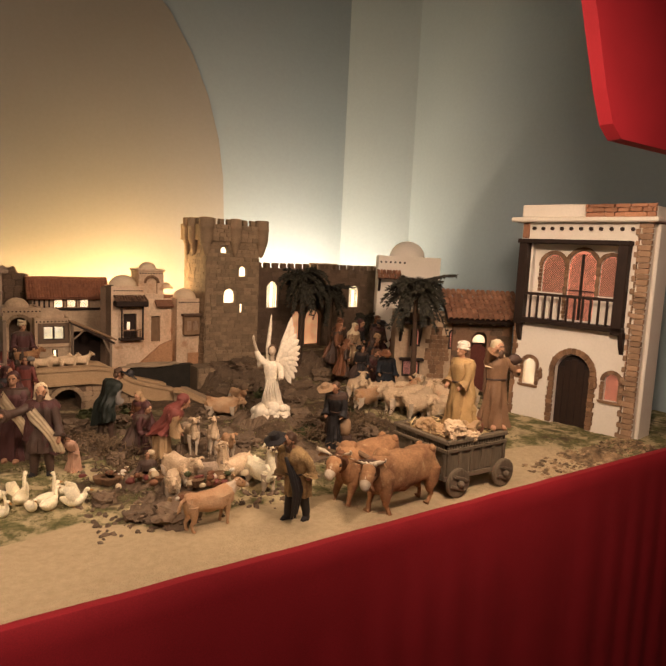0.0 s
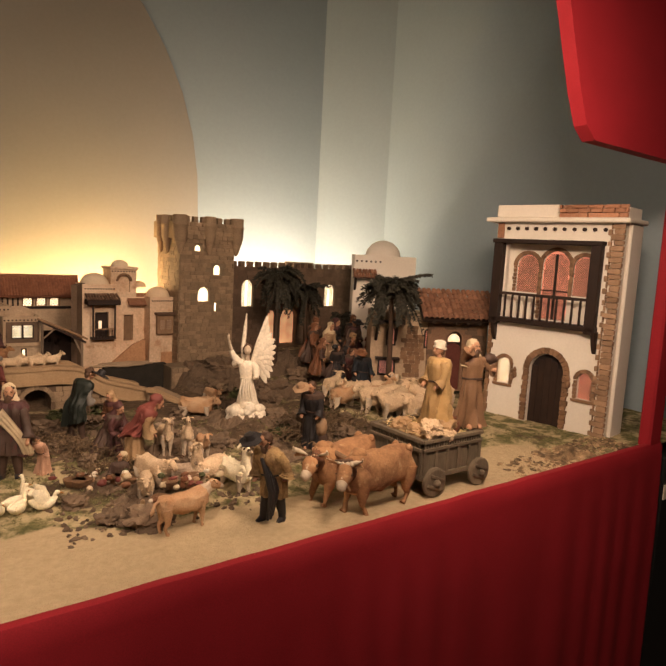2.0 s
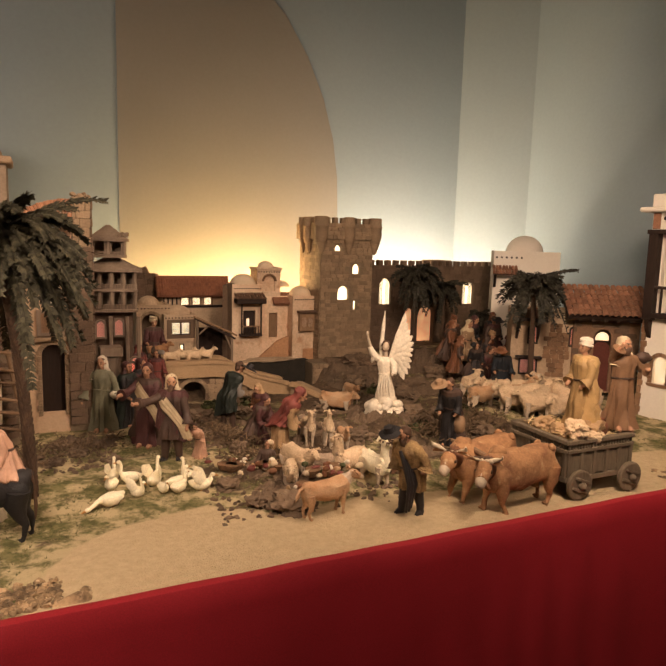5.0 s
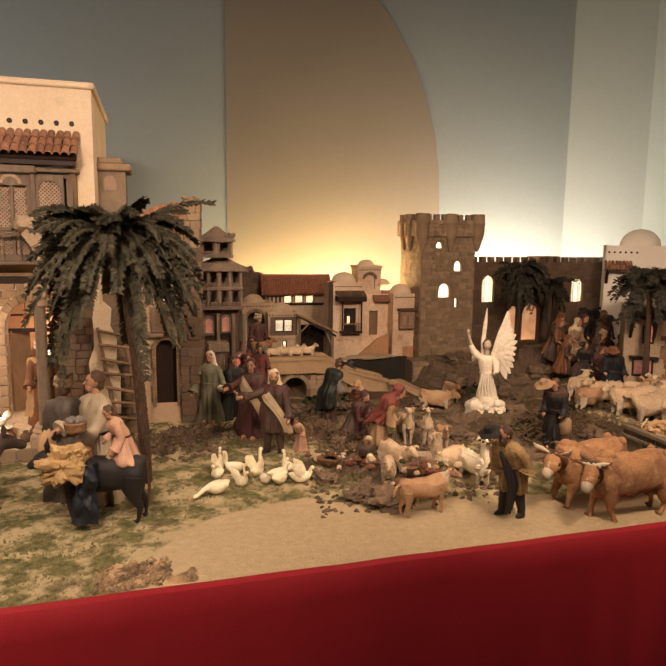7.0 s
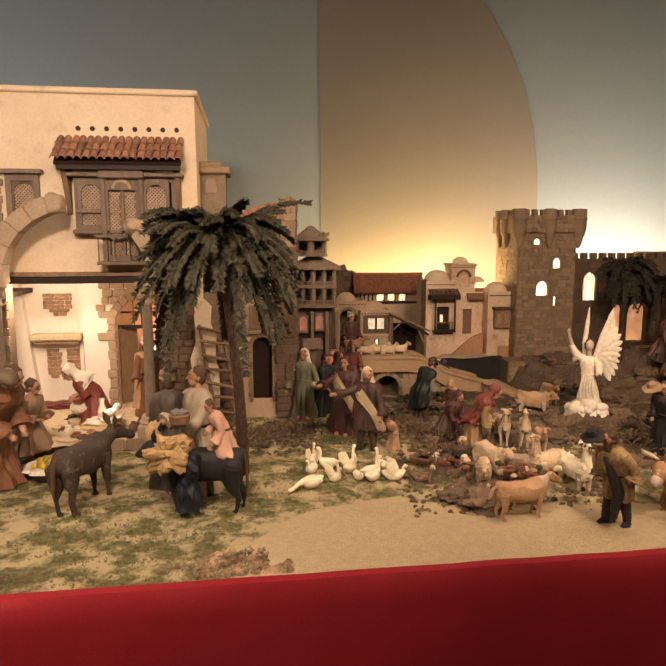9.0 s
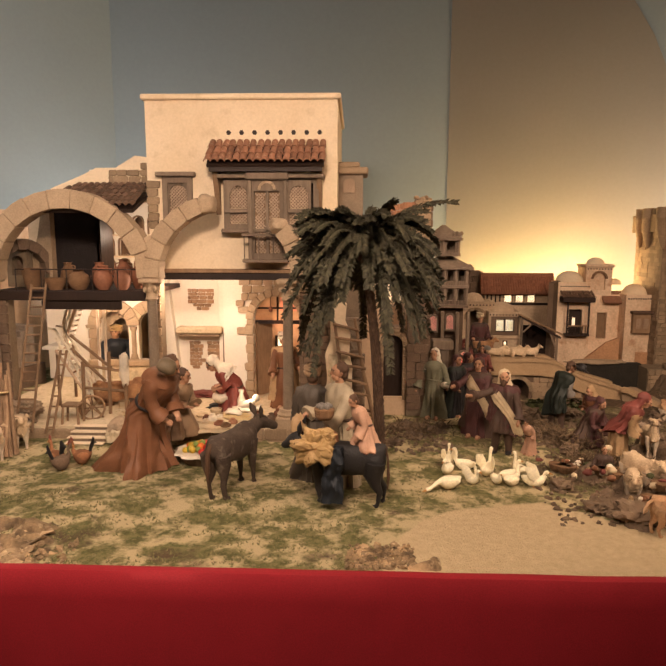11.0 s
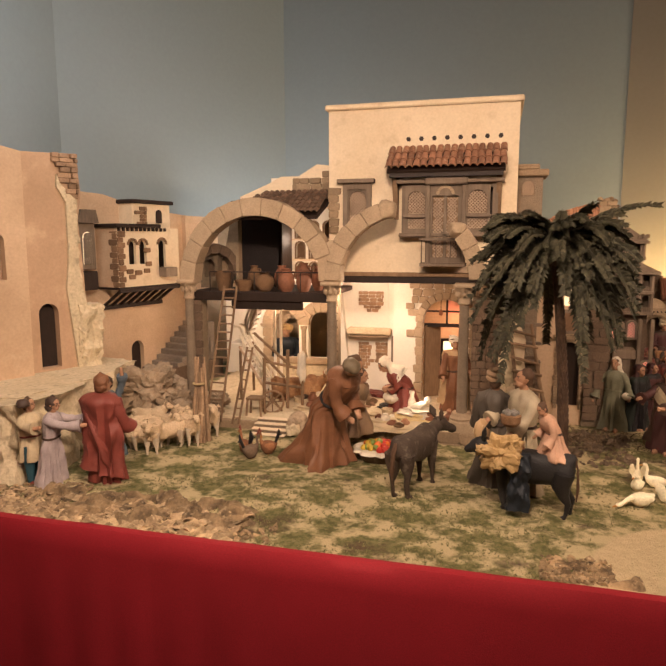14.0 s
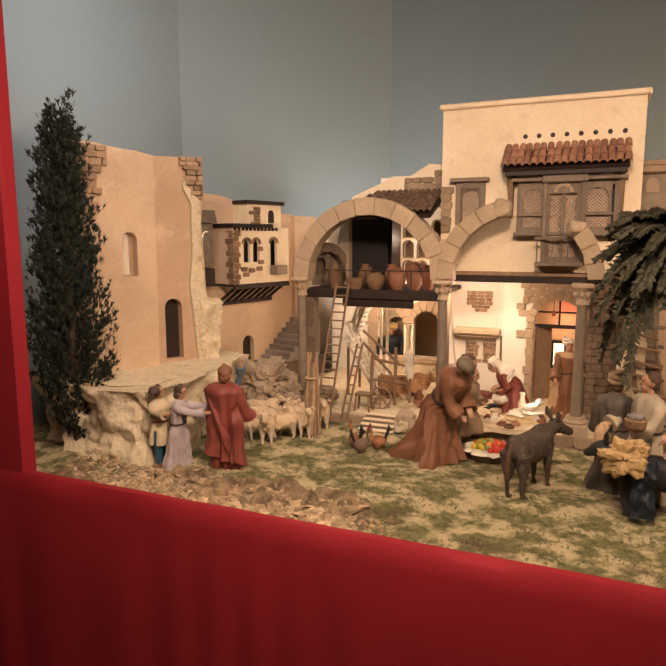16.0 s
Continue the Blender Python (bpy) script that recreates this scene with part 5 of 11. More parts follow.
# ---- ruined round tower with an arched door, and the chimney block beside it ----
def ruin_tower():
    t = thing("ruined_tower", "ruined stone tower with an arched door and broken brick arch", "tower", pose(-0.13, 1.95, 0.95))
    Z = lambda v: v - 0.95
    U = lambda v: v + 0.13
    door = arched(U(-0.02), Z(0.99), U(0.041), Z(1.19))
    win = arched(U(-0.012), Z(1.3), U(0.034), Z(1.372))
    part("front_wall", plate(B(), rect(0, -0.02, U(0.06), Z(1.43)), [door, win], 0.02), PEACH, t)
    part("door", plate(B(), arched(U(-0.02), 0.03, U(0.041), Z(1.19)), [], 0.006, Matrix.Translation((0, 0.014, 0))), DARKWOOD, t, "dark green-grey plank door")
    r = 0.0305
    voussoirs(t, U(0.0105), Z(1.19) - r, r, r + 0.013, 0, 180, 9, 0.01, kind="stone", y=-0.007)
    for xx, left in ((U(-0.02), True), (U(0.041), False)):
        quoins(t, xx, 0.03, Z(1.19) - r, 0.018, 0.014, 0.011, kind="stone", to_left=left, seed=50 + left)
    pane(t, win, 0.018, PAPER_CREAM, "window_pane", "small lit pane")
    part("window_sill", span(B(), (U(-0.04), -0.016, Z(1.2)), (U(0.05), 0.002, Z(1.212)), bevel=0.002), STONE, t)
    part("shutter_frame", ring_frame(rect(U(-0.03), Z(1.215), U(0.046), Z(1.29)), rect(U(-0.018), Z(1.225), U(0.036), Z(1.28)), 0.008, -0.006), GREYWOOD, t)
    part("shutter", span(B(), (U(-0.018), -0.003, Z(1.225)), (U(0.036), -0.0005, Z(1.28))), QUOIN, t)
    # square corner pier of dressed stone
    x0, x1 = U(0.052), U(0.12)
    part("pier", span(B(), (x0, -0.006, -0.02), (x1, 0.07, Z(1.47))), MORTAR, t)
    part("pier", span(B(), (x0 + 0.018, -0.002, Z(1.47)), (x1, 0.05, Z(1.61))), MORTAR, t)
    # the dark stone kind stands in for shade on the lower pier
    courses(t, x1 - x0, Z(1.47), 0.026, 0.05, "dark", m=Matrix.Translation((x0, -0.006, 0)), depth=0.008, seed=52)
    courses(t, x1 - x0 - 0.018, 0.14, 0.026, 0.048, "stone", m=Matrix.Translation((x0 + 0.018, -0.002, Z(1.47))), depth=0.008, seed=53)
    courses(t, 0.076, Z(1.6), 0.026, 0.04, "dark", m=pose(x1, -0.006, 0, 0, 0, 90), depth=0.006, seed=54)
    # broken arch of small bricks that springs from the pier towards the inn
    cx, cz = U(0.07), Z(1.36)
    for row, (ra, rb) in enumerate(((0.188, 0.205), (0.207, 0.224), (0.226, 0.243))):
        voussoirs(t, cx, cz, ra, rb, 88, 138 - 3 * row, 20, 0.05, kind="brick", y=-0.004, name="brick")
    part("arch_wall", plate(B(), [(U(-0.11), Z(1.43)), (U(-0.045), Z(1.43)), (U(-0.045), Z(1.5)), (U(-0.075), Z(1.505)), (U(-0.11), Z(1.49))], [], 0.03), PEACH, t, "broken plaster below the brick arch")
    part("mullion", span(B(), (U(0.002), 0.0, Z(1.42)), (U(0.016), 0.03, Z(1.548)), bevel=0.003), PEACH, t)
    part("rear_wall", plate(B(), [(U(-0.12), Z(1.2)), (U(0.1), Z(1.2)), (U(0.1), Z(1.53)), (U(0.03), Z(1.525)), (U(-0.03), Z(1.5)), (U(-0.12), Z(1.51))], [rect(U(0.02), Z(1.46), U(0.04), Z(1.51))], 0.02, Matrix.Translation((0, 0.16, 0))), PEACH, t, "lit plaster wall behind the arch")
    for k in range(7):
        bm = B()
        rough_block(bm, (x0 + 0.004 + 0.01 * k, 0.02, Z(1.612) - 0.13 * (k < 2) + 0.003 * (k % 3)), (0.009, 0.016, 0.007), sub=1, seed=k)
        part("loose_stone", bm, STONE, t)

    # side wall in shade towards the inn, with a broken ladder of stones
    t = thing("broken_wall", "broken fieldstone wall with leaning sticks", "wall", pose(-0.28, 1.86, 0.95))
    bm = B()
    plate(bm, [(0, -0.02), (0.2, -0.02), (0.2, 0.1), (0.17, 0.2), (0.14, 0.26), (0.12, 0.36), (0.0, 0.38)], [], 0.06)
    part("core", bm, MORTAR, t)
    courses(t, 0.2, 0.38, 0.022, 0.032, "dark", depth=0.012, seed=61, keep=lambda x, z: z < 0.36 - 1.7 * max(0, x - 0.09))
    U = lambda v: v + 0.28
    part("plaster_strip", plate(B(), [(U(-0.2), 0.06), (U(-0.12), 0.05), (U(-0.118), 0.16), (U(-0.128), 0.2), (U(-0.124), 0.26), (U(-0.14), 0.3), (U(-0.136), 0.35), (U(-0.158), 0.372), (U(-0.172), 0.34), (U(-0.186), 0.33), (U(-0.182), 0.25), (U(-0.2), 0.2), (U(-0.194), 0.13)], [], 0.02, Matrix.Translation((0, -0.036, 0))), CREAM, t, "ragged strip of pale plaster")
    part("plaster_lumps", crag(B(), (U(-0.19), -0.042, 0.05), (U(-0.13), -0.02, 0.2), 16, 0.012, 30.0, None, 2.0), PALEROCK, t, "rough pale plaster", smooth=True)
    lad = part("stick_ladder", tube(B(), [(U(-0.125), -0.075, 0.01), (U(-0.15), -0.05, 0.15), (U(-0.172), -0.045, 0.3)], [0.0065, 0.006, 0.004], 7), BROWNWOOD, t, "rough ladder of bare sticks")
    part("rail", tube(B(), [(U(-0.052), -0.075, 0.01), (U(-0.085), -0.05, 0.15), (U(-0.112), -0.045, 0.31)], [0.0065, 0.006, 0.004], 7), BROWNWOOD, lad)
    for k in range(7):
        q = 0.04 + 0.04 * k
        part("rung", tube(B(), [(U(-0.14 - 0.13 * q), -0.07 + 0.07 * q, q + 0.014), (U(-0.05 - 0.17 * q), -0.07 + 0.07 * q, q - 0.006 + 0.008 * (k % 2))], [0.005, 0.0042], 6), BROWNWOOD, lad)
    for k in range(3):
        part("shelf_board", span(B(), (0.13, -0.026, 0.19 + 0.055 * k), (0.2, -0.008, 0.199 + 0.055 * k), bevel=0.002), GREYWOOD, t)

    t = thing("chimney_block", "peach plastered chimney block with a stone cap", "chimney", pose(-0.175, 1.93, 0.95))
    bm = B()
    span(bm, (0.0, 0.0, 0.0), (0.085, 0.12, 0.735))
    part("shaft", bm, COLUMN, t)
    part("cap", span(B(), (-0.012, -0.016, 0.735), (0.1, 0.13, 0.755), bevel=0.004), STONE, t)
    part("top", span(B(), (0.004, 0.0, 0.755), (0.075, 0.11, 0.772), bevel=0.004), STONE, t)
    lp = arched(0.024, 0.68, 0.062, 0.722)
    pane(t, lp, -0.003, BROWNWOOD, "vent_screen", "brown screen in the vent")
    bars(t, lp, -0.004, 0.008, 0.002, LATTICE)


ruin_tower()


# ---- stone bridge ----
def bridge():
    t = thing("stone_bridge", "arched stone footbridge with a coped parapet", "bridge", pose(0.3, 2.2, 0.85))
    Z = lambda v: v - 0.85
    top = lambda x: Z(1.068) - 0.04 * smooth(0.26, 0.4, x) - 0.15 * max(0, x - 0.32) * 1.9
    xs = [0.0, 0.08, 0.16, 0.24, 0.3, 0.34, 0.38, 0.42, 0.46, 0.5, 0.54]
    arch = arched(0.122, Z(0.9), 0.212, Z(0.998))
    out = [(0, Z(0.84)), (0.54, Z(0.84))] + [(x, top(x) - 0.05) for x in xs[::-1]]
    bm = B()
    plate(bm, out, [arch], 0.11)
    part("body", bm, DARKSTONE, t)
    for y0 in (-0.012, 0.09):
        bm = B()
        loop = [(x, top(x) - 0.052) for x in xs] + [(x, top(x) - 0.004) for x in xs[::-1]]
        plate(bm, loop, [], 0.03, Matrix.Translation((0, y0, 0)))
        part("parapet", bm, BRIDGESTONE, t)
        bm = B()
        loop = [(x, top(x) - 0.006) for x in xs] + [(x, top(x) + 0.006) for x in xs[::-1]]
        plate(bm, loop, [], 0.04, Matrix.Translation((0, y0 - 0.005, 0)))
        part("coping", bm, BRIDGESTONE, t)
        bm = B()
        loop = [(x, top(x) - 0.054) for x in xs] + [(x, top(x) - 0.046) for x in xs[::-1]]
        plate(bm, loop, [], 0.036, Matrix.Translation((0, y0 - 0.004, 0)))
        part("string_course", bm, BRIDGESTONE, t)
    r = 0.045
    voussoirs(t, 0.167, Z(0.998) - r, r, r + 0.014, 0, 180, 11, 0.01, kind="stone", y=-0.007)
    courses(t, 0.54, 0.16, 0.017, 0.032, "stone", holes=[grown(arch, 0.006)], depth=0.006, seed=71, keep=lambda x, z: z < top(x) - 0.058, z0=0.0)
    # far ramp down towards the animals
    t = thing("bridge_ramp", "sloping stone ramp beside the bridge", "ramp", pose(0.83, 2.17, 0.87, 0, 0, -38))
    bm = B()
    plate(bm, [(0, 0), (0.24, 0), (0.24, 0.01), (0.02, 0.095), (0, 0.095)], [], 0.09)
    part("body", bm, STONE, t)
    bm = B()
    plate(bm, [(0, 0.093), (0.02, 0.093), (0.25, 0.004), (0.25, 0.02), (0.02, 0.109), (0, 0.109)], [], 0.025, Matrix.Translation((0, -0.016, 0)))
    part("coping", bm, BRIDGESTONE, t)


bridge()

# water channel walls behind the bridge
t = thing("channel_wall", "water channel wall coloured black for shade, with worn pale coping", "wall", pose(0.76, 2.44, 0.86))
# near-black colour stands in for the dark hollow under the coping
part("wall", span(B(), (0, 0, 0), (0.25, 0.03, 0.15)), SHADESTONE, t)
part("coping", rough_block(B(), (0.08, 0.01, 0.155), (0.11, 0.02, 0.01), sub=3), ARCHSTONE, t, "worn pale coping")
t = thing("channel_pier", "square stone pier at the end of the channel", "pier", pose(1.0, 2.36, 0.84))
part("core", span(B(), (0, 0.004, 0), (0.085, 0.1, 0.165)), MORTAR, t)
courses(t, 0.085, 0.165, 0.018, 0.03, "stone", depth=0.006, seed=81)
part("slab", span(B(), (0.03, -0.03, 0.0), (0.055, -0.01, 0.12), pose(0, 0, 0, 0, 12, 0)), STONE, t)
bm = B()
span(bm, (0.74, 2.3, 0.87), (1.02, 2.45, 0.89))
solid("water", bm, WATER, "dark still water in the channel", "water", kind="structure")

# ---- inn over the stable ----
def inn():
    t = thing("inn_building", "tall cream plastered model inn with a carved wooden oriel", "house", pose(-0.715, 1.82, 0.95))
    Z = lambda v: v - 0.95
    U = lambda v: v + 0.715
    w = 0.55
    zb, zt = Z(1.392), Z(1.88)
    win = rect(U(-0.668), Z(1.545), U(-0.585), Z(1.668))
    orl = rect(U(-0.485), Z(1.52), U(-0.22), Z(1.66))
    bdoor = rect(U(-0.405), Z(1.425), U(-0.325), Z(1.53))
    bm = B()
    plate(bm, rect(0, zb, w, zt), [win, orl, bdoor], 0.02)
    part("upper_wall", bm, CREAM, t)
    for a, b in (((0, 0.02, zb), (0.02, 0.5, zt)), ((w - 0.02, 0.02, 0.0), (w, 0.5, zt))):
        part("side_wall", span(B(), a, b), CREAM, t)
    part("back_wall", span(B(), (0.02, 0.48, 0.0), (w - 0.02, 0.5, zt)), CREAM, t)
    part("roof", span(B(), (-0.01, -0.012, zt), (w + 0.01, 0.5, zt + 0.016), bevel=0.004), CREAM, t)
    part("floor_slab", span(B(), (0.02, 0.02, zb), (w - 0.02, 0.48, zb + 0.014)), BROWNWOOD, t)
    dots(t, 0.24, w - 0.05, Z(1.79), 8, 0.007)
    bm = B()
    span(bm, (-0.004, -0.012, zb - 0.02), (w, 0.02, zb), bevel=0.002)
    part("floor_beam", bm, DARKWOOD, t, "dark beam under the upper storey")
    part("string_course", span(B(), (-0.004, -0.016, zb), (w, 0.0, zb + 0.012), bevel=0.002), BROWNWOOD, t)
    # corner stones
    quoins(t, 0.0, Z(1.52), Z(1.66), 0.024, 0.034, 0.028, kind="stone", depth=0.012, to_left=False, seed=14)
    part("corner_pier", span(B(), (0.0, 0.0, 0.02), (0.026, 0.04, zb - 0.02)), MORTAR, t)
    quoins(t, 0.026, 0.02, zb - 0.02, 0.024, 0.026, 0.022, kind="stone", depth=0.012, seed=15)
    # small window
    f = part("small_window", ring_frame(grown(win, 0.002), rect(U(-0.655), Z(1.55), U(-0.597), Z(1.65)), 0.016, -0.01), GREYWOOD, t, "grey wooden window with a lattice")
    part("lintel", span(B(), (U(-0.686), -0.024, Z(1.668)), (U(-0.572), 0.0, Z(1.68)), bevel=0.002), GREYWOOD, f)
    lp = arched(U(-0.652), Z(1.555), U(-0.6), Z(1.645))
    plate_b = B()
    plate(plate_b, rect(U(-0.656), Z(1.55), U(-0.596), Z(1.652)), [lp], 0.004, Matrix.Translation((0, -0.002, 0)))
    part("arched_panel", plate_b, GREYWOOD, f)
    bars(f, lp, 0.003, 0.0095, 0.0027, LATTICE)
    pane(f, grown(lp, 0.002), 0.008, BROWNWOOD, "screen", "brown screen behind the lattice")
    # carved oriel
    o = part("oriel", ring_frame(grown(orl, 0.003), grown(orl, -0.012), 0.02, -0.03), GREYWOOD, t, "carved grey wooden oriel with lattice screens")
    part("oriel_back", span(B(), (U(-0.48), 0.012, Z(1.525)), (U(-0.225), 0.018, Z(1.655))), DARKWOOD, o)
    part("cornice", span(span(B(), (U(-0.502), -0.05, Z(1.66)), (U(-0.2), 0, Z(1.671)), bevel=0.002), (U(-0.42), -0.06, Z(1.655)), (U(-0.3), 0.0, Z(1.677)), bevel=0.003), GREYWOOD, o)
    part("sill", span(B(), (U(-0.495), -0.042, Z(1.508)), (U(-0.21), 0.0, Z(1.52)), bevel=0.003), GREYWOOD, o)
    for a, b, lo in ((-0.478, -0.412, 1.575), (-0.308, -0.238, 1.575)):
        lp = arched(U(a) + 0.008, Z(lo), U(b) - 0.008, Z(1.64))
        q = rect(U(a) + 0.008, Z(1.532), U(b) - 0.008, Z(1.562))
        p_ = part("screen_frame", plate(B(), rect(U(a), Z(1.52), U(b), Z(1.655)), [lp, q], 0.01, Matrix.Translation((0, -0.034, 0))), GREYWOOD, o)
        for lq in (lp, q):
            bars(p_, lq, -0.028, 0.0095, 0.0027, LATTICE)
            pane(p_, grown(lq, 0.001), -0.02, BROWNWOOD, "screen")
        part("rail", span(B(), (U(a) - 0.004, -0.042, Z(1.565)), (U(b) + 0.004, -0.034, Z(1.572))), GREYWOOD, p_)
    lp1, lp2 = rect(U(-0.398), Z(1.45), U(-0.366), Z(1.625)), rect(U(-0.358), Z(1.45), U(-0.326), Z(1.625))
    fan = arched(U(-0.388), Z(1.627), U(-0.336), Z(1.652))
    p_ = part("door_frame", plate(B(), rect(U(-0.412), Z(1.43), U(-0.308), Z(1.66)), [lp1, lp2], 0.012, Matrix.Translation((0, -0.042, 0))), GREYWOOD, o)
    for lq in (lp1, lp2):
        bars(p_, lq, -0.036, 0.0095, 0.0027, LATTICE)
        pane(p_, grown(lq, 0.001), -0.028, BROWNWOOD, "screen")
    voussoirs(p_, U(-0.362), Z(1.628), 0.018, 0.026, 0, 180, 7, 0.006, kind="arch", y=-0.046, name="fan_moulding")
    for x in (-0.41, -0.31):
        part("post", span(B(), (U(x) - 0.006, -0.052, Z(1.43)), (U(x) + 0.006, -0.04, Z(1.655)), bevel=0.002), GREYWOOD, o)
    bal = part("small_balcony", span(B(), (U(-0.43), -0.07, Z(1.425)), (U(-0.3), 0.0, Z(1.434)), bevel=0.001), GREYWOOD, t, "small grey wooden balcony")
    part("handrail", span(B(), (U(-0.432), -0.07, Z(1.498)), (U(-0.298), -0.063, Z(1.506)), bevel=0.001), GREYWOOD, bal)
    for k in range(4):
        x = U(-0.426) + k * 0.0408
        part("baluster", span(B(), (x, -0.068, Z(1.434)), (x + 0.003, -0.065, Z(1.499))), GREYWOOD, bal)
    # tiled pent roof over the oriel
    r = part("pent_roof", plate(B(), rect(U(-0.525), 0, U(-0.2), 0.088), [], 0.008, Matrix.Translation((0, -0.075, Z(1.692))) @ Matrix.Rotation(radians(-46), 4, "X")), DARKWOOD, t, "dark board roof with terracotta tiles")
    roof_tiles(r, U(-0.53), U(-0.196), -0.088, -0.004, Z(1.7), Z(1.762), 17, 3, TILE)
    part("fascia_board", span(B(), (U(-0.52), -0.07, Z(1.676)), (U(-0.205), -0.05, Z(1.694))), DARKWOOD, r)
    for x in (-0.515, -0.222):
        part("bracket", plate(B(), [(0, 0), (0.055, 0), (0.0, -0.13)], [], 0.014, Matrix.Translation((U(x), 0, Z(1.69))) @ Matrix.Rotation(radians(-90), 4, "Z")), BROWNWOOD, r)


inn()


def stable():
    """The open ground floor under and beside the inn: floor platform, inner walls, hearth, arched door."""
    t = thing("stable_platform", "pale raised stable floor with stone edging and three steps", "platform", pose(-1.1, 1.6, 0.9))
    part("floor_slab", span(B(), (-0.14, 0.07, 0.0), (0.92, 0.95, 0.066)), PALEROCK, t, "pale trodden floor")
    courses(t, 0.34, 0.07, 0.03, 0.06, "stone", m=Matrix.Translation((-0.14, 0.068, 0.0)), depth=0.014, seed=91)
    courses(t, 0.62, 0.07, 0.03, 0.06, "stone", m=Matrix.Translation((0.31, 0.068, 0.0)), depth=0.014, seed=92)
    for k in range(4):
        s = part("step", span(B(), (0.198, 0.003 + 0.022 * k, 0.0), (0.302, 0.08 + 0.022 * k, 0.034 + 0.0098 * k), bevel=0.001), COLUMN, t)
        part("tread", span(B(), (0.195, 0.022 * k, 0.0342 + 0.0098 * k), (0.305, 0.0225 + 0.022 * k, 0.0372 + 0.0098 * k), bevel=0.001), CREAM, s, "pale worn tread")
    part("cheek_block", rough_block(B(), (0.322, 0.05, 0.05), (0.02, 0.03, 0.022), sub=3), PALEROCK, t)

    # hearth wall
    t = thing("hearth_wall", "whitewashed stable wall with a stone mantel and patches of brick", "wall", pose(-0.76, 2.1, 0.96))
    part("plaster", span(B(), (-0.01, 0, 0), (0.27, 0.02, 0.43)), WHITE, t)
    part("pilaster", span(B(), (0.185, -0.018, 0), (0.215, 0, 0.43), bevel=0.002), WHITE, t)
    part("mantel", span(B(), (0.045, -0.05, 0.214), (0.2, 0.0, 0.236), bevel=0.004), PALEROCK, t, "pale grey stone mantel shelf")
    part("mantel_moulding", span(B(), (0.055, -0.04, 0.204), (0.19, 0.0, 0.214), bevel=0.002), ARCHSTONE, t)
    part("chimney_hood", plate(B(), [(0.06, 0.236), (0.188, 0.236), (0.182, 0.43), (0.072, 0.43)], [], 0.012, Matrix.Translation((0, -0.012, 0))), WHITE, t, "whitewashed chimney hood")
    part("mantel_post", span(B(), (0.2, -0.03, 0), (0.207, -0.02, 0.21), bevel=0.001), GREYWOOD, t)
    part("chimney_breast", plate(B(), [(-0.01, 0), (0.06, 0), (0.045, 0.12), (0.03, 0.26), (0.012, 0.43), (-0.01, 0.43)], [], 0.03, Matrix.Translation((0, -0.03, 0))), WHITE, t, "rough whitewashed pier")
    courses(t, 0.09, 0.075, 0.0125, 0.024, "brown", m=Matrix.Translation((0.08, -0.012, 0.29)), depth=0.005, keep=lambda x, z: abs(x - 0.045) < 0.012 + 0.034 * smooth(0.0, 0.035, z), name="brick", seed=1)
    courses(t, 0.05, 0.03, 0.0125, 0.024, "brown", m=Matrix.Translation((0.12, -0.012, 0.4)), depth=0.005, name="brick", seed=2)
    courses(t, 0.11, 0.1, 0.0125, 0.02, "brown", m=Matrix.Translation((0.078, 0, 0.085)), depth=0.005, keep=lambda x, z: ((abs(x - 0.055) - 0.031) / 0.027) ** 2 + ((z - 0.065) / 0.06) ** 2 < 1, name="brick", seed=3)
    courses(t, 0.03, 0.43, 0.02, 0.018, "pale", m=Matrix.Translation((0.218, 0, 0)), depth=0.006, name="brick", seed=4)

    # arched doorway in dressed stone
    t = thing("arched_doorway", "dressed stone arched doorway with an open wooden door", "doorway", pose(-0.545, 2.02, 0.96))
    hole = arched(0.1, -0.01, 0.25, 0.345, 14)
    part("wall", plate(B(), rect(0, -0.03, 0.38, 0.43), [hole], 0.03), WHITE, t)
    courses(t, 0.38, 0.43, 0.022, 0.036, "arch", holes=[arched(0.082, -0.02, 0.268, 0.362, 14)], depth=0.005, seed=95, keep=lambda x, z: x > 0.175 - (0.13 + 0.03 * noise.noise(Vector((x * 20, z * 16, 3))) if z > 0.22 else 0.11 + 0.02 * noise.noise(Vector((1, z * 30, 3)))))
    voussoirs(t, 0.175, 0.27, 0.075, 0.1, 0, 180, 11, 0.02, kind="arch", y=-0.01)
    for xx, left in ((0.1, True), (0.25, False)):
        quoins(t, xx, 0, 0.27, 0.032, 0.028, 0.024, kind="arch", depth=0.014, to_left=left, seed=96 + left)
    d = part("door", span(B(), (0.0, -0.004, 0.0), (0.06, 0.004, 0.25), pose(0.104, 0.03, 0.005, 0, 0, 40)), BROWNWOOD, t, "brown plank door standing open")
    sb = B()
    for a, b in (((0.1, 0.03, 0.25), (0.25, 0.036, 0.262)), ((0.172, 0.03, 0.25), (0.178, 0.036, 0.345)), ((0.1, 0.03, 0.3), (0.25, 0.034, 0.306))):
        span(sb, a, b)
    part("fanlight_bars", sb, DARKWOOD, t)
    w2 = part("inner_wall", span(B(), (0.04, 0.24, 0.0), (0.36, 0.25, 0.43)), PEACH, t, "warm-lit room wall behind the doorway")
    pane(w2, rect(0.15, 0.09, 0.185, 0.17), 0.232, PAPER_WHITE, "window_pane", "small lit window")
    part("window_frame", ring_frame(rect(0.14, 0.08, 0.195, 0.18), rect(0.15, 0.09, 0.185, 0.17), 0.01, 0.228), DARKWOOD, w2)
    pane(w2, rect(0.16, 0.27, 0.25, 0.34), 0.232, PAPER_DIM, "window_pane", "dim red-brown window")

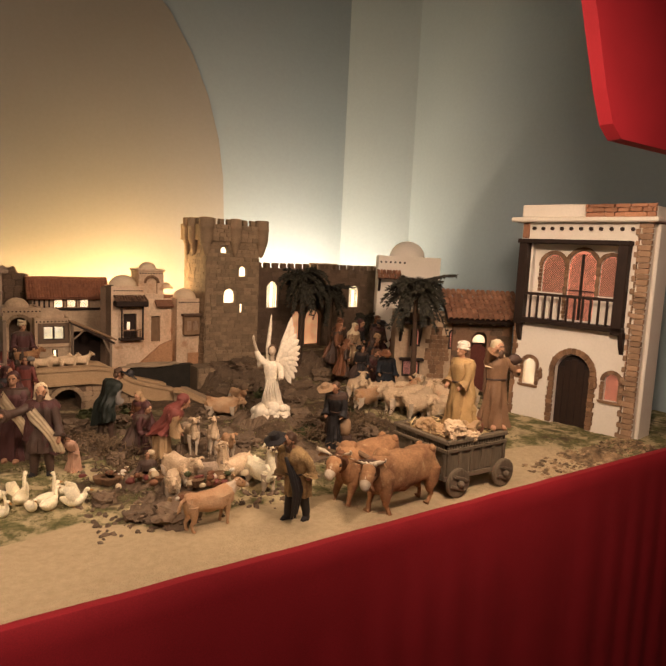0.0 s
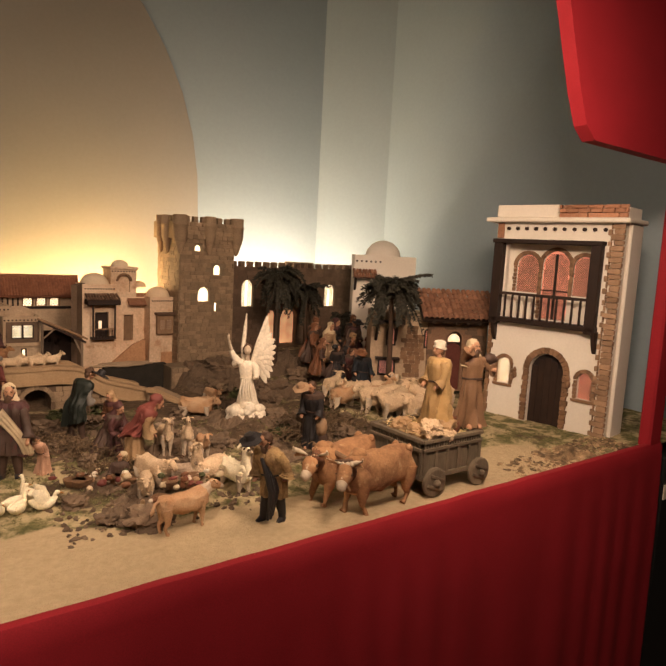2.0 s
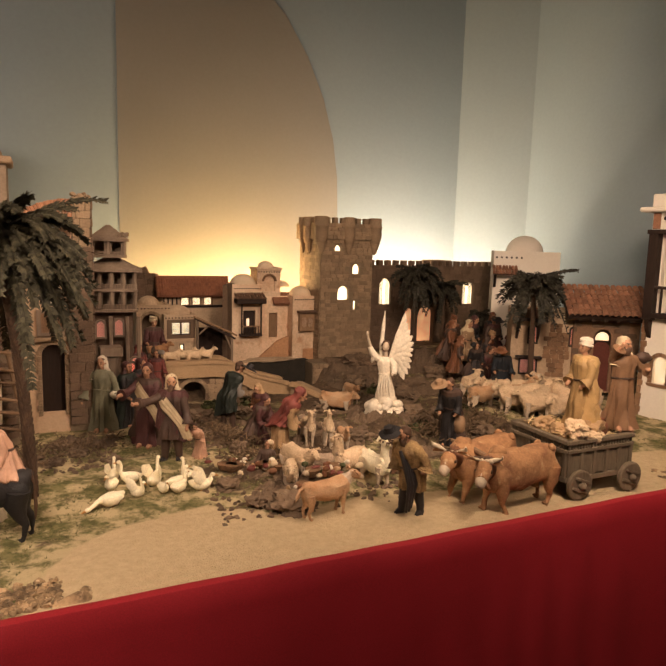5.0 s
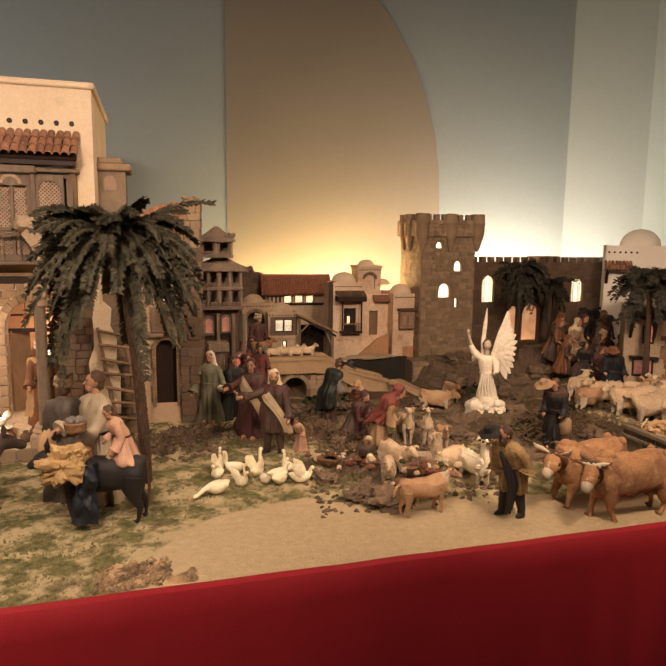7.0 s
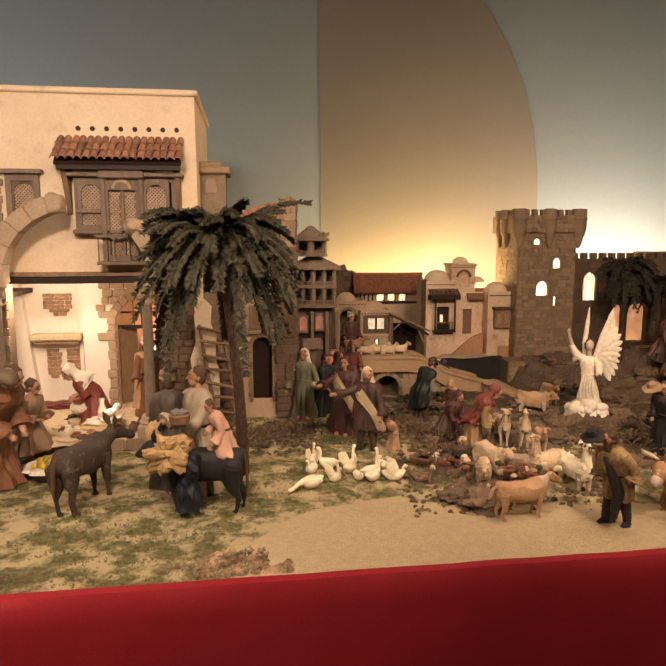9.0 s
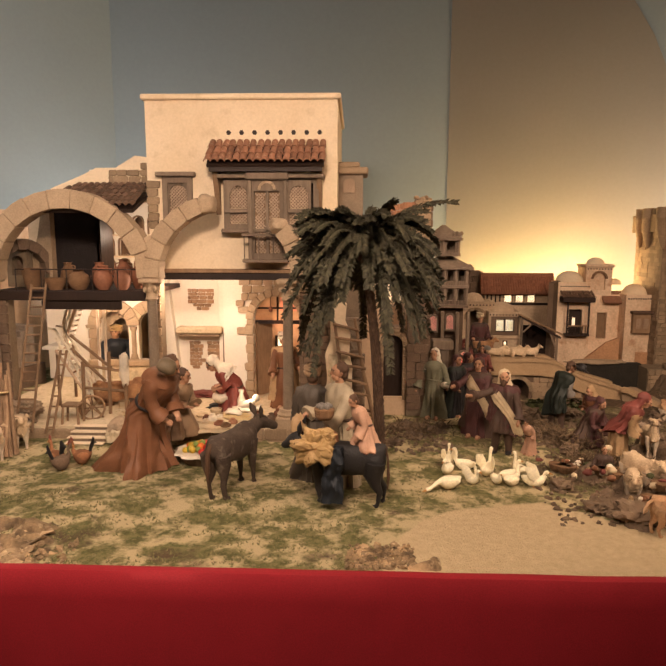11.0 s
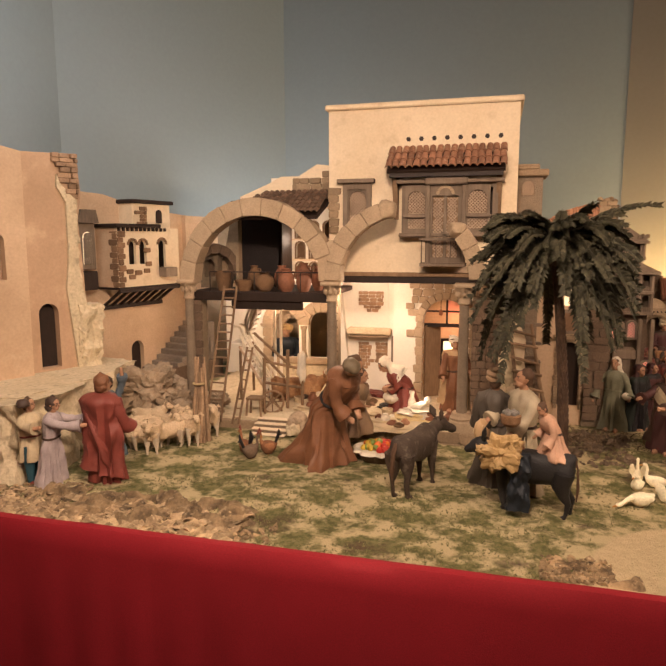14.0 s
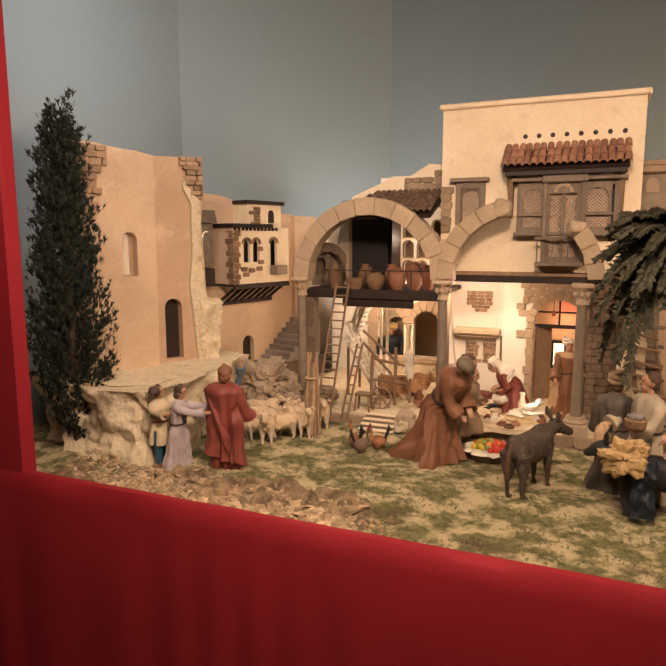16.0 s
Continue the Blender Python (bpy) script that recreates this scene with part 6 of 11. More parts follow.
    # back room seen under the loft: double arch with a stone bench
    t = thing("arcaded_back_wall", "pale stone wall with two round arches and a little column", "wall", pose(-1.16, 2.3, 0.96))
    a1, a2 = arched(0.085, 0.075, 0.192, 0.261), arched(0.231, 0.075, 0.338, 0.261)
    part("wall", plate(B(), rect(-0.12, 0, 0.44, 0.42), [a1, a2], 0.03), WHITE, t)
    voussoirs(t, 0.1385, 0.2075, 0.053, 0.098, 0, 180, 8, 0.016, kind="arch", y=-0.011)
    voussoirs(t, 0.2845, 0.2075, 0.053, 0.098, 0, 180, 8, 0.016, kind="arch", y=-0.0075)
    inner = arched(0.105, 0.0, 0.185, 0.225)
    part("inner_wall", plate(B(), rect(0.04, 0.0, 0.21, 0.3), [inner], 0.02, Matrix.Translation((0, 0.07, 0))), ARCHSTONE, t)
    voussoirs(t, 0.145, 0.185, 0.04, 0.056, 0, 180, 7, 0.01, kind="arch", y=0.062)
    part("column", lathe(lathe(B(), [(0.013, 0.09), (0.013, 0.1), (0.009, 0.104), (0.009, 0.19), (0.014, 0.2), (0.014, 0.208)], 12, Matrix.Translation((0.2115, 0.0, -0.006))), [(0.016, 0.084), (0.016, 0.09)], 12, Matrix.Translation((0.2115, 0, -0.006))), ARCHSTONE, t, smooth=True)
    part("bench", span(B(), (0.05, -0.03, 0.0), (0.4, 0.0, 0.055), bevel=0.004), PALEROCK, t)
    part("bench_top", span(B(), (0.045, -0.036, 0.055), (0.4, 0.0, 0.078), bevel=0.004), ARCHSTONE, t)
    part("niche_back", span(B(), (0.02, 0.15, 0.0), (0.4, 0.16, 0.4)), STONE, t)
    quoins(t, 0.085, 0.0, 0.21, 0.04, 0.048, 0.046, kind="arch", depth=0.012, seed=99)

    t = thing("loft", "dark wooden loft floor on beams with a tiled roof above", "loft", pose(-1.13, 1.72, 0.0))
    for k in range(7):
        part("plank", span(B(), (0.0, 0.0 + 0.045 * k, 1.332), (0.44, 0.043 + 0.045 * k, 1.346), bevel=0.001), DARKWOOD, t)
    part("front_beam", span(B(), (0.0, -0.012, 1.318), (0.44, 0.01, 1.345), bevel=0.002), DARKWOOD, t)
    part("apron", span(B(), (0.13, -0.004, 1.292), (0.36, 0.006, 1.318), bevel=0.003), DARKWOOD, t)
    part("rail", tube(B(), [(0.06, 0.0, 1.405), (0.43, 0.0, 1.405)], 0.0018, 6), DARKWOOD, t)
    for k in range(6):
        part("rail_post", tube(B(), [(0.06 + 0.073 * k, 0.0, 1.345), (0.06 + 0.073 * k, 0.0, 1.405)], 0.0016, 6), DARKWOOD, t)
    part("dark_curtain", span(B(), (0.085, 0.2, 1.346), (0.222, 0.215, 1.6)), BLACKWOOD, t, "dark brown curtain")
    part("curtain_side", span(B(), (0.215, 0.2, 1.346), (0.228, 0.3, 1.6)), DARKWOOD, t)
    part("arched_niche_wall", plate(B(), [(0.02, 1.346), (0.085, 1.346), (0.085, 1.6), (0.06, 1.58), (0.045, 1.5), (0.02, 1.42)], [arched(0.042, 1.36, 0.075, 1.46)], 0.03, Matrix.Translation((0.0, 0.17, 0))), STONE, t)
    part("niche", span(B(), (-0.02, 0.24, 1.346), (0.13, 0.25, 1.56)), CREAM, t)
    part("side_niche", plate(B(), arched(-0.03, 1.346, 0.032, 1.482), [arched(-0.016, 1.38, 0.02, 1.44)], 0.03, Matrix.Translation((0, 0.12, 0))), MORTAR, t)
    part("side_niche_back", span(B(), (-0.03, 0.152, 1.346), (0.03, 0.158, 1.47)), DARKSTONE, t)
    holes = [arched(0.16 + 0.052 * c, 1.365 + 0.072 * r, 0.19 + 0.052 * c, 1.42 + 0.072 * r) for r in range(3) for c in range(4)]
    w2 = part("lit_wall", plate(B(), rect(0.12, 1.346, 0.412, 1.72), holes, 0.01, Matrix.Translation((0, 0.4, 0))), WHITE, t, "white wall of a house farther back")
    for lp in holes:
        part("window_frame", ring_frame(grown(lp, 0.005), lp, 0.006, 0.395), BROWNWOOD, w2)
    for zz in (1.43, 1.502):
        part("string_course", span(B(), (0.12, 0.392, zz - 0.003), (0.412, 0.4, zz + 0.003)), CREAM, w2)
    part("room_back", span(B(), (0.12, 0.45, 1.346), (0.412, 0.455, 1.7)), QUOIN, w2)
    part("roof_board", plate(B(), rect(0.08, 0, 0.41, 0.165), [], 0.01, Matrix.Translation((0, -0.02, 1.57)) @ Matrix.Rotation(radians(-70), 4, "X")), DARKWOOD, t)
    skip = {(r, i) for r in range(6) for i in range(17) if i < r * 0.9 + 2 * noise.noise(Vector((r * 0.7, i * 0.9, 0)))}
    roof_tiles(t, 0.1, 0.41, -0.02, 0.13, 1.58, 1.645, 17, 6, OLDTILE, skip=skip)
    part("gable_wall", plate(B(), [(0.1, 1.6), (0.44, 1.6), (0.44, 1.735), (0.4, 1.73), (0.36, 1.735), (0.3, 1.7), (0.24, 1.7), (0.2, 1.68), (0.1, 1.64)], [], 0.03, Matrix.Translation((0, 0.16, 0))), CREAM, t, "broken cream gable wall")
    courses(t, 0.16, 0.1, 0.02, 0.036, "stone", m=Matrix.Translation((0.28, 0.158, 1.615)), depth=0.006, seed=101, keep=lambda x, z: z < 0.07 + 0.2 * x)
    part("dark_pier", span(B(), (-0.015, 0.0, 0.97), (0.03, 0.04, 1.33), bevel=0.003), MORTAR, t)
    quoins(t, 0.03, 0.97, 1.33, 0.028, 0.045, 0.04, kind="dark", depth=0.01, seed=103)


stable()


def arcade():
    """Broken arcade of round arches on fluted columns in front of the stable."""
    t = thing("ruined_arcade", "ruined pale stone arcade on fluted columns", "arcade", pose(0, 1.68, 0))
    dep = 0.055

    def column(x, base, y=0.02):
        bm = B()
        n = 28
        prof = [(0.0165, base + 0.03), (0.0155, base + 0.04), (0.0145, 1.15), (0.0135, 1.325)]
        lathe(bm, prof, n, Matrix.Translation((x, y, 0)), fold=lambda a, z: 1 - 0.07 * (0.5 + 0.5 * math.cos(a * 10)))
        c = part("column", bm, COLUMN, t, "grey fluted stone column", smooth=True)
        bm = B()
        span(bm, (x - 0.034, y - 0.034, base - 0.03), (x + 0.034, y + 0.034, base + 0.012), bevel=0.004)
        lathe(bm, [(0.031, base + 0.012), (0.033, base + 0.018), (0.028, base + 0.024), (0.026, base + 0.032)], 20, Matrix.Translation((x, y, 0)))
        part("base", bm, ARCHSTONE, c)
        bm = B()
        lathe(bm, [(0.015, 1.322), (0.018, 1.326), (0.015, 1.331), (0.016, 1.345), (0.021, 1.362), (0.025, 1.37)], 16, Matrix.Translation((x, y, 0)), fold=lambda a, z: 1 + (0.12 if z > 1.335 else 0) * math.cos(a * 4))
        span(bm, (x - 0.028, y - 0.028, 1.37), (x + 0.028, y + 0.028, 1.382), bevel=0.002)
        for k in range(8):
            a = math.pi * 2 * k / 8
            ell(bm, (x + 0.02 * math.cos(a), y + 0.02 * math.sin(a), 1.352), (0.0055, 0.0055, 0.009), seg=8, rings=5)
        part("capital", bm, ARCHSTONE, c, "leafy carved capital", smooth=True)

    column(-1.132, 0.96)
    column(-0.676, 0.985)
    column(-0.297, 0.985)
    # large arch, 1.158..-0.64 wide outside
    cx, cz, r1, r0 = -0.907, 1.376, 0.247, 0.196
    voussoirs(t, cx, cz, r0, r1, 20, 180, 10, dep, y=0.0)
    part("springer", plate(B(), [(-0.712, 1.383), (-0.645, 1.383), (-0.648, 1.42), (-0.658, 1.455), (-0.662, 1.5), (-0.676, 1.5), (-0.69, 1.492), (-0.716, 1.45)], [], dep - 0.014, Matrix.Translation((0, 0.007, 0))), ARCHSTONE, t)
    # broken second arch
    cx2, cz2 = -0.468, 1.385
    voussoirs(t, cx2, cz2, 0.182, 0.228, 108, 180, 5, dep, y=0.002)
    bm = B()
    rough_block(bm, (cx2 + 0.205 * math.cos(radians(104)), 0.027, cz2 + 0.205 * math.sin(radians(104))), (0.026, 0.03, 0.026), sub=3, rough=0.12)
    part("broken_end", bm, ARCHSTONE, t, smooth=True)
    voussoirs(t, cx2, cz2, 0.182, 0.226, 2, 40, 3, dep, y=0.002)
    bm = B()
    rough_block(bm, (cx2 + 0.204 * math.cos(radians(44)), 0.027, cz2 + 0.204 * math.sin(radians(44))), (0.024, 0.028, 0.022), sub=3, rough=0.2)
    part("broken_end", bm, ARCHSTONE, t, smooth=True)
    # inner side arch of the left bay, turned inwards
    voussoirs(t, 0.1, 1.385, 0.075, 0.105, 0, 180, 7, 0.03, m=Matrix.Translation((-1.14, 0.05, 0)) @ Matrix.Rotation(radians(62), 4, "Z"), kind="dark")


arcade()


# ---- ruined peach wall at the left end, on its rock ----
def ruined_wall():
    P, Q = Vector((-1.6, 1.25)), Vector((-1.42, 1.58))
    ang = math.degrees(math.atan2(Q.y - P.y, Q.x - P.x))
    t = thing("ruined_house", "tall ruined peach plastered wall with an arched door and window", "house", pose(P.x, P.y, 1.12, 0, 0, ang))
    Z = lambda v: v - 1.12
    win = arched(0.108, Z(1.395), 0.152, Z(1.522))
    door = arched(0.24, Z(1.13), 0.297, Z(1.32))
    top = [(0.385, Z(1.2)), (0.38, Z(1.4)), (0.372, Z(1.56)), (0.385, Z(1.64)), (0.375, Z(1.752)), (0.3, Z(1.748)), (0.22, Z(1.745)), (0.12, Z(1.752)), (0.06, Z(1.748)), (-0.04, Z(1.76)), (-0.04, -0.02)]
    bm = B()
    plate(bm, [(-0.04, -0.02), (0.4, -0.02)] + top[:-1], [win, door], 0.06)
    # redder plaster, also darkened to stand in for a face turned from light
    part("wall", bm, SHADED_CLAY, t)
    # the first bay stands proud of the second, in the undarkened lighter plaster
    part("front_bay", plate(B(), [(-0.04, -0.02), (0.206, -0.02), (0.212, Z(1.742)), (0.16, Z(1.752)), (0.1, Z(1.756)), (0.04, Z(1.766)), (-0.04, Z(1.768))], [win], 0.03, Matrix.Translation((0, -0.0245, 0))), PEACH, t)
    part("pale_band", plate(B(), [(0.345, -0.015), (0.402, -0.015), (0.385, Z(1.29)), (0.362, Z(1.4)), (0.364, Z(1.62)), (0.352, Z(1.63)), (0.32, Z(1.665)), (0.312, Z(1.69)), (0.31, Z(1.655)), (0.335, Z(1.61)), (0.333, Z(1.45)), (0.322, Z(1.36))], [], 0.012, Matrix.Translation((0, -0.012, 0))), PALEROCK, t, "pale bare plaster along the broken edge")
    d = part("door", plate(B(), door, [], 0.006, Matrix.Translation((0, 0.03, 0))), DARKWOOD, t, "dark arched door")
    pane(t, win, 0.045, PAPER_CREAM, "window_pane", "dim lit pane")
    bars(t, win, 0.004, 0.009, 0.0022, LATTICE)
    courses(t, 0.115, 0.195, 0.0185, 0.034, "brown", m=Matrix.Translation((-0.04, -0.025, Z(1.57))), depth=0.014, seed=111, name="brick", keep=lambda x, z: x < 0.075 + 0.25 * z + 0.012 * noise.noise(Vector((1, z * 90, 4))))
    courses(t, 0.075, 0.13, 0.0145, 0.032, "brown", m=Matrix.Translation((0.3, -0.002, Z(1.622))), depth=0.014, seed=112, name="brick", keep=lambda x, z: x > 0.052 - 0.4 * z)
    # crumbled end where the plaster broke away
    part("broken_edge", crag(B(), (0.345, -0.022, -0.03), (0.425, 0.07, 0.19), 30, 0.018, 26.0, None, 3.0), PALEROCK, t, "broken pale rubble edge", smooth=True)
    part("broken_edge", crag(B(), (0.345, -0.01, 0.15), (0.372, 0.055, 0.5), 30, 0.012, 30.0, None, 6.0), PALEROCK, t, "broken pale rubble edge", smooth=True)
    bm = crag(B(), (-1.62, 1.1, 0.9), (-1.265, 1.42, 1.122), 34, 0.04, 7.0, 1.118, 5.0)
    solid("rock_terrace", bm, PALEROCK, "pale rough rock face below the ruined house", "rock", smooth=True)
    bm = crag(B(), (-1.76, 1.14, 0.9), (-1.29, 1.72, 1.128), 34, 0.045, 6.0, 1.12, 2.0)
    solid("rock_terrace", bm, PALEROCK, "pale rough rock terrace under the ruined house", "rock", smooth=True)
    for k, (x, y, z, s) in enumerate(((-1.46, 1.11, 0.94, 0.035), (-1.26, 1.66, 1.04, 0.085), (-1.2, 1.72, 1.0, 0.07), (-1.17, 1.64, 0.97, 0.05), (-1.11, 1.68, 0.97, 0.045), (-1.06, 1.7, 1.0, 0.04))):
        bm = B()
        rough_block(bm, (0, 0, 0), (s, s * 0.8, s * 0.75), sub=5, rough=0.34, fr=1.7, seed=k * 2.0)
        solid("boulder", bm, PALEROCK if k < 1 else GREYROCK, "rough boulder at the foot of the terrace", "rock", group="boulders", m=pose(x, y, z), smooth=True)


ruined_wall()


def left_house():
    """House with an overhanging oriel, behind the ruined wall, and the stairs beside it."""
    P, Q = Vector((-1.62, 1.86)), Vector((-1.5, 2.3))
    ang = math.degrees(math.atan2(Q.y - P.y, Q.x - P.x))
    t = thing("oriel_house", "peach plastered model house with an overhanging stone-edged oriel", "house", pose(P.x, P.y, 0.95, 0, 0, ang))
    Z = lambda v: v - 0.95
    door = arched(0.2, Z(0.98), 0.262, Z(1.115))
    part("wall", plate(B(), [(-0.25, -0.02), (0.56, -0.02), (0.56, Z(1.6)), (0.3, Z(1.62)), (0.1, Z(1.665)), (-0.25, Z(1.68))], [door], 0.05), PEACH, t)
    part("door", plate(B(), door, [], 0.005, Matrix.Translation((0, 0.02, 0))), DARKWOOD, t, "dark low arched door")
    # oriel box, standing out from the wall
    w0, w1, out, zb, zt = 0.06, 0.36, 0.11, Z(1.335), Z(1.545)
    om = Matrix.Translation((w0, -out, 0))
    wins = [arched(0.05, zb + 0.08, 0.083, zb + 0.165, 8), arched(0.1, zb + 0.08, 0.133, zb + 0.165, 8), arched(0.194, zb + 0.065, 0.23, zb + 0.168, 8)]
    o = part("oriel", plate(B(), rect(0, zb, w1 - w0, zt), wins, 0.012, om), CREAM, t, "overhanging oriel with arched windows")
    part("oriel_side", span(B(), (w0, -out + 0.012, zb), (w0 + 0.012, 0, zt)), PEACH, o)
    part("oriel_side", span(B(), (w1 - 0.012, -out + 0.012, zb), (w1, 0, zt)), CREAM, o)
    part("oriel_floor", span(B(), (w0, -out, zb - 0.008), (w1, 0, zb)), DARKWOOD, o)
    part("oriel_back", span(B(), (w0 + 0.012, -out + 0.05, zb), (w1 - 0.012, -out + 0.055, zt)), DARKWOOD, o)
    part("oriel_cornice", span(B(), (w0 - 0.012, -out - 0.014, zt), (w1 - 0.1, 0.0, zt + 0.014), bevel=0.003), DARKWOOD, o)
    for k in range(12):
        part("beam_end", span(B(), (w0 + 0.002 + 0.02 * k, -out - 0.008, zt - 0.012), (w0 + 0.01 + 0.02 * k, -out + 0.004, zt)), DARKWOOD, o)
    quoins(o, w0, zb, zt - 0.012, 0.02, 0.034, 0.022, Matrix.Translation((0, -out, 0)), kind="quoin", depth=0.006, to_left=False, seed=121)
    quoins(o, 0.0, zb, zt - 0.012, 0.02, 0.04, 0.026, Matrix.Translation((w0, -out, 0)) @ Matrix.Rotation(radians(-90), 4, "Z"), kind="quoin", depth=0.006, seed=122)
    for lp in wins:
        cx = sum(p[0] for p in lp[:2]) / 2
        top = max(p[1] for p in lp)
        r = (lp[1][0] - lp[0][0]) / 2
        voussoirs(o, cx, top - r, r, r + 0.009, 0, 180, 7, 0.006, m=om, kind="quoin", y=-0.004)
    for k, (x, z) in enumerate(((0.05, zb + 0.055), (0.09, zb + 0.05), (0.14, zb + 0.08), (0.06, zb + 0.035), (0.135, zb + 0.13), (0.13, zb + 0.055))):
        piece("stone", STONES["quoin"][k % 3], o, om @ Matrix.Translation((x, -0.002, z)) @ Matrix.Diagonal((0.03, 0.006, 0.016, 1)))
    part("side_balcony", span(B(), (w0 + 0.19, -out - 0.04, zb + 0.03), (w0 + 0.25, -out, zb + 0.065), bevel=0.002), GREYWOOD, o, "small wooden box balcony")
    # upper turret on the oriel
    part("turret", span(B(), (w0 + 0.11, -0.07, zt), (w0 + 0.3, 0.03, zt + 0.09)), CREAM, t)
    tw = arched(w0 + 0.225, zt + 0.02, w0 + 0.255, zt + 0.07)
    part("turret_window", plate(B(), tw, [], 0.003, Matrix.Translation((0, -0.074, 0))), DARKWOOD, t)
    courses(t, 0.06, 0.07, 0.014, 0.022, "quoin", m=Matrix.Translation((w0 + 0.12, -0.07, zt + 0.01)), depth=0.005, keep=lambda x, z: noise.noise(Vector((x * 50, z * 50, 7))) > -0.15, seed=125)
    part("turret_cornice", span(B(), (w0 + 0.1, -0.085, zt + 0.09), (w0 + 0.31, 0.03, zt + 0.104), bevel=0.003), DARKWOOD, t)
    # raking struts under the oriel
    for k in range(8):
        x = w0 + 0.012 + k * 0.038
        part("strut", tube(B(), [(x, -out + 0.004, zb - 0.01), (x - 0.0, -0.004, zb - 0.075)], 0.006, 6), DARKWOOD, t)
    part("strut_beam", span(B(), (w0, -0.014, zb - 0.085), (w1, 0.0, zb - 0.07)), DARKWOOD, t)
    part("front_beam", span(B(), (w0, -out - 0.004, zb - 0.02), (w1, -out + 0.01, zb - 0.006), bevel=0.002), DARKWOOD, t)
    # hanging bay near the ruined wall
    b = part("hanging_bay", span(B(), (-0.052, -0.05, Z(1.4)), (0.018, 0.0, Z(1.56)), bevel=0.003), GREYWOOD, t, "grey wooden hanging bay window")
    part("bay_roof", plate(B(), [(-0.062, 0), (0.028, 0), (0.018, 0.045), (-0.042, 0.045)], [], 0.06, Matrix.Translation((0, -0.06, Z(1.56)))), GREYWOOD, b)
    part("bay_box", span(B(), (-0.047, -0.055, Z(1.33)), (0.018, 0.0, Z(1.395)), bevel=0.003), DARKWOOD, b)
    lp = arched(-0.037, Z(1.42), 0.003, Z(1.53))
    pane(b, lp, -0.052, PAPER_CREAM, "pane", "lit pane")
    bars(b, lp, -0.0545, 0.0085, 0.0036, GREYWOOD)
    # stairs along the wall
    for k in range(8):
        part("step", span(B(), (0.3 + 0.026 * k, -0.14, 0.04), (0.34 + 0.026 * k, 0.0, 0.075 + 0.02 * k), bevel=0.002), STEP, t)
    part("stair_foot", span(B(), (0.24, -0.15, -0.02), (0.56, -0.01, 0.06)), DARKSTONE, t)
    part("far_wall", plate(B(), [(0.5, 0.0), (0.75, 0.0), (0.75, Z(1.58)), (0.62, Z(1.6)), (0.5, Z(1.6))], [], 0.04, Matrix.Translation((0, -0.02, 0))), PEACH, t)


STEP = material("grey_step_stone", (0.3, 0.24, 0.185), (0.2, 0.16, 0.125), blotch=20, bump=0.4)
left_house()

# ---- plants, rocks and ground cover ----
def frond(bm, base, yaw, rise, length, droop, pairs, leaf, width, rnd, mi=0):
    """An arching stem with leaflets on both sides."""
    d = Vector((math.cos(yaw), math.sin(yaw), 0))
    side = Vector((-d.y, d.x, 0))
    pts = []
    for k in range(9):
        s = k / 8
        pts.append(Vector(base) + d * (length * s * (1 - 0.25 * droop * s)) + Vector((0, 0, length * (rise * s - droop * s * s))))
    tube(bm, pts, [0.0035 * (1 - 0.8 * k / 8) for k in range(9)], 4, mi)
    for k in range(pairs):
        s = 0.12 + 0.88 * (k + rnd.random() * 0.5) / pairs
        i = min(7, int(s * 8))
        f = s * 8 - i
        p = pts[i].lerp(pts[i + 1], f)
        t = (pts[i + 1] - pts[i]).normalized()
        ln = leaf * (1.05 - 0.75 * abs(s - 0.45)) * rnd.uniform(0.75, 1.15)
        for sg in (1, -1, 0):
            out = (side * sg + t * (0.5 if sg else 0.8) + Vector((0, 0, 0 if sg else 0.75)) + side * (0 if sg else rnd.uniform(-0.5, 0.5)) + Vector((0, 0, rnd.uniform(-0.4, 0.25)))).normalized()
            w = t * width
            a = p
            b = p + out * ln * 0.55 + Vector((0, 0, 0.08 * ln))
            c = p + out * ln - Vector((0, 0, 0.15 * ln))
            v = [bm.verts.new(q) for q in (a - w * 0.4, a + w * 0.4, b + w * 0.6, b - w * 0.6, c)]
            bm.faces.new((v[0], v[1], v[2], v[3])).material_index = mi
            bm.faces.new((v[3], v[2], v[4])).material_index = mi


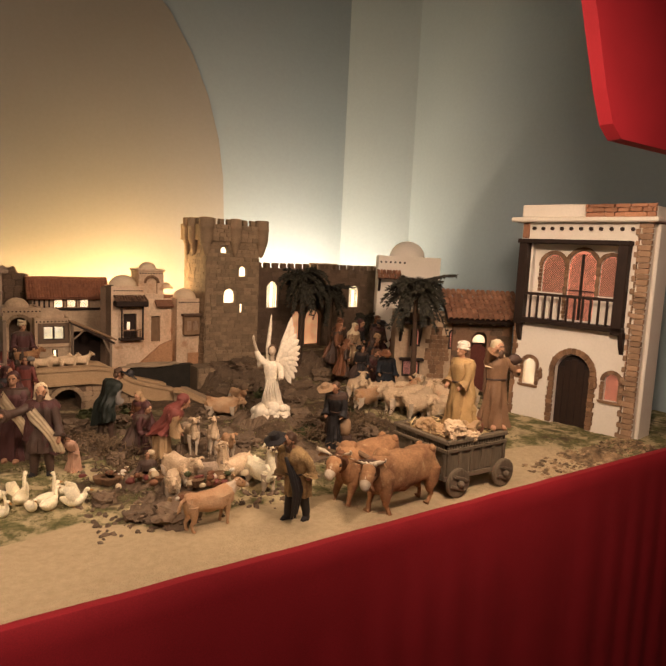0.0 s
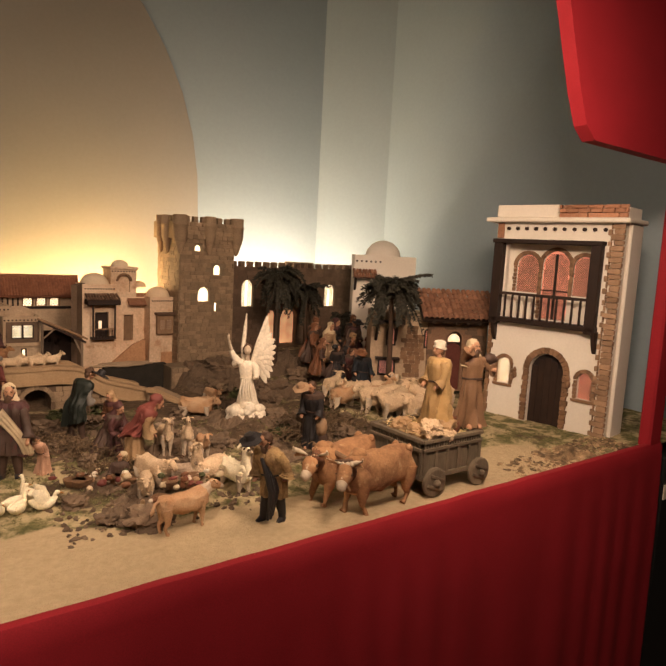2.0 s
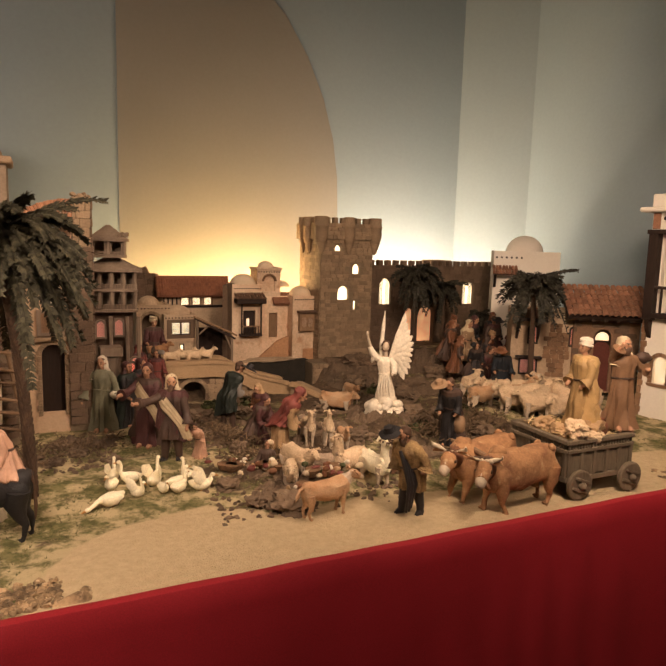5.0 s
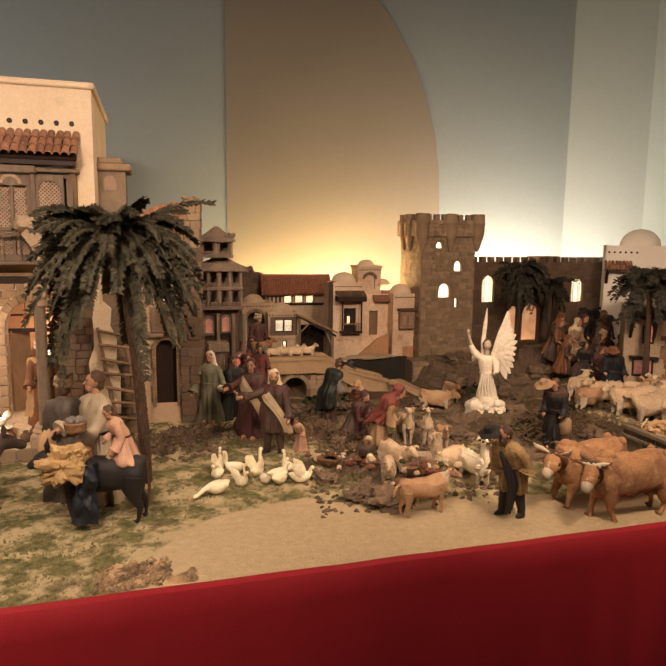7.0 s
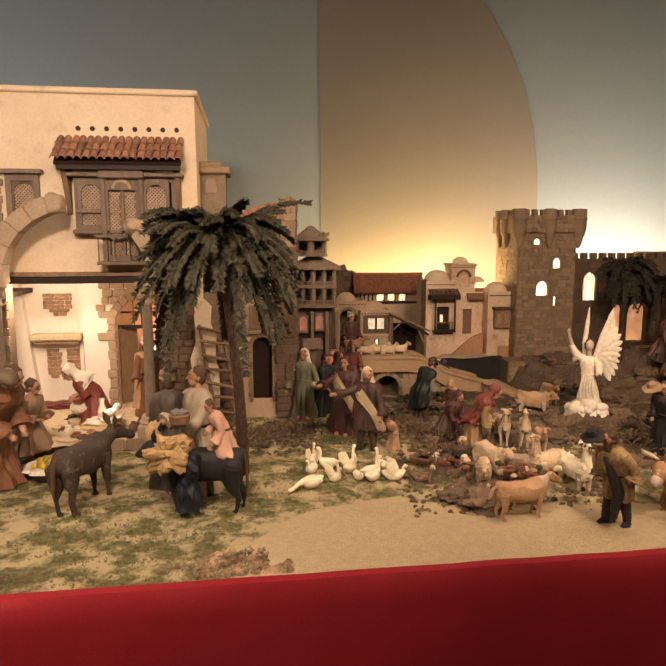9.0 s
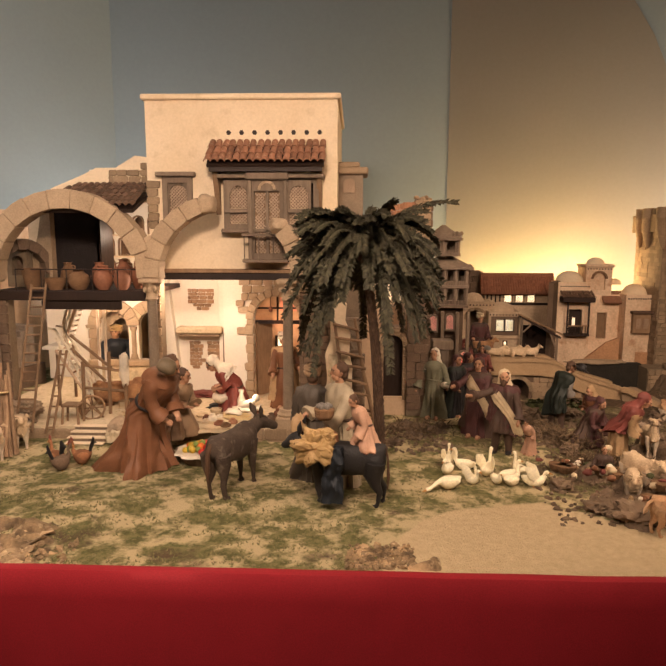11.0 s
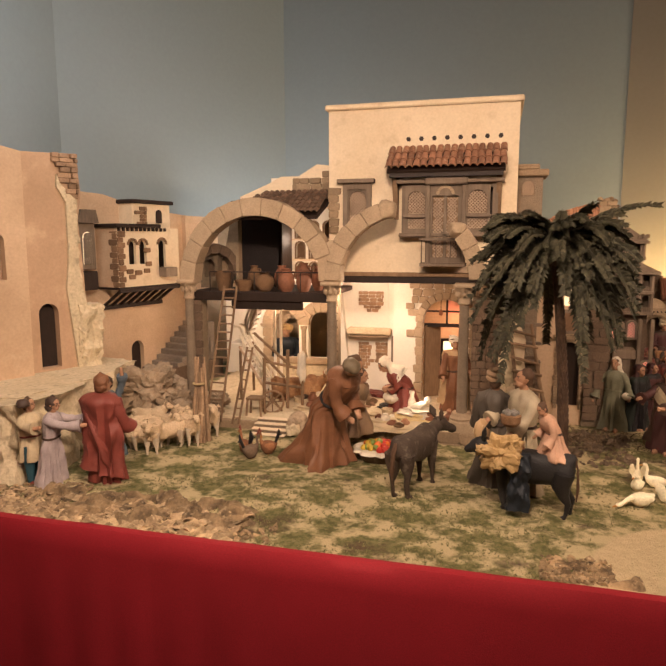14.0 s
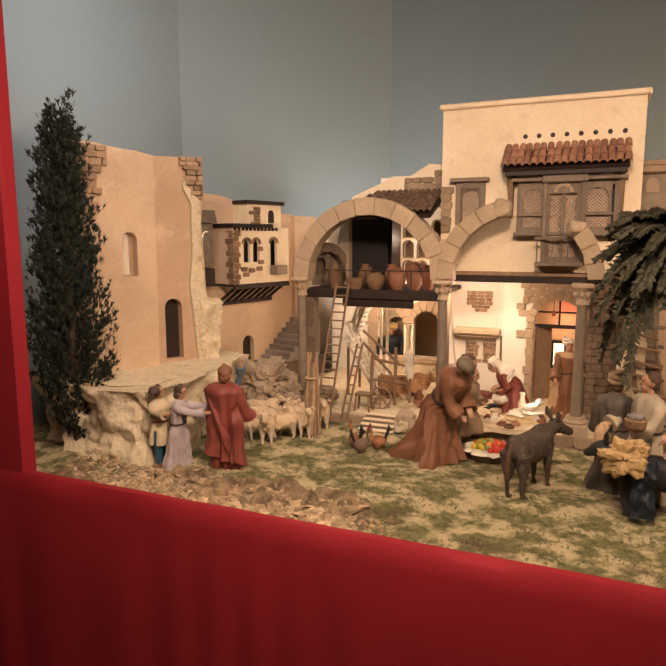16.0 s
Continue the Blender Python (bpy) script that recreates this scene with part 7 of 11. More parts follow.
def palm(name, label, x, y, z0, top, lean, r_crown, fronds, leafmat, pairs, leaf, width, r0, seed, droop=1.0, group="", scales=0):
    rnd = random.Random(seed)
    t = thing(name, label, "palm tree", pose(x, y, z0), group)
    bm = B()
    n = 40
    pts, rad = [], []
    for k in range(n + 1):
        s = k / n
        pts.append((lean[0] * s * s, lean[1] * s * s, top * s))
        rad.append(r0 * (1 - 0.3 * s))
    tube(bm, pts, rad, 10)
    trunk = part("trunk", bm, TRUNK, t, "brown trunk covered in old leaf stubs", smooth=True)
    if scales:
        # stubs of cut leaves in a spiral all the way up
        bm = B()
        for k in range(scales):
            s = k / scales
            a = 2.399963 * k
            rr = r0 * (1 - 0.3 * s)
            c = Vector((lean[0] * s * s, lean[1] * s * s, top * s))
            o, u = Vector((math.cos(a), math.sin(a), 0)), Vector((-math.sin(a), math.cos(a), 0))
            w, h = rr * 0.34, 0.009
            v = [bm.verts.new(c + o * rr * 0.9 + u * q * w + Vector((0, 0, zz))) for q, zz in ((-1, -h), (1, -h), (0.8, h * 0.5), (-0.8, h * 0.5))]
            tip = [bm.verts.new(c + o * rr * 1.22 + u * q * w * 0.5 + Vector((0, 0, h * 0.9))) for q in (-1, 1)]
            bm.faces.new((v[0], v[1], tip[1], tip[0]))
            bm.faces.new((v[1], v[2], tip[1]))
            bm.faces.new((v[3], v[0], tip[0]))
            bm.faces.new((tip[0], tip[1], v[2], v[3]))
        tagged(part("stub_bark", bm, TRUNK, trunk), kind="stuff")
    bm = B()
    c = Vector((lean[0], lean[1], top))
    for k in range(fronds):
        yaw = 2.399963 * k + rnd.uniform(-0.35, 0.35)
        lvl = k / fronds
        rise = min(0.8, 0.92 - 0.98 * lvl + rnd.uniform(-0.3, 0.3))
        dr = droop * (0.62 + 0.45 * lvl + rnd.uniform(-0.25, 0.3))
        frond(bm, c + Vector((rnd.uniform(-1, 1) * r0, rnd.uniform(-1, 1) * r0, 0.02 * (1 - lvl))), yaw, rise, r_crown * rnd.uniform(0.76, 1.04) * (0.72 + 0.28 * smooth(0.0, 0.3, lvl)), dr, pairs, leaf, width, rnd)
    for k in range(fronds // 3):
        # short young fronds that close the heart of the crown
        yaw = 2.399963 * k + rnd.uniform(-0.5, 0.5)
        lvl = 3 * k / fronds
        frond(bm, c + Vector((rnd.uniform(-1, 1) * r0, rnd.uniform(-1, 1) * r0, 0.012)), yaw, 1.3 - 0.9 * lvl + rnd.uniform(-0.2, 0.15), r_crown * rnd.uniform(0.36, 0.52), droop * rnd.uniform(0.5, 0.95), pairs * 2 // 3, leaf * 1.05, width, rnd)
    part("crown", bm, leafmat, t, "bushy drooping dark green fronds")
    bm = B()
    ell(bm, (c.x, c.y, c.z - 0.006), (r0 * 1.7, r0 * 1.7, r0 * 2.2), rough=0.3)
    part("crown_base", bm, TRUNK, t)
    return t


palm("palm_tree", "large dark green palm tree with drooping bushy fronds", -0.048, 1.455, G, 0.545, (-0.045, -0.055), 0.228, 124, PALMLEAF, 72, 0.0205, 0.0054, 0.0122, 4, 0.84, "", 420)
palm("palm_tree", "small dark palm tree in front of the castle wall", 1.462, 2.33, 0.97, 0.395, (0.01, 0.0), 0.132, 54, DARKLEAF, 28, 0.022, 0.005, 0.012, 5, 0.88, "small palms")
palm("palm_tree", "small dark palm tree in front of the castle wall", 1.655, 2.38, 0.97, 0.33, (-0.01, 0.0), 0.115, 46, DARKLEAF, 26, 0.02, 0.005, 0.012, 6, 0.9, "small palms")
palm("palm_tree", "small dark palm tree beside the grey house", 1.655, 1.8, 0.95, 0.405, (0.0, 0.01), 0.158, 60, DARKLEAF, 30, 0.024, 0.0052, 0.0125, 7, 0.85, "small palms")
palm("palm_tree", "low dark palm bush beside the castle wall", 1.86, 2.38, 0.97, 0.2, (0.0, 0.0), 0.09, 22, DARKLEAF, 10, 0.02, 0.007, 0.009, 8, 1.0, "small palms")


def cypress(x, y, z0, h, r, seed):
    """Slim flame-shaped tree: sprays on many steep twigs, ragged towards the tip."""
    rnd = random.Random(seed)
    t = thing("cypress_tree", "tall narrow dark green cypress beside the red frame", "cypress", pose(x, y, z0))
    part("trunk", tube(B(), [(0, 0, 0), (0.004, 0, h * 0.5), (0, 0, h * 0.92)], [0.012, 0.008, 0.002], 7), TRUNK, t)
    bm = B()
    for k in range(150):
        s = (k + rnd.random()) / 150
        a = 2.399963 * k + rnd.uniform(-0.3, 0.3)
        prof = smooth(-0.12, 0.2, s) * (1 - s) ** 0.62 * 1.05
        ln = r * prof * rnd.uniform(0.75, 1.2) + 0.02
        d = Vector((math.cos(a), math.sin(a), 0))
        p0 = Vector((0, 0, 0.02 + h * 0.86 * s))
        p1 = p0 + d * ln * 0.7 + Vector((0, 0, 0.035))
        p2 = p0 + d * ln + Vector((0, 0, 0.1 + 0.05 * rnd.random()))
        for j in range(46):
            u = 0.15 + 0.85 * rnd.random()
            p = p0 * (1 - u) ** 2 + p1 * 2 * u * (1 - u) + p2 * u * u + Vector((rnd.gauss(0, 0.008), rnd.gauss(0, 0.008), rnd.gauss(0, 0.01)))
            out = (d * 0.35 + Vector((rnd.uniform(-0.35, 0.35), rnd.uniform(-0.35, 0.35), 1.0))).normalized()
            sl = rnd.uniform(0.012, 0.024)
            sd = out.cross(Vector((rnd.uniform(-1, 1), rnd.uniform(-1, 1), 0.2))).normalized()
            for q in (0, 1, -1):
                b = p + out * sl * 0.3 * abs(q)
                tip = b + (out + sd * 0.5 * q).normalized() * sl * (1 - 0.25 * abs(q))
                w = sd * 0.0016
                bm.faces.new([bm.verts.new(c) for c in (b - w, b + w, (b + tip) / 2 + w * 1.2, tip, (b + tip) / 2 - w * 1.2)])
    part("crown", bm, CYPRESS, t, "steep feathery dark green sprays")


cypress(-1.555, 1.15, G - 0.01, 0.93, 0.095, 3)

# boulders and rubble between the figures
rnd = random.Random(12)
ROCKS = [(0.46, 1.19, 0.055), (0.4, 1.24, 0.04), (0.6, 1.4, 0.04), (0.36, 1.36, 0.035), (0.79, 1.55, 0.055), (0.88, 1.5, 0.05), (0.72, 1.66, 0.05),
         (1.15, 1.62, 0.06), (1.2, 1.5, 0.05), (1.08, 1.7, 0.05), (1.28, 1.6, 0.045), (1.12, 1.36, 0.04), (1.2, 1.95, 0.07), (1.32, 2.1, 0.08), (1.12, 2.2, 0.07),
         (1.22, 2.36, 0.075), (1.38, 2.38, 0.06), (1.1, 2.38, 0.05), (0.4, 1.75, 0.04), (0.46, 1.6, 0.035), (0.62, 1.8, 0.05), (0.44, 1.95, 0.05), (0.58, 1.96, 0.04), (0.76, 1.3, 0.03), (0.86, 1.95, 0.04),
         (1.5, 2.2, 0.06), (1.62, 2.05, 0.05), (1.75, 2.1, 0.07), (0.06, 1.72, 0.03), (0.0, 1.66, 0.028), (-0.06, 1.7, 0.032), (0.09, 1.8, 0.03), (0.02, 1.8, 0.03), (0.33, 1.9, 0.04), (0.14, 1.64, 0.025), (-0.09, 1.62, 0.025)]
for k, (x, y, s) in enumerate(ROCKS):
    bm = B()
    rough_block(bm, (0, 0, 0), (s * 0.8, s * 0.64, s * 0.45), sub=4, rough=0.34, fr=2.0, seed=k * 1.3)
    solid("rock", bm, ROCK, "rough brown rock lying on mossy ground", "rock", "brown rocks", m=pose(x, y, ground_z(x, y) + s * 0.12, 0, 0, rnd.uniform(0, 360)), smooth=True)


def chips(name, label, spots, mat, size, n, seed, flat=0.35):
    """Strips of broken cork bark and rubble that nobody could count."""
    rnd = random.Random(seed)
    bm = B()
    for k in range(n):
        x0, x1, y0, y1 = spots[k % len(spots)]
        x, y = rnd.uniform(x0, x1), rnd.uniform(y0, y1)
        s = size * rnd.uniform(0.4, 1.3)
        m = Matrix.Translation((x, y, ground_z(x, y) + s * 0.12)) @ Euler((rnd.uniform(-0.5, 0.5), rnd.uniform(-0.5, 0.5), rnd.uniform(0, 6.3))).to_matrix().to_4x4()
        r = bmesh.ops.create_icosphere(bm, subdivisions=1, radius=1)
        for v in r["verts"]:
            q = 1 + 0.9 * noise.noise(v.co * 1.9 + Vector((k * 3.1, 0, 0)))
            v.co = m @ Vector((v.co.x * s * q, v.co.y * s * 0.62 * q, v.co.z * s * flat * q + 0.35 * s * noise.noise(v.co * 2.3 + Vector((0, k * 1.7, 0)))))
    return solid(name, bm, mat, label, name.replace("_", " "), kind="stuff")


chips("bark_chips", "strips of broken brown cork bark along the front edge", [(-1.5, -0.75, 0.97, 1.09), (-1.5, -1.1, 1.0, 1.16), (-1.2, -0.62, 0.965, 1.06), (1.4, 1.97, 0.975, 1.09), (1.6, 1.96, 1.0, 1.1), (-0.12, 0.0, 0.99, 1.07)], BARK, 0.009, 1500, 31, 0.4)
chips("bark_chips", "larger pieces of cork bark along the front edge", [(-1.48, -0.7, 0.98, 1.1), (-1.3, -0.7, 0.965, 1.03)], PALEBARK, 0.017, 620, 32, 0.22)
chips("rubble", "brown earth and rubble between the figures", [(0.3, 0.75, 1.15, 1.42), (0.6, 1.3, 1.4, 1.75), (0.95, 1.5, 1.9, 2.42), (-0.12, 0.16, 1.58, 1.85), (0.35, 0.7, 1.5, 2.0), (1.3, 1.9, 1.95, 2.3)], ROCK, 0.008, 1500, 33, 0.6)


def crumbly(name, label, x0, x1, y0, y1, step, amp, mat, seed, gate=0.0):
    """Torn cork and earth: a fine sheet of sharp little ridges that breaks through the ground in patches."""
    nx, ny = int((x1 - x0) / step), int((y1 - y0) / step)
    co = []
    for j in range(ny):
        for i in range(nx):
            x, y = x0 + i * step, y0 + j * step
            u, v = i / (nx - 1), j / (ny - 1)
            edge = smooth(0, 0.12, min(u, 1 - u)) * smooth(0, 0.22, min(v, 1 - v))
            patch = smooth(gate - 0.12, gate + 0.25, noise.noise(Vector((x * 4.5 + seed, y * 6, 2)))) * edge
            u1 = noise.noise(Vector((x * 15 + 0.6 * noise.noise(Vector((x * 30, y * 30, 0))), y * 24, seed))) * 2.6
            r1 = 1.4 * (math.floor(u1) + smooth(0.0, 1.0, min(1.0, 4 * (u1 - math.floor(u1)))) * 0.8 + 0.3 * (u1 - math.floor(u1))) / 2.6
            r2 = 1 - 2 * abs(noise.noise(Vector((x * 45 + 5, y * 52, seed))))
            n3 = noise.noise(Vector((x * 120, y * 150, seed)))
            co.append((x + 0.003 * n3, y + 0.002 * r2, ground_z(x, y) - 0.012 + patch * (0.014 + amp * (0.7 * r1 + 0.2 * r2 + 0.05 * n3))))
    me = bpy.data.meshes.new(name)
    me.from_pydata(co, [], [(j * nx + i, j * nx + i + 1, (j + 1) * nx + i + 1, (j + 1) * nx + i) for j in range(ny - 1) for i in range(nx - 1)])
    me.materials.append(mat)
    return tagged(new(name, me), label, "bark" if mat is BARK else "rubble", kind="stuff")


crumbly("torn_bark", "torn pale brown cork bark and moss along the front edge", -1.54, -0.62, 0.955, 1.17, 0.0042, 0.032, BARK, 3.0, -0.02)
crumbly("torn_bark", "torn brown cork bark at the front corner", 1.36, 1.98, 0.957, 1.12, 0.0042, 0.036, BARK, 7.0, -0.05)
crumbly("torn_bark", "a few torn scraps of cork bark by the track", -0.16, 0.06, 0.97, 1.08, 0.004, 0.02, BARK, 9.0, -0.1)
crumbly("earth_bank", "crumbling brown earth and rubble between the figures", 0.32, 1.34, 1.14, 2.02, 0.0062, 0.04, ROCK, 5.0, -0.02)
crumbly("earth_bank", "dark crumbling earth below the castle", 0.95, 1.95, 1.9, 2.5, 0.0075, 0.05, ROCK, 8.0, -0.15)
crumbly("earth_bank", "stony brown earth beside the tower", -0.14, 0.2, 1.56, 1.9, 0.005, 0.03, ROCK, 2.0, -0.1)


def tufts(name, label, spots, mat, n, h, seed):
    rnd = random.Random(seed)
    co, fa = [], []
    for k in range(n):
        x0, x1, y0, y1 = spots[k % len(spots)]
        x, y = rnd.uniform(x0, x1), rnd.uniform(y0, y1)
        if noise.noise(Vector((x * 9, y * 9, 7))) < -0.12 or sand_mask(x, y) > 0.35:
            continue
        z = ground_z(x, y) - 0.001
        for j in range(5):
            a = rnd.uniform(0, 6.3)
            hh = h * rnd.uniform(0.5, 1.2)
            w = 0.0016
            dx, dy = math.cos(a), math.sin(a)
            i = len(co)
            co += [(x - dy * w, y + dx * w, z), (x + dy * w, y - dx * w, z), (x + dx * hh * 0.7, y + dy * hh * 0.7, z + hh * 0.7)]
            fa.append((i, i + 1, i + 2))
    me = bpy.data.meshes.new(name)
    me.from_pydata(co, [], fa)
    me.materials.append(mat)
    return tagged(new(name, me), label, "grass", kind="stuff")


tufts("grass", "short mossy green grass on the model ground", [(-1.3, 0.1, 0.98, 1.6), (-1.0, -0.1, 0.97, 1.3), (0.0, 0.6, 1.05, 1.75), (0.5, 1.3, 1.2, 1.9), (1.3, 1.95, 1.1, 1.8), (-0.2, 0.4, 1.6, 2.1)], MOSS, 11000, 0.007, 41)


def shrub(x, y, z, r, seed):
    rnd = random.Random(seed)
    bm = B()
    for k in range(260):
        d = Vector((rnd.gauss(0, 1), rnd.gauss(0, 1), abs(rnd.gauss(0, 0.8)))).normalized()
        p = d * r * rnd.uniform(0.4, 1.0)
        p.z *= 0.8
        s = rnd.uniform(0.004, 0.008)
        u = d.orthogonal().normalized() * s
        w = d.cross(u)
        v = [bm.verts.new(p + q) for q in (u, w, -u + d * s, -w)]
        bm.faces.new(v)
    solid("shrub", bm, GREEN, "low dark green moss shrub", "shrub", "moss shrubs", m=pose(x, y, z))


def brushwood(label, a, b, n, spread, ln, seed):
    """A bank of dry twigs heaped along a line."""
    rnd = random.Random(seed)
    bm = B()
    for k in range(n):
        u = rnd.random()
        x, y = a[0] + (b[0] - a[0]) * u + rnd.gauss(0, spread), a[1] + (b[1] - a[1]) * u + rnd.gauss(0, spread)
        p = Vector((x, y, ground_z(x, y) + rnd.uniform(0, 0.03)))
        d = Vector((rnd.gauss(0, 1), rnd.gauss(0, 1), abs(rnd.gauss(0.3, 0.5)))).normalized() * ln * rnd.uniform(0.5, 1.2)
        mid = p + d * 0.5 + Vector((rnd.gauss(0, 0.004), rnd.gauss(0, 0.004), 0.004))
        tube(bm, [p, mid, p + d], [0.0017, 0.0014, 0.0007], 4)
        q = mid + Vector((rnd.gauss(0, 1), rnd.gauss(0, 1), rnd.uniform(0, 1))).normalized() * ln * 0.4
        tube(bm, [mid, q], [0.0011, 0.0005], 3)
    solid("brushwood", bm, STICKDARK, label, "brushwood", kind="stuff")


STICKDARK = material("dry_twig", (0.15, 0.1, 0.055), (0.07, 0.045, 0.026), blotch=40, bump=0.3, spread=0.4)
brushwood("dry brown brushwood heaped below the bridge", (0.37, 1.83), (0.5, 1.6), 260, 0.035, 0.034, 5)
brushwood("dry brown brushwood among the flock", (0.43, 1.5), (0.6, 1.42), 260, 0.03, 0.028, 6)
brushwood("dark dry brushwood on the bank behind the cart", (1.0, 1.5), (1.3, 1.6), 480, 0.045, 0.034, 7)
brushwood("dry brushwood on the earth beside the tower", (-0.1, 1.68), (0.14, 1.78), 240, 0.04, 0.024, 8)

for k, (x, y, r) in enumerate(((0.62, 2.02, 0.05), (0.7, 2.32, 0.03), (0.8, 2.36, 0.028), (0.9, 2.38, 0.03), (0.56, 2.3, 0.03), (1.26, 1.7, 0.05), (1.02, 1.58, 0.04), (1.16, 2.08, 0.05), (0.5, 2.06, 0.035), (1.9, 2.04, 0.04))):
    shrub(x, y, ground_z(x, y), r, k)

# ---- figurines ----
def bend(bm, zh, ang, start=0):
    """Lean everything above zh forward (towards -y) by ang degrees."""
    a = radians(ang)
    bm.verts.ensure_lookup_table()
    for v in bm.verts[start:]:
        if v.co.z > zh:
            k = a * smooth(zh, zh + 0.12, v.co.z)
            dz, dy = v.co.z - zh, v.co.y
            v.co.y = dy * math.cos(k) - dz * math.sin(k)
            v.co.z = zh + dz * math.cos(k) + dy * math.sin(k)


def ridge(x, y, z):
    """Rounded folds with sharp valleys, 0 to 1."""
    return 1 - 2.4 * abs(noise.noise(Vector((x, y, z))))


def figurine(label, x, y, z, h, face, robe, cloak=None, head="bare", headc="white", reach_l=None, reach_r=None, lean=0, kneel=0.0, belt=None, skirt=1.0, short=None, group="nativity figurines", seed=0, beard=False, extra=None, trail=0.0, sway=None, hem=0.0, shawl=None, bulk=1.0):
    """A painted clay figurine, one closed group of forms in one mesh; face: degrees, 0 looks towards the front of the display."""
    mats = [C[robe], C[cloak or robe], SKIN, C.get(headc, HAIR), HAIR, C[belt] if belt else C["darkbrown"], C[short] if short else C[robe], C[shawl] if shawl else C[headc] if headc in C else C["cream"]]
    bm = B()
    rnd = random.Random(seed)
    ph = seed * 1.73
    knee = rnd.choice((-1, 1))
    sway = rnd.uniform(-0.03, 0.03) if sway is None else sway

    def shape(prof, r0, deep, lo, k_flat=0.74, mi=0, back=None, lift=0.0, seg=60, step=0.022):
        """A draped sheet round the body: profile of (radius, height) with folds deepening towards the hem."""
        zs, z1 = [], prof[-1][1]
        q = prof[0][1]
        while q < z1 - step * 0.5:
            zs.append(q)
            q += step
        zs.append(z1)
        rows = []
        for zz in zs:
            i = max(j for j in range(len(prof)) if prof[j][1] <= zz + 1e-6)
            if i == len(prof) - 1:
                r = prof[-1][0]
            else:
                u = (zz - prof[i][1]) / (prof[i + 1][1] - prof[i][1])
                u = u * u * (3 - 2 * u) * 0.5 + u * 0.5
                r = prof[i][0] + (prof[i + 1][0] - prof[i][0]) * u
            k = smooth(0.0, 1.0, max(0.0, 1 - (zz - zs[0]) / max(0.15, lo - zs[0])))
            row = []
            for j in range(seg):
                a = 2 * math.pi * j / seg
                ca, sa = math.cos(a), math.sin(a)
                f = 1 + deep * (0.35 + k) * (0.62 * (ridge(ca * 1.7 + ph, sa * 1.7, zz * 0.8) - 0.45) + 0.33 * (ridge(ca * 4.2, sa * 4.2 + ph, zz * 1.3 + 3) - 0.45))
                f += 0.085 * (ridge(ca * 2.2 - zz * 4 + ph, sa * 2.2 + zz * 4, ph) - 0.45)
                if back:
                    f *= back(a, zz)
                fx, fy = r * f * ca, r * f * sa * k_flat
                front = max(0.0, -sa) * max(0.0, 1 - abs(ca - knee * 0.45) / 0.6)
                if not kneel and mi == 0:
                    fy -= 0.035 * front * math.exp(-((zz - 0.33) / 0.13) ** 2)
                if trail and zz < 0.45:
                    fy += trail * max(0.0, sa) * (1 - zz / 0.45) ** 2
                zo = zz + lift * ca * (1 - smooth(zs[0], zs[0] + 0.4, zz)) + 0.012 * k * noise.noise(Vector((ca * 2 + ph, sa * 2, 1)))
                row.append(bm.verts.new((fx, fy, max(0.002, zo))))
            rows.append(row)
        ring_faces(bm, rows, mi)

    if kneel:
        dz = -0.3 * kneel
        lo = [(0.2, 0.0), (0.215, 0.03), (0.205, 0.1), (0.175, 0.2), (0.14, 0.3), (0.118, 0.4)]
        prof = [(r * (1 + 0.15 * kneel), q * (1 - 0.3 * kneel)) for r, q in lo] + [(r, q + dz) for r, q in ((0.112, 0.55), (0.125, 0.66), (0.128, 0.74), (0.1, 0.79), (0.05, 0.825))]
    else:
        dz = 0
        prof = [(r * (1 + (skirt - 1) * (1 - q / 0.5) if q < 0.5 else 1), q) for r, q in ((0.172, 0.012), (0.168, 0.06), (0.152, 0.17), (0.14, 0.28), (0.13, 0.42), (0.112, 0.55), (0.124, 0.65), (0.134, 0.73), (0.112, 0.785), (0.05, 0.83))]
    if short and not kneel:
        st = rnd.uniform(0.02, 0.07)
        for sx, sy in ((-0.055, -st), (0.055, st)):
            tube(bm, [(sx * 1.4, sy, 0.0), (sx * 1.35, sy * 1.0, 0.09), (sx * 1.2, sy * 0.5 - 0.01, 0.24), (sx, 0, 0.45)], [0.036, 0.042, 0.056, 0.07], 12, 6)
            tube(bm, [(sx * 1.4, sy + 0.03, 0.02), (sx * 1.5, sy - 0.03, 0.024), (sx * 1.6, sy - 0.085, 0.014)], [0.03, 0.036, 0.018], 9, 5)
        prof = [(r * 1.06, q) for r, q in prof if q > 0.26]
    shape(prof, 0, 0.42 if not short else 0.25, 0.6 + dz)
    if not kneel and not short and not trail:
        for sx in (-0.055, 0.06):
            tube(bm, [(sx, -0.06, 0.02), (sx * 1.1, -0.125 * skirt, 0.022), (sx * 1.15, -0.165 * skirt, 0.012)], [0.03, 0.032, 0.015], 8, 2)
    tube(bm, [(0.118 * math.cos(a), 0.088 * math.sin(a), 0.555 + dz + 0.012 * math.sin(a + ph)) for a in [k * 0.3307 for k in range(20)]], 0.012, 6, 5, flat=0.8)
    # neck and head
    tube(bm, [(0, 0.005, 0.78 + dz), (0, -0.006, 0.87 + dz)], [0.042, 0.032], 10, 2)
    hz = 0.912 + dz
    n_head = len(bm.verts)
    ell(bm, (0, -0.012, hz + 0.012), (0.05, 0.056, 0.06), mi=2, seg=16, rings=12)
    ell(bm, (0, -0.034, hz - 0.032), (0.036, 0.034, 0.036), mi=2, seg=12, rings=8)
    tube(bm, [(0, -0.062, hz + 0.018), (0, -0.079, hz - 0.008), (0, -0.066, hz - 0.014)], [0.006, 0.011, 0.006], 7, 2)
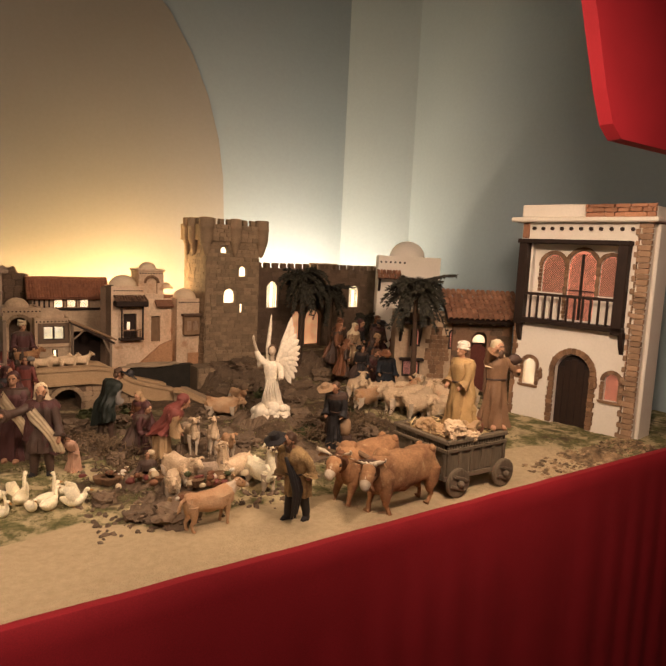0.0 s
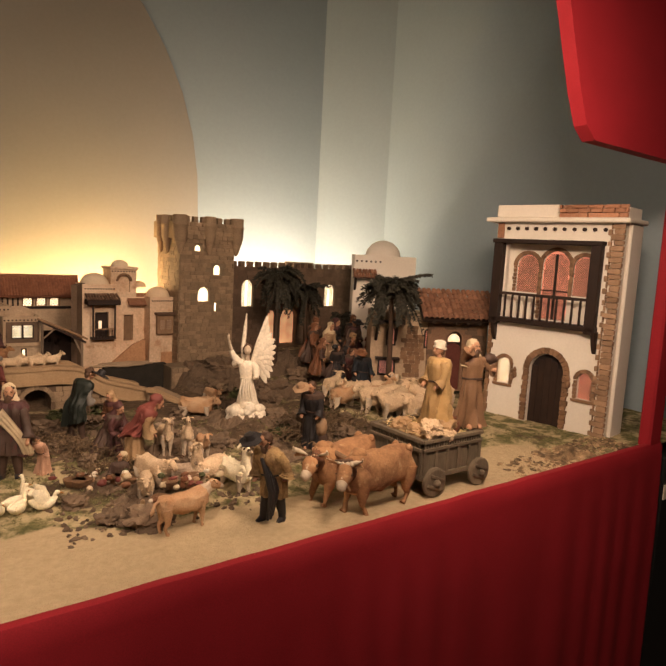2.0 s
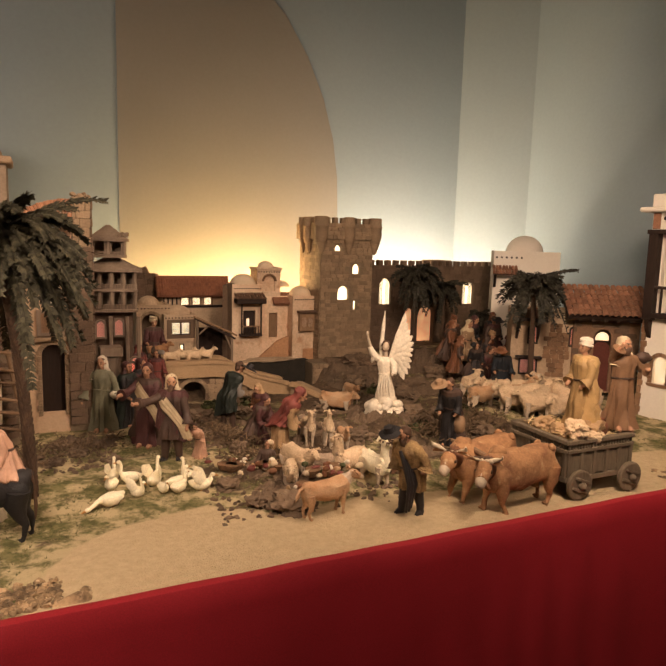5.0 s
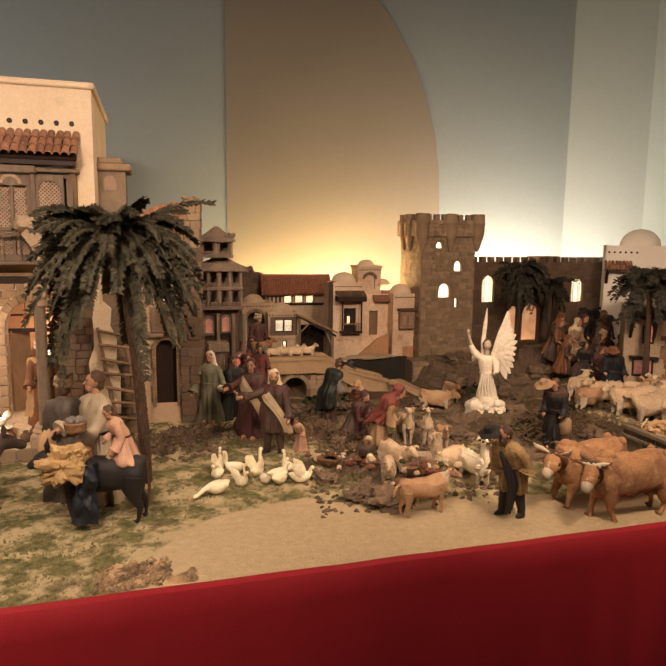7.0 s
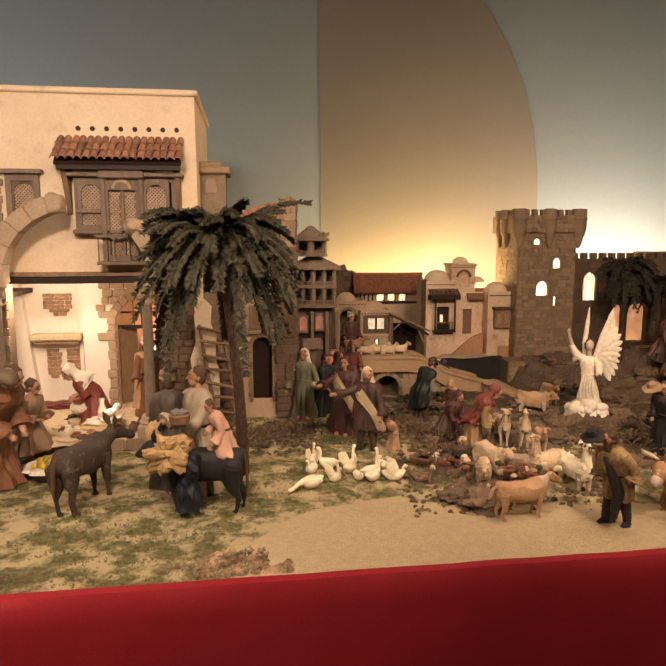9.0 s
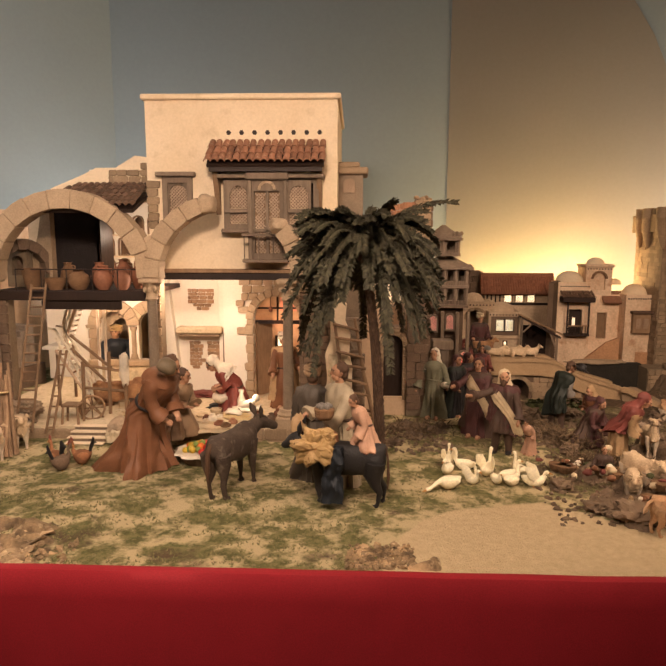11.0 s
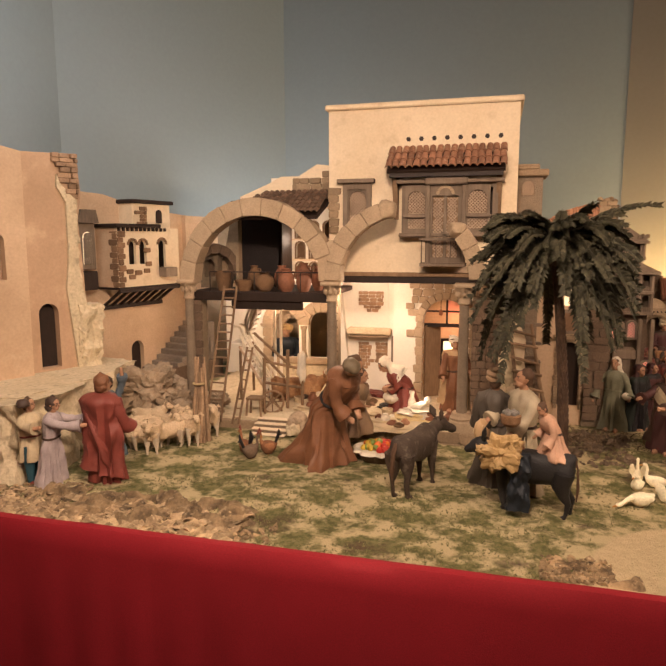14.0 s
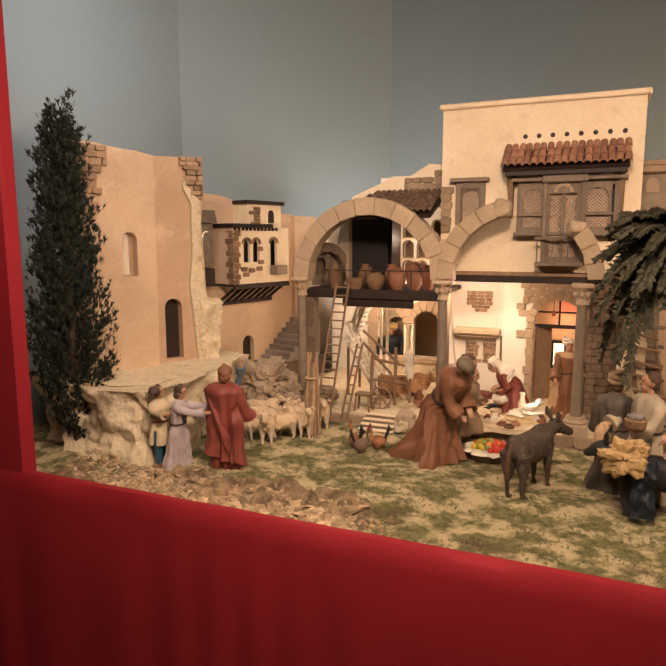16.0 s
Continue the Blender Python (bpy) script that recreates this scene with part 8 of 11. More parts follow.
    for sg in (-1, 1):
        ell(bm, (sg * 0.02, -0.0615, hz + 0.014), (0.009, 0.006, 0.005), mi=4, seg=6, rings=5)
        ell(bm, (sg * 0.052, 0.0, hz), (0.009, 0.014, 0.018), mi=2, seg=7, rings=5)
        tube(bm, [(sg * 0.008, -0.066, hz + 0.025), (sg * 0.034, -0.056, hz + 0.026)], 0.0045, 5, 4)
    ell(bm, (0, -0.062, hz - 0.03), (0.013, 0.006, 0.004), mi=5, seg=6, rings=5)
    ell(bm, (0, 0.012, hz + 0.026), (0.059, 0.062, 0.062), mi=4, seg=18, rings=12, rough=0.22)
    ell(bm, (0, 0.03, hz - 0.02), (0.05, 0.036, 0.05), mi=4, seg=14, rings=9, rough=0.25)
    if beard:
        ell(bm, (0, -0.052, hz - 0.062), (0.036, 0.03, 0.052), mi=4, seg=12, rings=9, rough=0.3)
        tube(bm, [(-0.044, -0.01, hz), (-0.036, -0.045, hz - 0.045), (0.036, -0.045, hz - 0.045), (0.044, -0.01, hz)], 0.014, 7, 4)
    if head in ("veil", "hood"):
        def open_front(a, q):
            return 1 - 0.42 * smooth(0.35, 0.95, -math.sin(a))
        top = Matrix.Translation((0, 0.022, 0))
        ell(bm, (0, 0.022, hz + 0.026), (0.069, 0.066, 0.07), mi=3, seg=20, rings=14, rough=0.12)
        s0 = len(bm.verts)
        shape([(0.15, 0.7 + dz), (0.138, 0.75 + dz), (0.1, 0.81 + dz), (0.074, 0.86 + dz), (0.07, 0.92 + dz), (0.05, 0.97 + dz)], 0, 0.3, 0.84 + dz, 0.86, 3, open_front, 0, 40, 0.02)
        bm.verts.ensure_lookup_table()
        for v in bm.verts[s0:]:
            v.co.y += 0.03
    elif head == "cowl":
        ell(bm, (0, 0.016, hz + 0.02), (0.068, 0.07, 0.072), mi=3, seg=20, rings=14, rough=0.25)
        ell(bm, (0, 0.03, hz - 0.035), (0.066, 0.05, 0.045), mi=3, seg=16, rings=10, rough=0.3)
    elif head == "turban":
        for k in range(5):
            pts = [(0.058 * math.cos(a), 0.012 + 0.06 * math.sin(a), hz + 0.026 + 0.014 * k + 0.016 * math.sin(a * (1 if k % 2 else -1) + k)) for a in [j * 0.42 for j in range(16)]]
            tube(bm, pts, 0.019 - 0.002 * k, 7, 3)
        ell(bm, (0, 0.012, hz + 0.07), (0.045, 0.045, 0.034), mi=3, seg=12, rings=8, rough=0.3)
    elif head == "hat":
        lathe(bm, [(0.128, hz + 0.034), (0.132, hz + 0.042), (0.1, hz + 0.05), (0.062, hz + 0.056), (0.058, hz + 0.08), (0.05, hz + 0.108), (0.02, hz + 0.116)], 26, Matrix.Rotation(0.12, 4, "X") @ Matrix.Rotation(0.1 * knee, 4, "Y"), 3, fold=lambda a, q: 1 + 0.09 * math.sin(2 * a + ph) + 0.05 * math.sin(5 * a + ph))
    elif head == "cap":
        lathe(bm, [(0.064, hz + 0.012), (0.075, hz + 0.028), (0.073, hz + 0.05), (0.056, hz + 0.08), (0.02, hz + 0.094)], 18, Matrix.Rotation(0.1 * knee, 4, "Y"), 3, fold=lambda a, q: 1 + 0.06 * math.sin(4 * a + ph + q * 30))
    turn = Matrix.Rotation(radians(rnd.uniform(-22, 22)), 4, "Z")
    bm.verts.ensure_lookup_table()
    for v in bm.verts[n_head:]:
        if v.co.z > 0.84 + dz:
            v.co = v.co.lerp(turn @ v.co, smooth(0.84 + dz, 0.88 + dz, v.co.z))
    # arms with creased sleeves
    for sg, hand in ((-1, reach_l), (1, reach_r)):
        hand = Vector(hand) if hand else Vector((sg * (0.12 + rnd.uniform(0, 0.06)), -0.1 - rnd.uniform(0, 0.05), 0.45 + rnd.uniform(0, 0.12)))
        hand.z += dz
        s = Vector((sg * 0.112, 0, 0.752 + dz))
        far = (hand - s).length
        el = (s + hand) / 2 + Vector((sg * 0.5, 0.5, -0.7)).normalized() * max(0.015, 0.11 - 0.2 * max(0, far - 0.22))
        path, rad = [s + Vector((-sg * 0.045, 0, 0.012))], [0.05]
        for j in range(11):
            u = j / 10 * 0.86
            path.append(s * (1 - u) ** 2 + el * 2 * u * (1 - u) * 1.0 + hand * u * u)
            rad.append((0.055 - 0.012 * math.sin(u * 3) + 0.022 * smooth(0.5, 0.86, u)) * (1 + 0.1 * math.sin(j * 2.4 + ph)))
        tube(bm, path, rad, 12, 0)
        tube(bm, [path[-3], path[-1], hand], [0.03, 0.027, 0.019], 8, 2)
        ell(bm, hand + (hand - path[-1]).normalized() * 0.012, (0.02, 0.024, 0.026), mi=2, seg=8, rings=6, rough=0.3)
    if cloak:
        def wrap(a, zz):
            return 0.8 + 0.4 * smooth(0.1, 0.62, 0.5 + 0.5 * math.sin(a))
        cp = [(r * 1.1, q + 0.03) for r, q in prof[:-1]] + [(0.06, 0.828 + dz)]
        cp[0] = (cp[0][0], cp[0][1] + hem)
        cp = [cp[0]] + [c for c in cp[1:] if c[1] > cp[0][1] + 0.01]
        shape(cp, 0, 0.4, 0.75 + dz, 0.78, 1, wrap, 0.07 * knee if not kneel else 0)
    if shawl:
        # a broad pleated cloth round neck and shoulders, one end across the chest and down the side
        rows = []
        for o in range(17):
            d = 0.0075 * o - 0.06
            lift = 0.0022 * math.sin(o * 1.3 + ph) + 0.008 - 0.0009 * abs(o - 8)
            path = [(0.1, 0.075 + lift, 0.74 + d * 0.9 + dz), (0.02, 0.105 - 0.2 * abs(d) + lift, 0.78 + d * 0.8 + dz), (-0.095 - lift, 0.07, 0.775 + d * 0.8 + dz), (-0.125 + 0.3 * d - lift, -0.02, 0.755 + d * 0.9 + dz), (-0.055 + d * 0.6, -0.108 - lift, 0.7 + d + dz), (0.04 + d * 0.5, -0.136 - lift, 0.61 + d * 0.95 + dz), (0.12 + d * 0.5, -0.122 - lift, 0.5 + d * 0.8 + dz), (0.175 + d * 0.8, -0.085 - lift, 0.38 + d * 0.5 + 0.7 * dz), (0.205 + d, -0.055 - lift, 0.26 + 0.014 * math.sin(o * 2.1) + 0.5 * dz)]
            pts = []
            for i in range(len(path) - 1):
                p0, p1, p2, p3 = [Vector(path[min(max(i + q, 0), len(path) - 1)]) for q in (-1, 0, 1, 2)]
                for e in range(4):
                    u = e / 4
                    pts.append(0.5 * (2 * p1 + (p2 - p0) * u + (2 * p0 - 5 * p1 + 4 * p2 - p3) * u * u + (3 * p1 - p0 - 3 * p2 + p3) * u ** 3))
            rows.append([bm.verts.new(q) for q in pts])
        ring_faces(bm, rows, 7, closed_u=False)
    if extra:
        extra(bm, dz)
    bm.normal_update()
    for v in bm.verts:
        v.co += v.normal * 0.0045 * noise.noise(v.co * 26 + Vector((ph, 0, 0)))
        v.co.x += sway * math.sin(min(1.0, max(0.0, v.co.z)) * 3.0)
    if bulk != 1:
        for v in bm.verts:
            k = 1 + (bulk - 1) * smooth(0.25, 0.5, v.co.z) * (1 - smooth(0.78, 0.86, v.co.z))
            v.co.x, v.co.y = v.co.x * k, v.co.y * k
    if lean:
        bend(bm, 0.42 + 0.5 * dz, lean)
    return solid("figurine", bm, mats, label, "figurine", group, m=pose(x, y, z, 0, 0, face) @ Matrix.Diagonal((h, h, h, 1)), smooth=True)


def gz(x, y):
    return ground_z(x, y) - 0.002


def sash(mi=1):
    """A broad cloth thrown over the shoulder that hangs down the front."""
    def add(bm, dz):
        tube(bm, [(-0.1, 0.05, 0.8 + dz), (-0.05, -0.07, 0.79 + dz), (0.06, -0.13, 0.62 + dz), (0.12, -0.14, 0.4 + dz), (0.15, -0.12, 0.2)], [0.02, 0.027, 0.028, 0.026, 0.012], 10, mi, flat=2.3)
    return add


def bundle(c, r, mi):
    def add(bm, dz):
        ell(bm, Vector(c) + Vector((0, 0, dz)), r, mi=mi, rough=0.25, seg=14, rings=10)
    return add


def hung_cloak(bm, dz):
    """A dark cloak that hangs from one shoulder to the ground."""
    for o in range(4):
        tube(bm, [(0.0, -0.1 + 0.03 * o, 0.78), (0.06, -0.14 + 0.028 * o, 0.62 - 0.03 * o), (0.085 + 0.012 * (o % 2), -0.16 + 0.026 * o, 0.38), (0.07, -0.17 + 0.024 * o, 0.08 + 0.03 * (o % 2))], [0.014, 0.022, 0.024, 0.014], 8, 6)


def back_drape(bm, dz):
    """Folds of a cloak thrown from one shoulder across the back."""
    for o in range(6):
        tube(bm, [(0.1 - 0.012 * o, -0.06, 0.76), (0.1 - 0.018 * o, 0.03, 0.8 - 0.006 * o), (0.05 - 0.02 * o, 0.115, 0.68 - 0.035 * o), (-0.06 - 0.008 * o, 0.13, 0.46 - 0.04 * o), (-0.13, 0.09 - 0.008 * o, 0.3 - 0.035 * o), (-0.15, 0.02, 0.2 - 0.025 * o)], [0.012, 0.016, 0.02, 0.022, 0.02, 0.008], 8, 1)


F = figurine
# front and middle of the landscape
F("drover in a sheepskin jacket and black hat walking beside the oxen", 0.69, 1.085, gz(0.69, 1.085), 0.205, -70, "sheepskin", None, "hat", "black", (-0.1, -0.14, 0.5), (0.15, -0.02, 0.52), lean=18, short="black", beard=True, seed=1, belt="black", bulk=1.15, extra=hung_cloak, hem=0.1)
F("herdsman in a dark coat and straw hat with a cream bag", 1.047, 1.44, gz(1.047, 1.44), 0.205, -60, "black", "darkbrown", "hat", "beige", (-0.1, -0.16, 0.5), (0.12, -0.14, 0.5), lean=16, seed=2, extra=bundle((0.13, -0.02, 0.32), (0.09, 0.08, 0.14), 3))
F("bearded man in a dark brown coat with a cream shawl", 0.281, 1.6, gz(0.281, 1.6), 0.228, -30, "darkbrown", "maroon", "hood", "cream", (-0.32, -0.32, 0.72), (0.2, -0.1, 0.42), beard=True, seed=3, short="darkbrown", shawl="cream", belt="black")
F("woman in maroon pointing with one arm", 0.243, 1.745, gz(0.243, 1.745), 0.23, -35, "maroon", "darkbrown", "hood", "maroon", (-0.2, -0.3, 0.66), (0.1, -0.15, 0.55), seed=4, shawl="cream")
F("small child in pink holding a hand", 0.352, 1.592, gz(0.352, 1.592), 0.108, -45, "pinkc", None, "bare", "white", (-0.1, -0.26, 0.72), (0.12, -0.1, 0.5), lean=28, seed=5)
F("woman in a sage green dress and white veil", 0.14, 1.935, gz(0.14, 1.935), 0.224, -18, "sage", None, "veil", "white", (-0.24, -0.06, 0.4), (0.2, -0.06, 0.46), belt="sage", seed=6, extra=bundle((0.17, -0.06, 0.5), (0.06, 0.045, 0.05), 3))
F("dark cloaked figurine behind the woman in green", 0.215, 1.96, gz(0.215, 1.96), 0.2, 40, "black", "green", "hood", "maroon", seed=7)
F("man in a long dark green cloak walking away", 0.492, 1.825, gz(0.492, 1.825), 0.212, 100, "grey", "green", "hat", "black", lean=22, seed=8, short="darkbrown", hem=-0.1)
F("kneeling figurine in a dark red-brown robe", 0.534, 1.66, gz(0.534, 1.66), 0.175, 40, "maroon", "darkbrown", "hood", "maroon", (-0.1, -0.2, 0.5), (0.1, -0.2, 0.5), kneel=0.6, lean=22, seed=9)
F("woman in a red shawl and tan skirt bending forward", 0.545, 1.515, gz(0.545, 1.515), 0.208, 62, "tan", "rose", "hood", "rose", (-0.08, -0.2, 0.5), (0.08, -0.22, 0.5), lean=34, seed=10, hem=0.36)
F("seated figurine in brown beside the flock", 0.48, 1.43, gz(0.48, 1.43) - 0.01, 0.125, -20, "darkbrown", None, "cap", "cream", kneel=1.0, seed=11)
F("stooping figurine in a brown robe near the bridge", 0.59, 1.78, gz(0.59, 1.78), 0.17, -60, "brown", "maroon", "hood", "tan", kneel=0.4, lean=20, seed=12)
# riders and walkers at the left of the bridge
F("rider in a red-brown robe with a cream turban", 0.345, 2.28, 1.06, 0.2, 10, "maroon", "darkbrown", "turban", "cream", kneel=0.6, seed=14)
F("walker in dusty red by the bridge", 0.285, 2.2, 0.97, 0.17, 20, "rose", "maroon", "hood", "rose", seed=15)
F("walker in brown by the bridge", 0.335, 2.16, 0.96, 0.165, -10, "rose", "maroon", "cap", "grey", seed=16)
F("walker in a dark robe by the bridge", 0.27, 2.05, gz(0.27, 2.05), 0.19, 30, "maroon", "black", "hood", "maroon", seed=17)
# people near the castle gate
for k, (x, y, z, h, fc, rb, ck, hd, hc, kn) in enumerate((
        (1.57, 2.2, 1.02, 0.19, 30, "brown", "darkbrown", "hood", "brown", 0), (1.635, 2.18, 1.02, 0.195, 10, "beige", "cream", "hood", "cream", 0),
        (1.7, 2.12, 1.0, 0.2, 25, "maroon", "brown", "turban", "tan", 0.7), (1.755, 2.16, 1.03, 0.2, -20, "darkbrown", "maroon", "hat", "black", 0),
        (1.52, 2.08, 0.99, 0.17, 50, "darkbrown", "brown", "hood", "brown", 0.3), (1.625, 2.02, 0.98, 0.17, 5, "maroon", "darkbrown", "cap", "brown", 0.8), (1.81, 2.1, 1.0, 0.19, 40, "brown", "rose", "hood", "rose", 0), (1.6, 2.24, 1.03, 0.2, -10, "darkbrown", "brown", "turban", "brown", 0), (1.685, 2.22, 1.03, 0.2, 15, "black", "maroon", "hood", "maroon", 0), (1.79, 2.2, 1.04, 0.2, -30, "darkbrown", "black", "hood", "brown", 0), (1.665, 2.09, 0.99, 0.17, 60, "brown", "black", "hood", "darkbrown", 0.5), (1.575, 2.03, 0.98, 0.17, -30, "black", "darkbrown", "cap", "black", 0.4))):
    F("villager in dark robes gathered near the castle gate", x, y, z, h, fc, rb, ck, hd, hc, kneel=max(kn, 0.3), lean=8 + 5 * (k % 3), group="villagers at the gate", seed=20 + k)
F("man in a dark blue coat and brown hat", 1.548, 1.84, gz(1.548, 1.84), 0.205, -20, "teal", "black", "hat", "brown", lean=5, seed=28)
# in the cart
F("shepherd in a yellow-ochre robe standing in the cart", 1.165, 1.09, 1.068, 0.22, -95, "gold", "ochre", "turban", "white", (-0.1, -0.12, 0.5), (0.1, -0.1, 0.5), seed=30)
F("shepherd in a brown robe shading his eyes", 1.265, 1.06, 1.068, 0.226, -20, "umber", None, "hood", "cream", (-0.1, -0.12, 0.93), (0.24, -0.06, 0.66), beard=True, seed=31, extra=bundle((0.21, 0.0, 0.78), (0.09, 0.06, 0.06), 5))
# stable
F("large brown-robed figurine bending forward over the steps", -0.628, 1.45, gz(-0.628, 1.45), 0.318, 70, "brown", None, "cap", "olive", (-0.05, -0.2, 0.56), (0.06, -0.2, 0.56), lean=33, skirt=1.6, seed=33, trail=0.2, bulk=1.15, extra=bundle((0, 0.02, 0.77), (0.15, 0.1, 0.06), 1), belt="black")
F("kneeling figurine in light brown beside the crib", -0.585, 1.6, 0.966, 0.25, 66, "beige", None, "bare", "brown", (-0.05, -0.2, 0.62), (0.06, -0.2, 0.62), kneel=0.8, lean=14, seed=34)
F("kneeling woman in red with a white veil leaning over the crib", -0.478, 1.85, 0.966, 0.262, -72, "red", None, "veil", "white", (-0.06, -0.24, 0.52), (0.06, -0.24, 0.52), kneel=0.8, lean=44, seed=35, extra=bundle((0.0, -0.17, 0.42), (0.15, 0.1, 0.07), 3))
F("woman in blue-grey with a yellow turban at the back arch", -1.024, 2.335, 0.955, 0.262, 26, "teal", None, "turban", "ochre", kneel=0.75, seed=36, bulk=1.35)
F("woman in brown with a white headscarf in the doorway", -0.335, 1.9, 0.966, 0.235, 10, "brown", "tan", "turban", "white", seed=37)
F("man in a grey coat seen from behind the donkey", -0.208, 1.405, gz(-0.208, 1.405), 0.278, 165, "slate", None, "turban", "beige", seed=38)
F("man in a pale linen shirt with brown hair behind the donkey", -0.143, 1.375, gz(-0.143, 1.375), 0.288, -50, "linen", None, "bare", "white", (-0.16, -0.24, 0.55), (0.1, -0.24, 0.5), seed=39)
F("child in peach clothes riding on the black donkey", -0.086, 1.275, 1.048, 0.165, -70, "pinkc", None, "bare", "white", (-0.2, -0.16, 0.45), (0.14, -0.18, 0.4), kneel=0.8, lean=26, seed=41)
# left end
F("tall man in a red draped cloak seen from behind", -1.105, 1.2, gz(-1.105, 1.2), 0.262, 165, "red", "red", "cowl", "brown", seed=44, hem=0.1, bulk=1.28, extra=back_drape)
F("girl in a lilac dress reaching out one arm", -1.224, 1.155, gz(-1.224, 1.155), 0.215, 110, "lilac", None, "cowl", "darkbrown", (-0.1, -0.4, 0.74), (0.1, -0.42, 0.76), seed=45, lean=6, trail=0.06)
F("boy in teal trousers and a red sash", -1.274, 1.15, gz(-1.274, 1.15), 0.21, 80, "cream", None, "cap", "darkbrown", (-0.1, -0.25, 0.7), (0.1, -0.28, 0.74), short="petrol", belt="red", seed=46)
F("figurine in a blue tunic raising one arm", -1.2, 1.36, gz(-1.2, 1.36), 0.215, 10, "blue", None, "bare", "white", (-0.12, -0.1, 0.5), (0.2, -0.06, 1.1), seed=47)


def angel():
    """A slender winged statue on a bank of cloud: one arm raised, one wing edge-on, the other spread."""
    bm = B()
    rnd = random.Random(5)
    for k in range(60):
        a = rnd.uniform(0, 6.28)
        r = 0.05 * math.sqrt(rnd.random())
        ell(bm, (r * math.cos(a), r * math.sin(a) * 0.7, 0.01 + rnd.uniform(0.1, 1.0) * 0.085 * (1 - 0.6 * r / 0.05)), rnd.uniform(0.012, 0.021), seg=9, rings=6, rough=0.2)
    rows, zs = [], [0.055 + 0.007 * k for k in range(22)]
    prof = ((0.055, 0.031), (0.075, 0.03), (0.11, 0.0235), (0.142, 0.019), (0.15, 0.0185), (0.175, 0.0225), (0.19, 0.024), (0.203, 0.0125))
    for z in zs:
        i = max(j for j in range(len(prof)) if prof[j][0] <= z + 1e-6)
        i = min(i, len(prof) - 2)
        u = min(1.0, (z - prof[i][0]) / (prof[i + 1][0] - prof[i][0]))
        r = prof[i][1] + (prof[i + 1][1] - prof[i][1]) * u
        k = max(0.0, 1 - (z - 0.05) / 0.16)
        row = []
        for j in range(44):
            a = 2 * math.pi * j / 44
            f = 1 + (0.1 + 0.35 * k) * 0.5 * (ridge(math.cos(a) * 2.6 + z * 4, math.sin(a) * 2.6, z * 3) - 0.45)
            row.append(bm.verts.new((r * f * math.cos(a) + 0.004 * math.sin(z * 22), r * f * math.sin(a) * 0.74, z)))
        rows.append(row)
    ring_faces(bm, rows, 0)
    for k in range(5):
        tube(bm, [(-0.012 + 0.005 * k, -0.017, 0.146), (-0.014 + 0.007 * k, -0.02, 0.135), (-0.018 + 0.008 * k, -0.023, 0.112), (-0.018 + 0.009 * k, -0.024, 0.08)], [0.0025, 0.003, 0.0032, 0.0015], 6)
    tube(bm, [(0.0195 * math.cos(a), 0.0145 * math.sin(a), 0.147) for a in [k * 0.3307 for k in range(20)]], 0.0026, 6)
    tube(bm, [(0, 0, 0.198), (0, -0.002, 0.222)], [0.008, 0.0065], 8, 1)
    ell(bm, (0, -0.005, 0.235), (0.0115, 0.0125, 0.0155), mi=1)
    ell(bm, (0, 0.002, 0.24), (0.0135, 0.0135, 0.0145), mi=2, rough=0.3)
    ell(bm, (0, 0.008, 0.228), (0.0125, 0.008, 0.014), mi=2, rough=0.3)
    tube(bm, [(0, -0.017, 0.237), (0, -0.0195, 0.232)], [0.0013, 0.002], 6, 1)
    # raised arm with a fallen sleeve, and the lowered one
    tube(bm, [(-0.014, 0, 0.192), (-0.03, -0.004, 0.2), (-0.042, -0.008, 0.216), (-0.05, -0.01, 0.234)], [0.0105, 0.0125, 0.0105, 0.0075], 9)
    tube(bm, [(-0.034, -0.006, 0.2), (-0.04, -0.006, 0.19), (-0.042, -0.004, 0.182)], [0.011, 0.008, 0.002], 8)
    tube(bm, [(-0.047, -0.01, 0.23), (-0.056, -0.012, 0.258), (-0.059, -0.012, 0.27)], [0.0055, 0.0042, 0.0035], 7, 1)
    ell(bm, (-0.0595, -0.012, 0.276), (0.0045, 0.0045, 0.0075), mi=1, seg=8, rings=6)
    tube(bm, [(0.014, 0, 0.192), (0.027, -0.006, 0.18), (0.03, -0.014, 0.162), (0.028, -0.022, 0.15)], [0.0105, 0.0115, 0.0105, 0.009], 9)
    ell(bm, (0.024, -0.027, 0.15), 0.005, mi=1, seg=8, rings=6)
    # spread wing: three rows of feathers that fan out from the shoulder
    for n, l0, w, off in ((11, 1.0, 0.0068, 0.016), (8, 0.68, 0.0062, 0.0125), (6, 0.42, 0.006, 0.009)):
        for k in range(n):
            s = k / (n - 1)
            root = Vector((0.018 + 0.012 * (1 - s), off, 0.19 + 0.035 * (1 - s)))
            tip = Vector((0.058 + 0.05 * math.sin(math.pi * min(1.0, s * 0.95)) * 0.62, off + 0.01, 0.34 - 0.215 * s ** 0.9))
            tip = root.lerp(tip, l0 * (1 + 0.04 * math.sin(k * 5)))
            tube(bm, [root, root.lerp(tip, 0.4) + Vector((0.004, 0, 0.004)), root.lerp(tip, 0.8) + Vector((0.003, 0, 0.002)), tip], [w * 0.7, w * 1.25, w * 1.3, w * 0.35], 8, flat=0.22)
    tube(bm, [(0.014, 0.008, 0.185), (0.026, 0.012, 0.225), (0.036, 0.014, 0.265), (0.05, 0.016, 0.31), (0.058, 0.018, 0.338)], [0.007, 0.009, 0.0085, 0.006, 0.002], 8, flat=0.6)
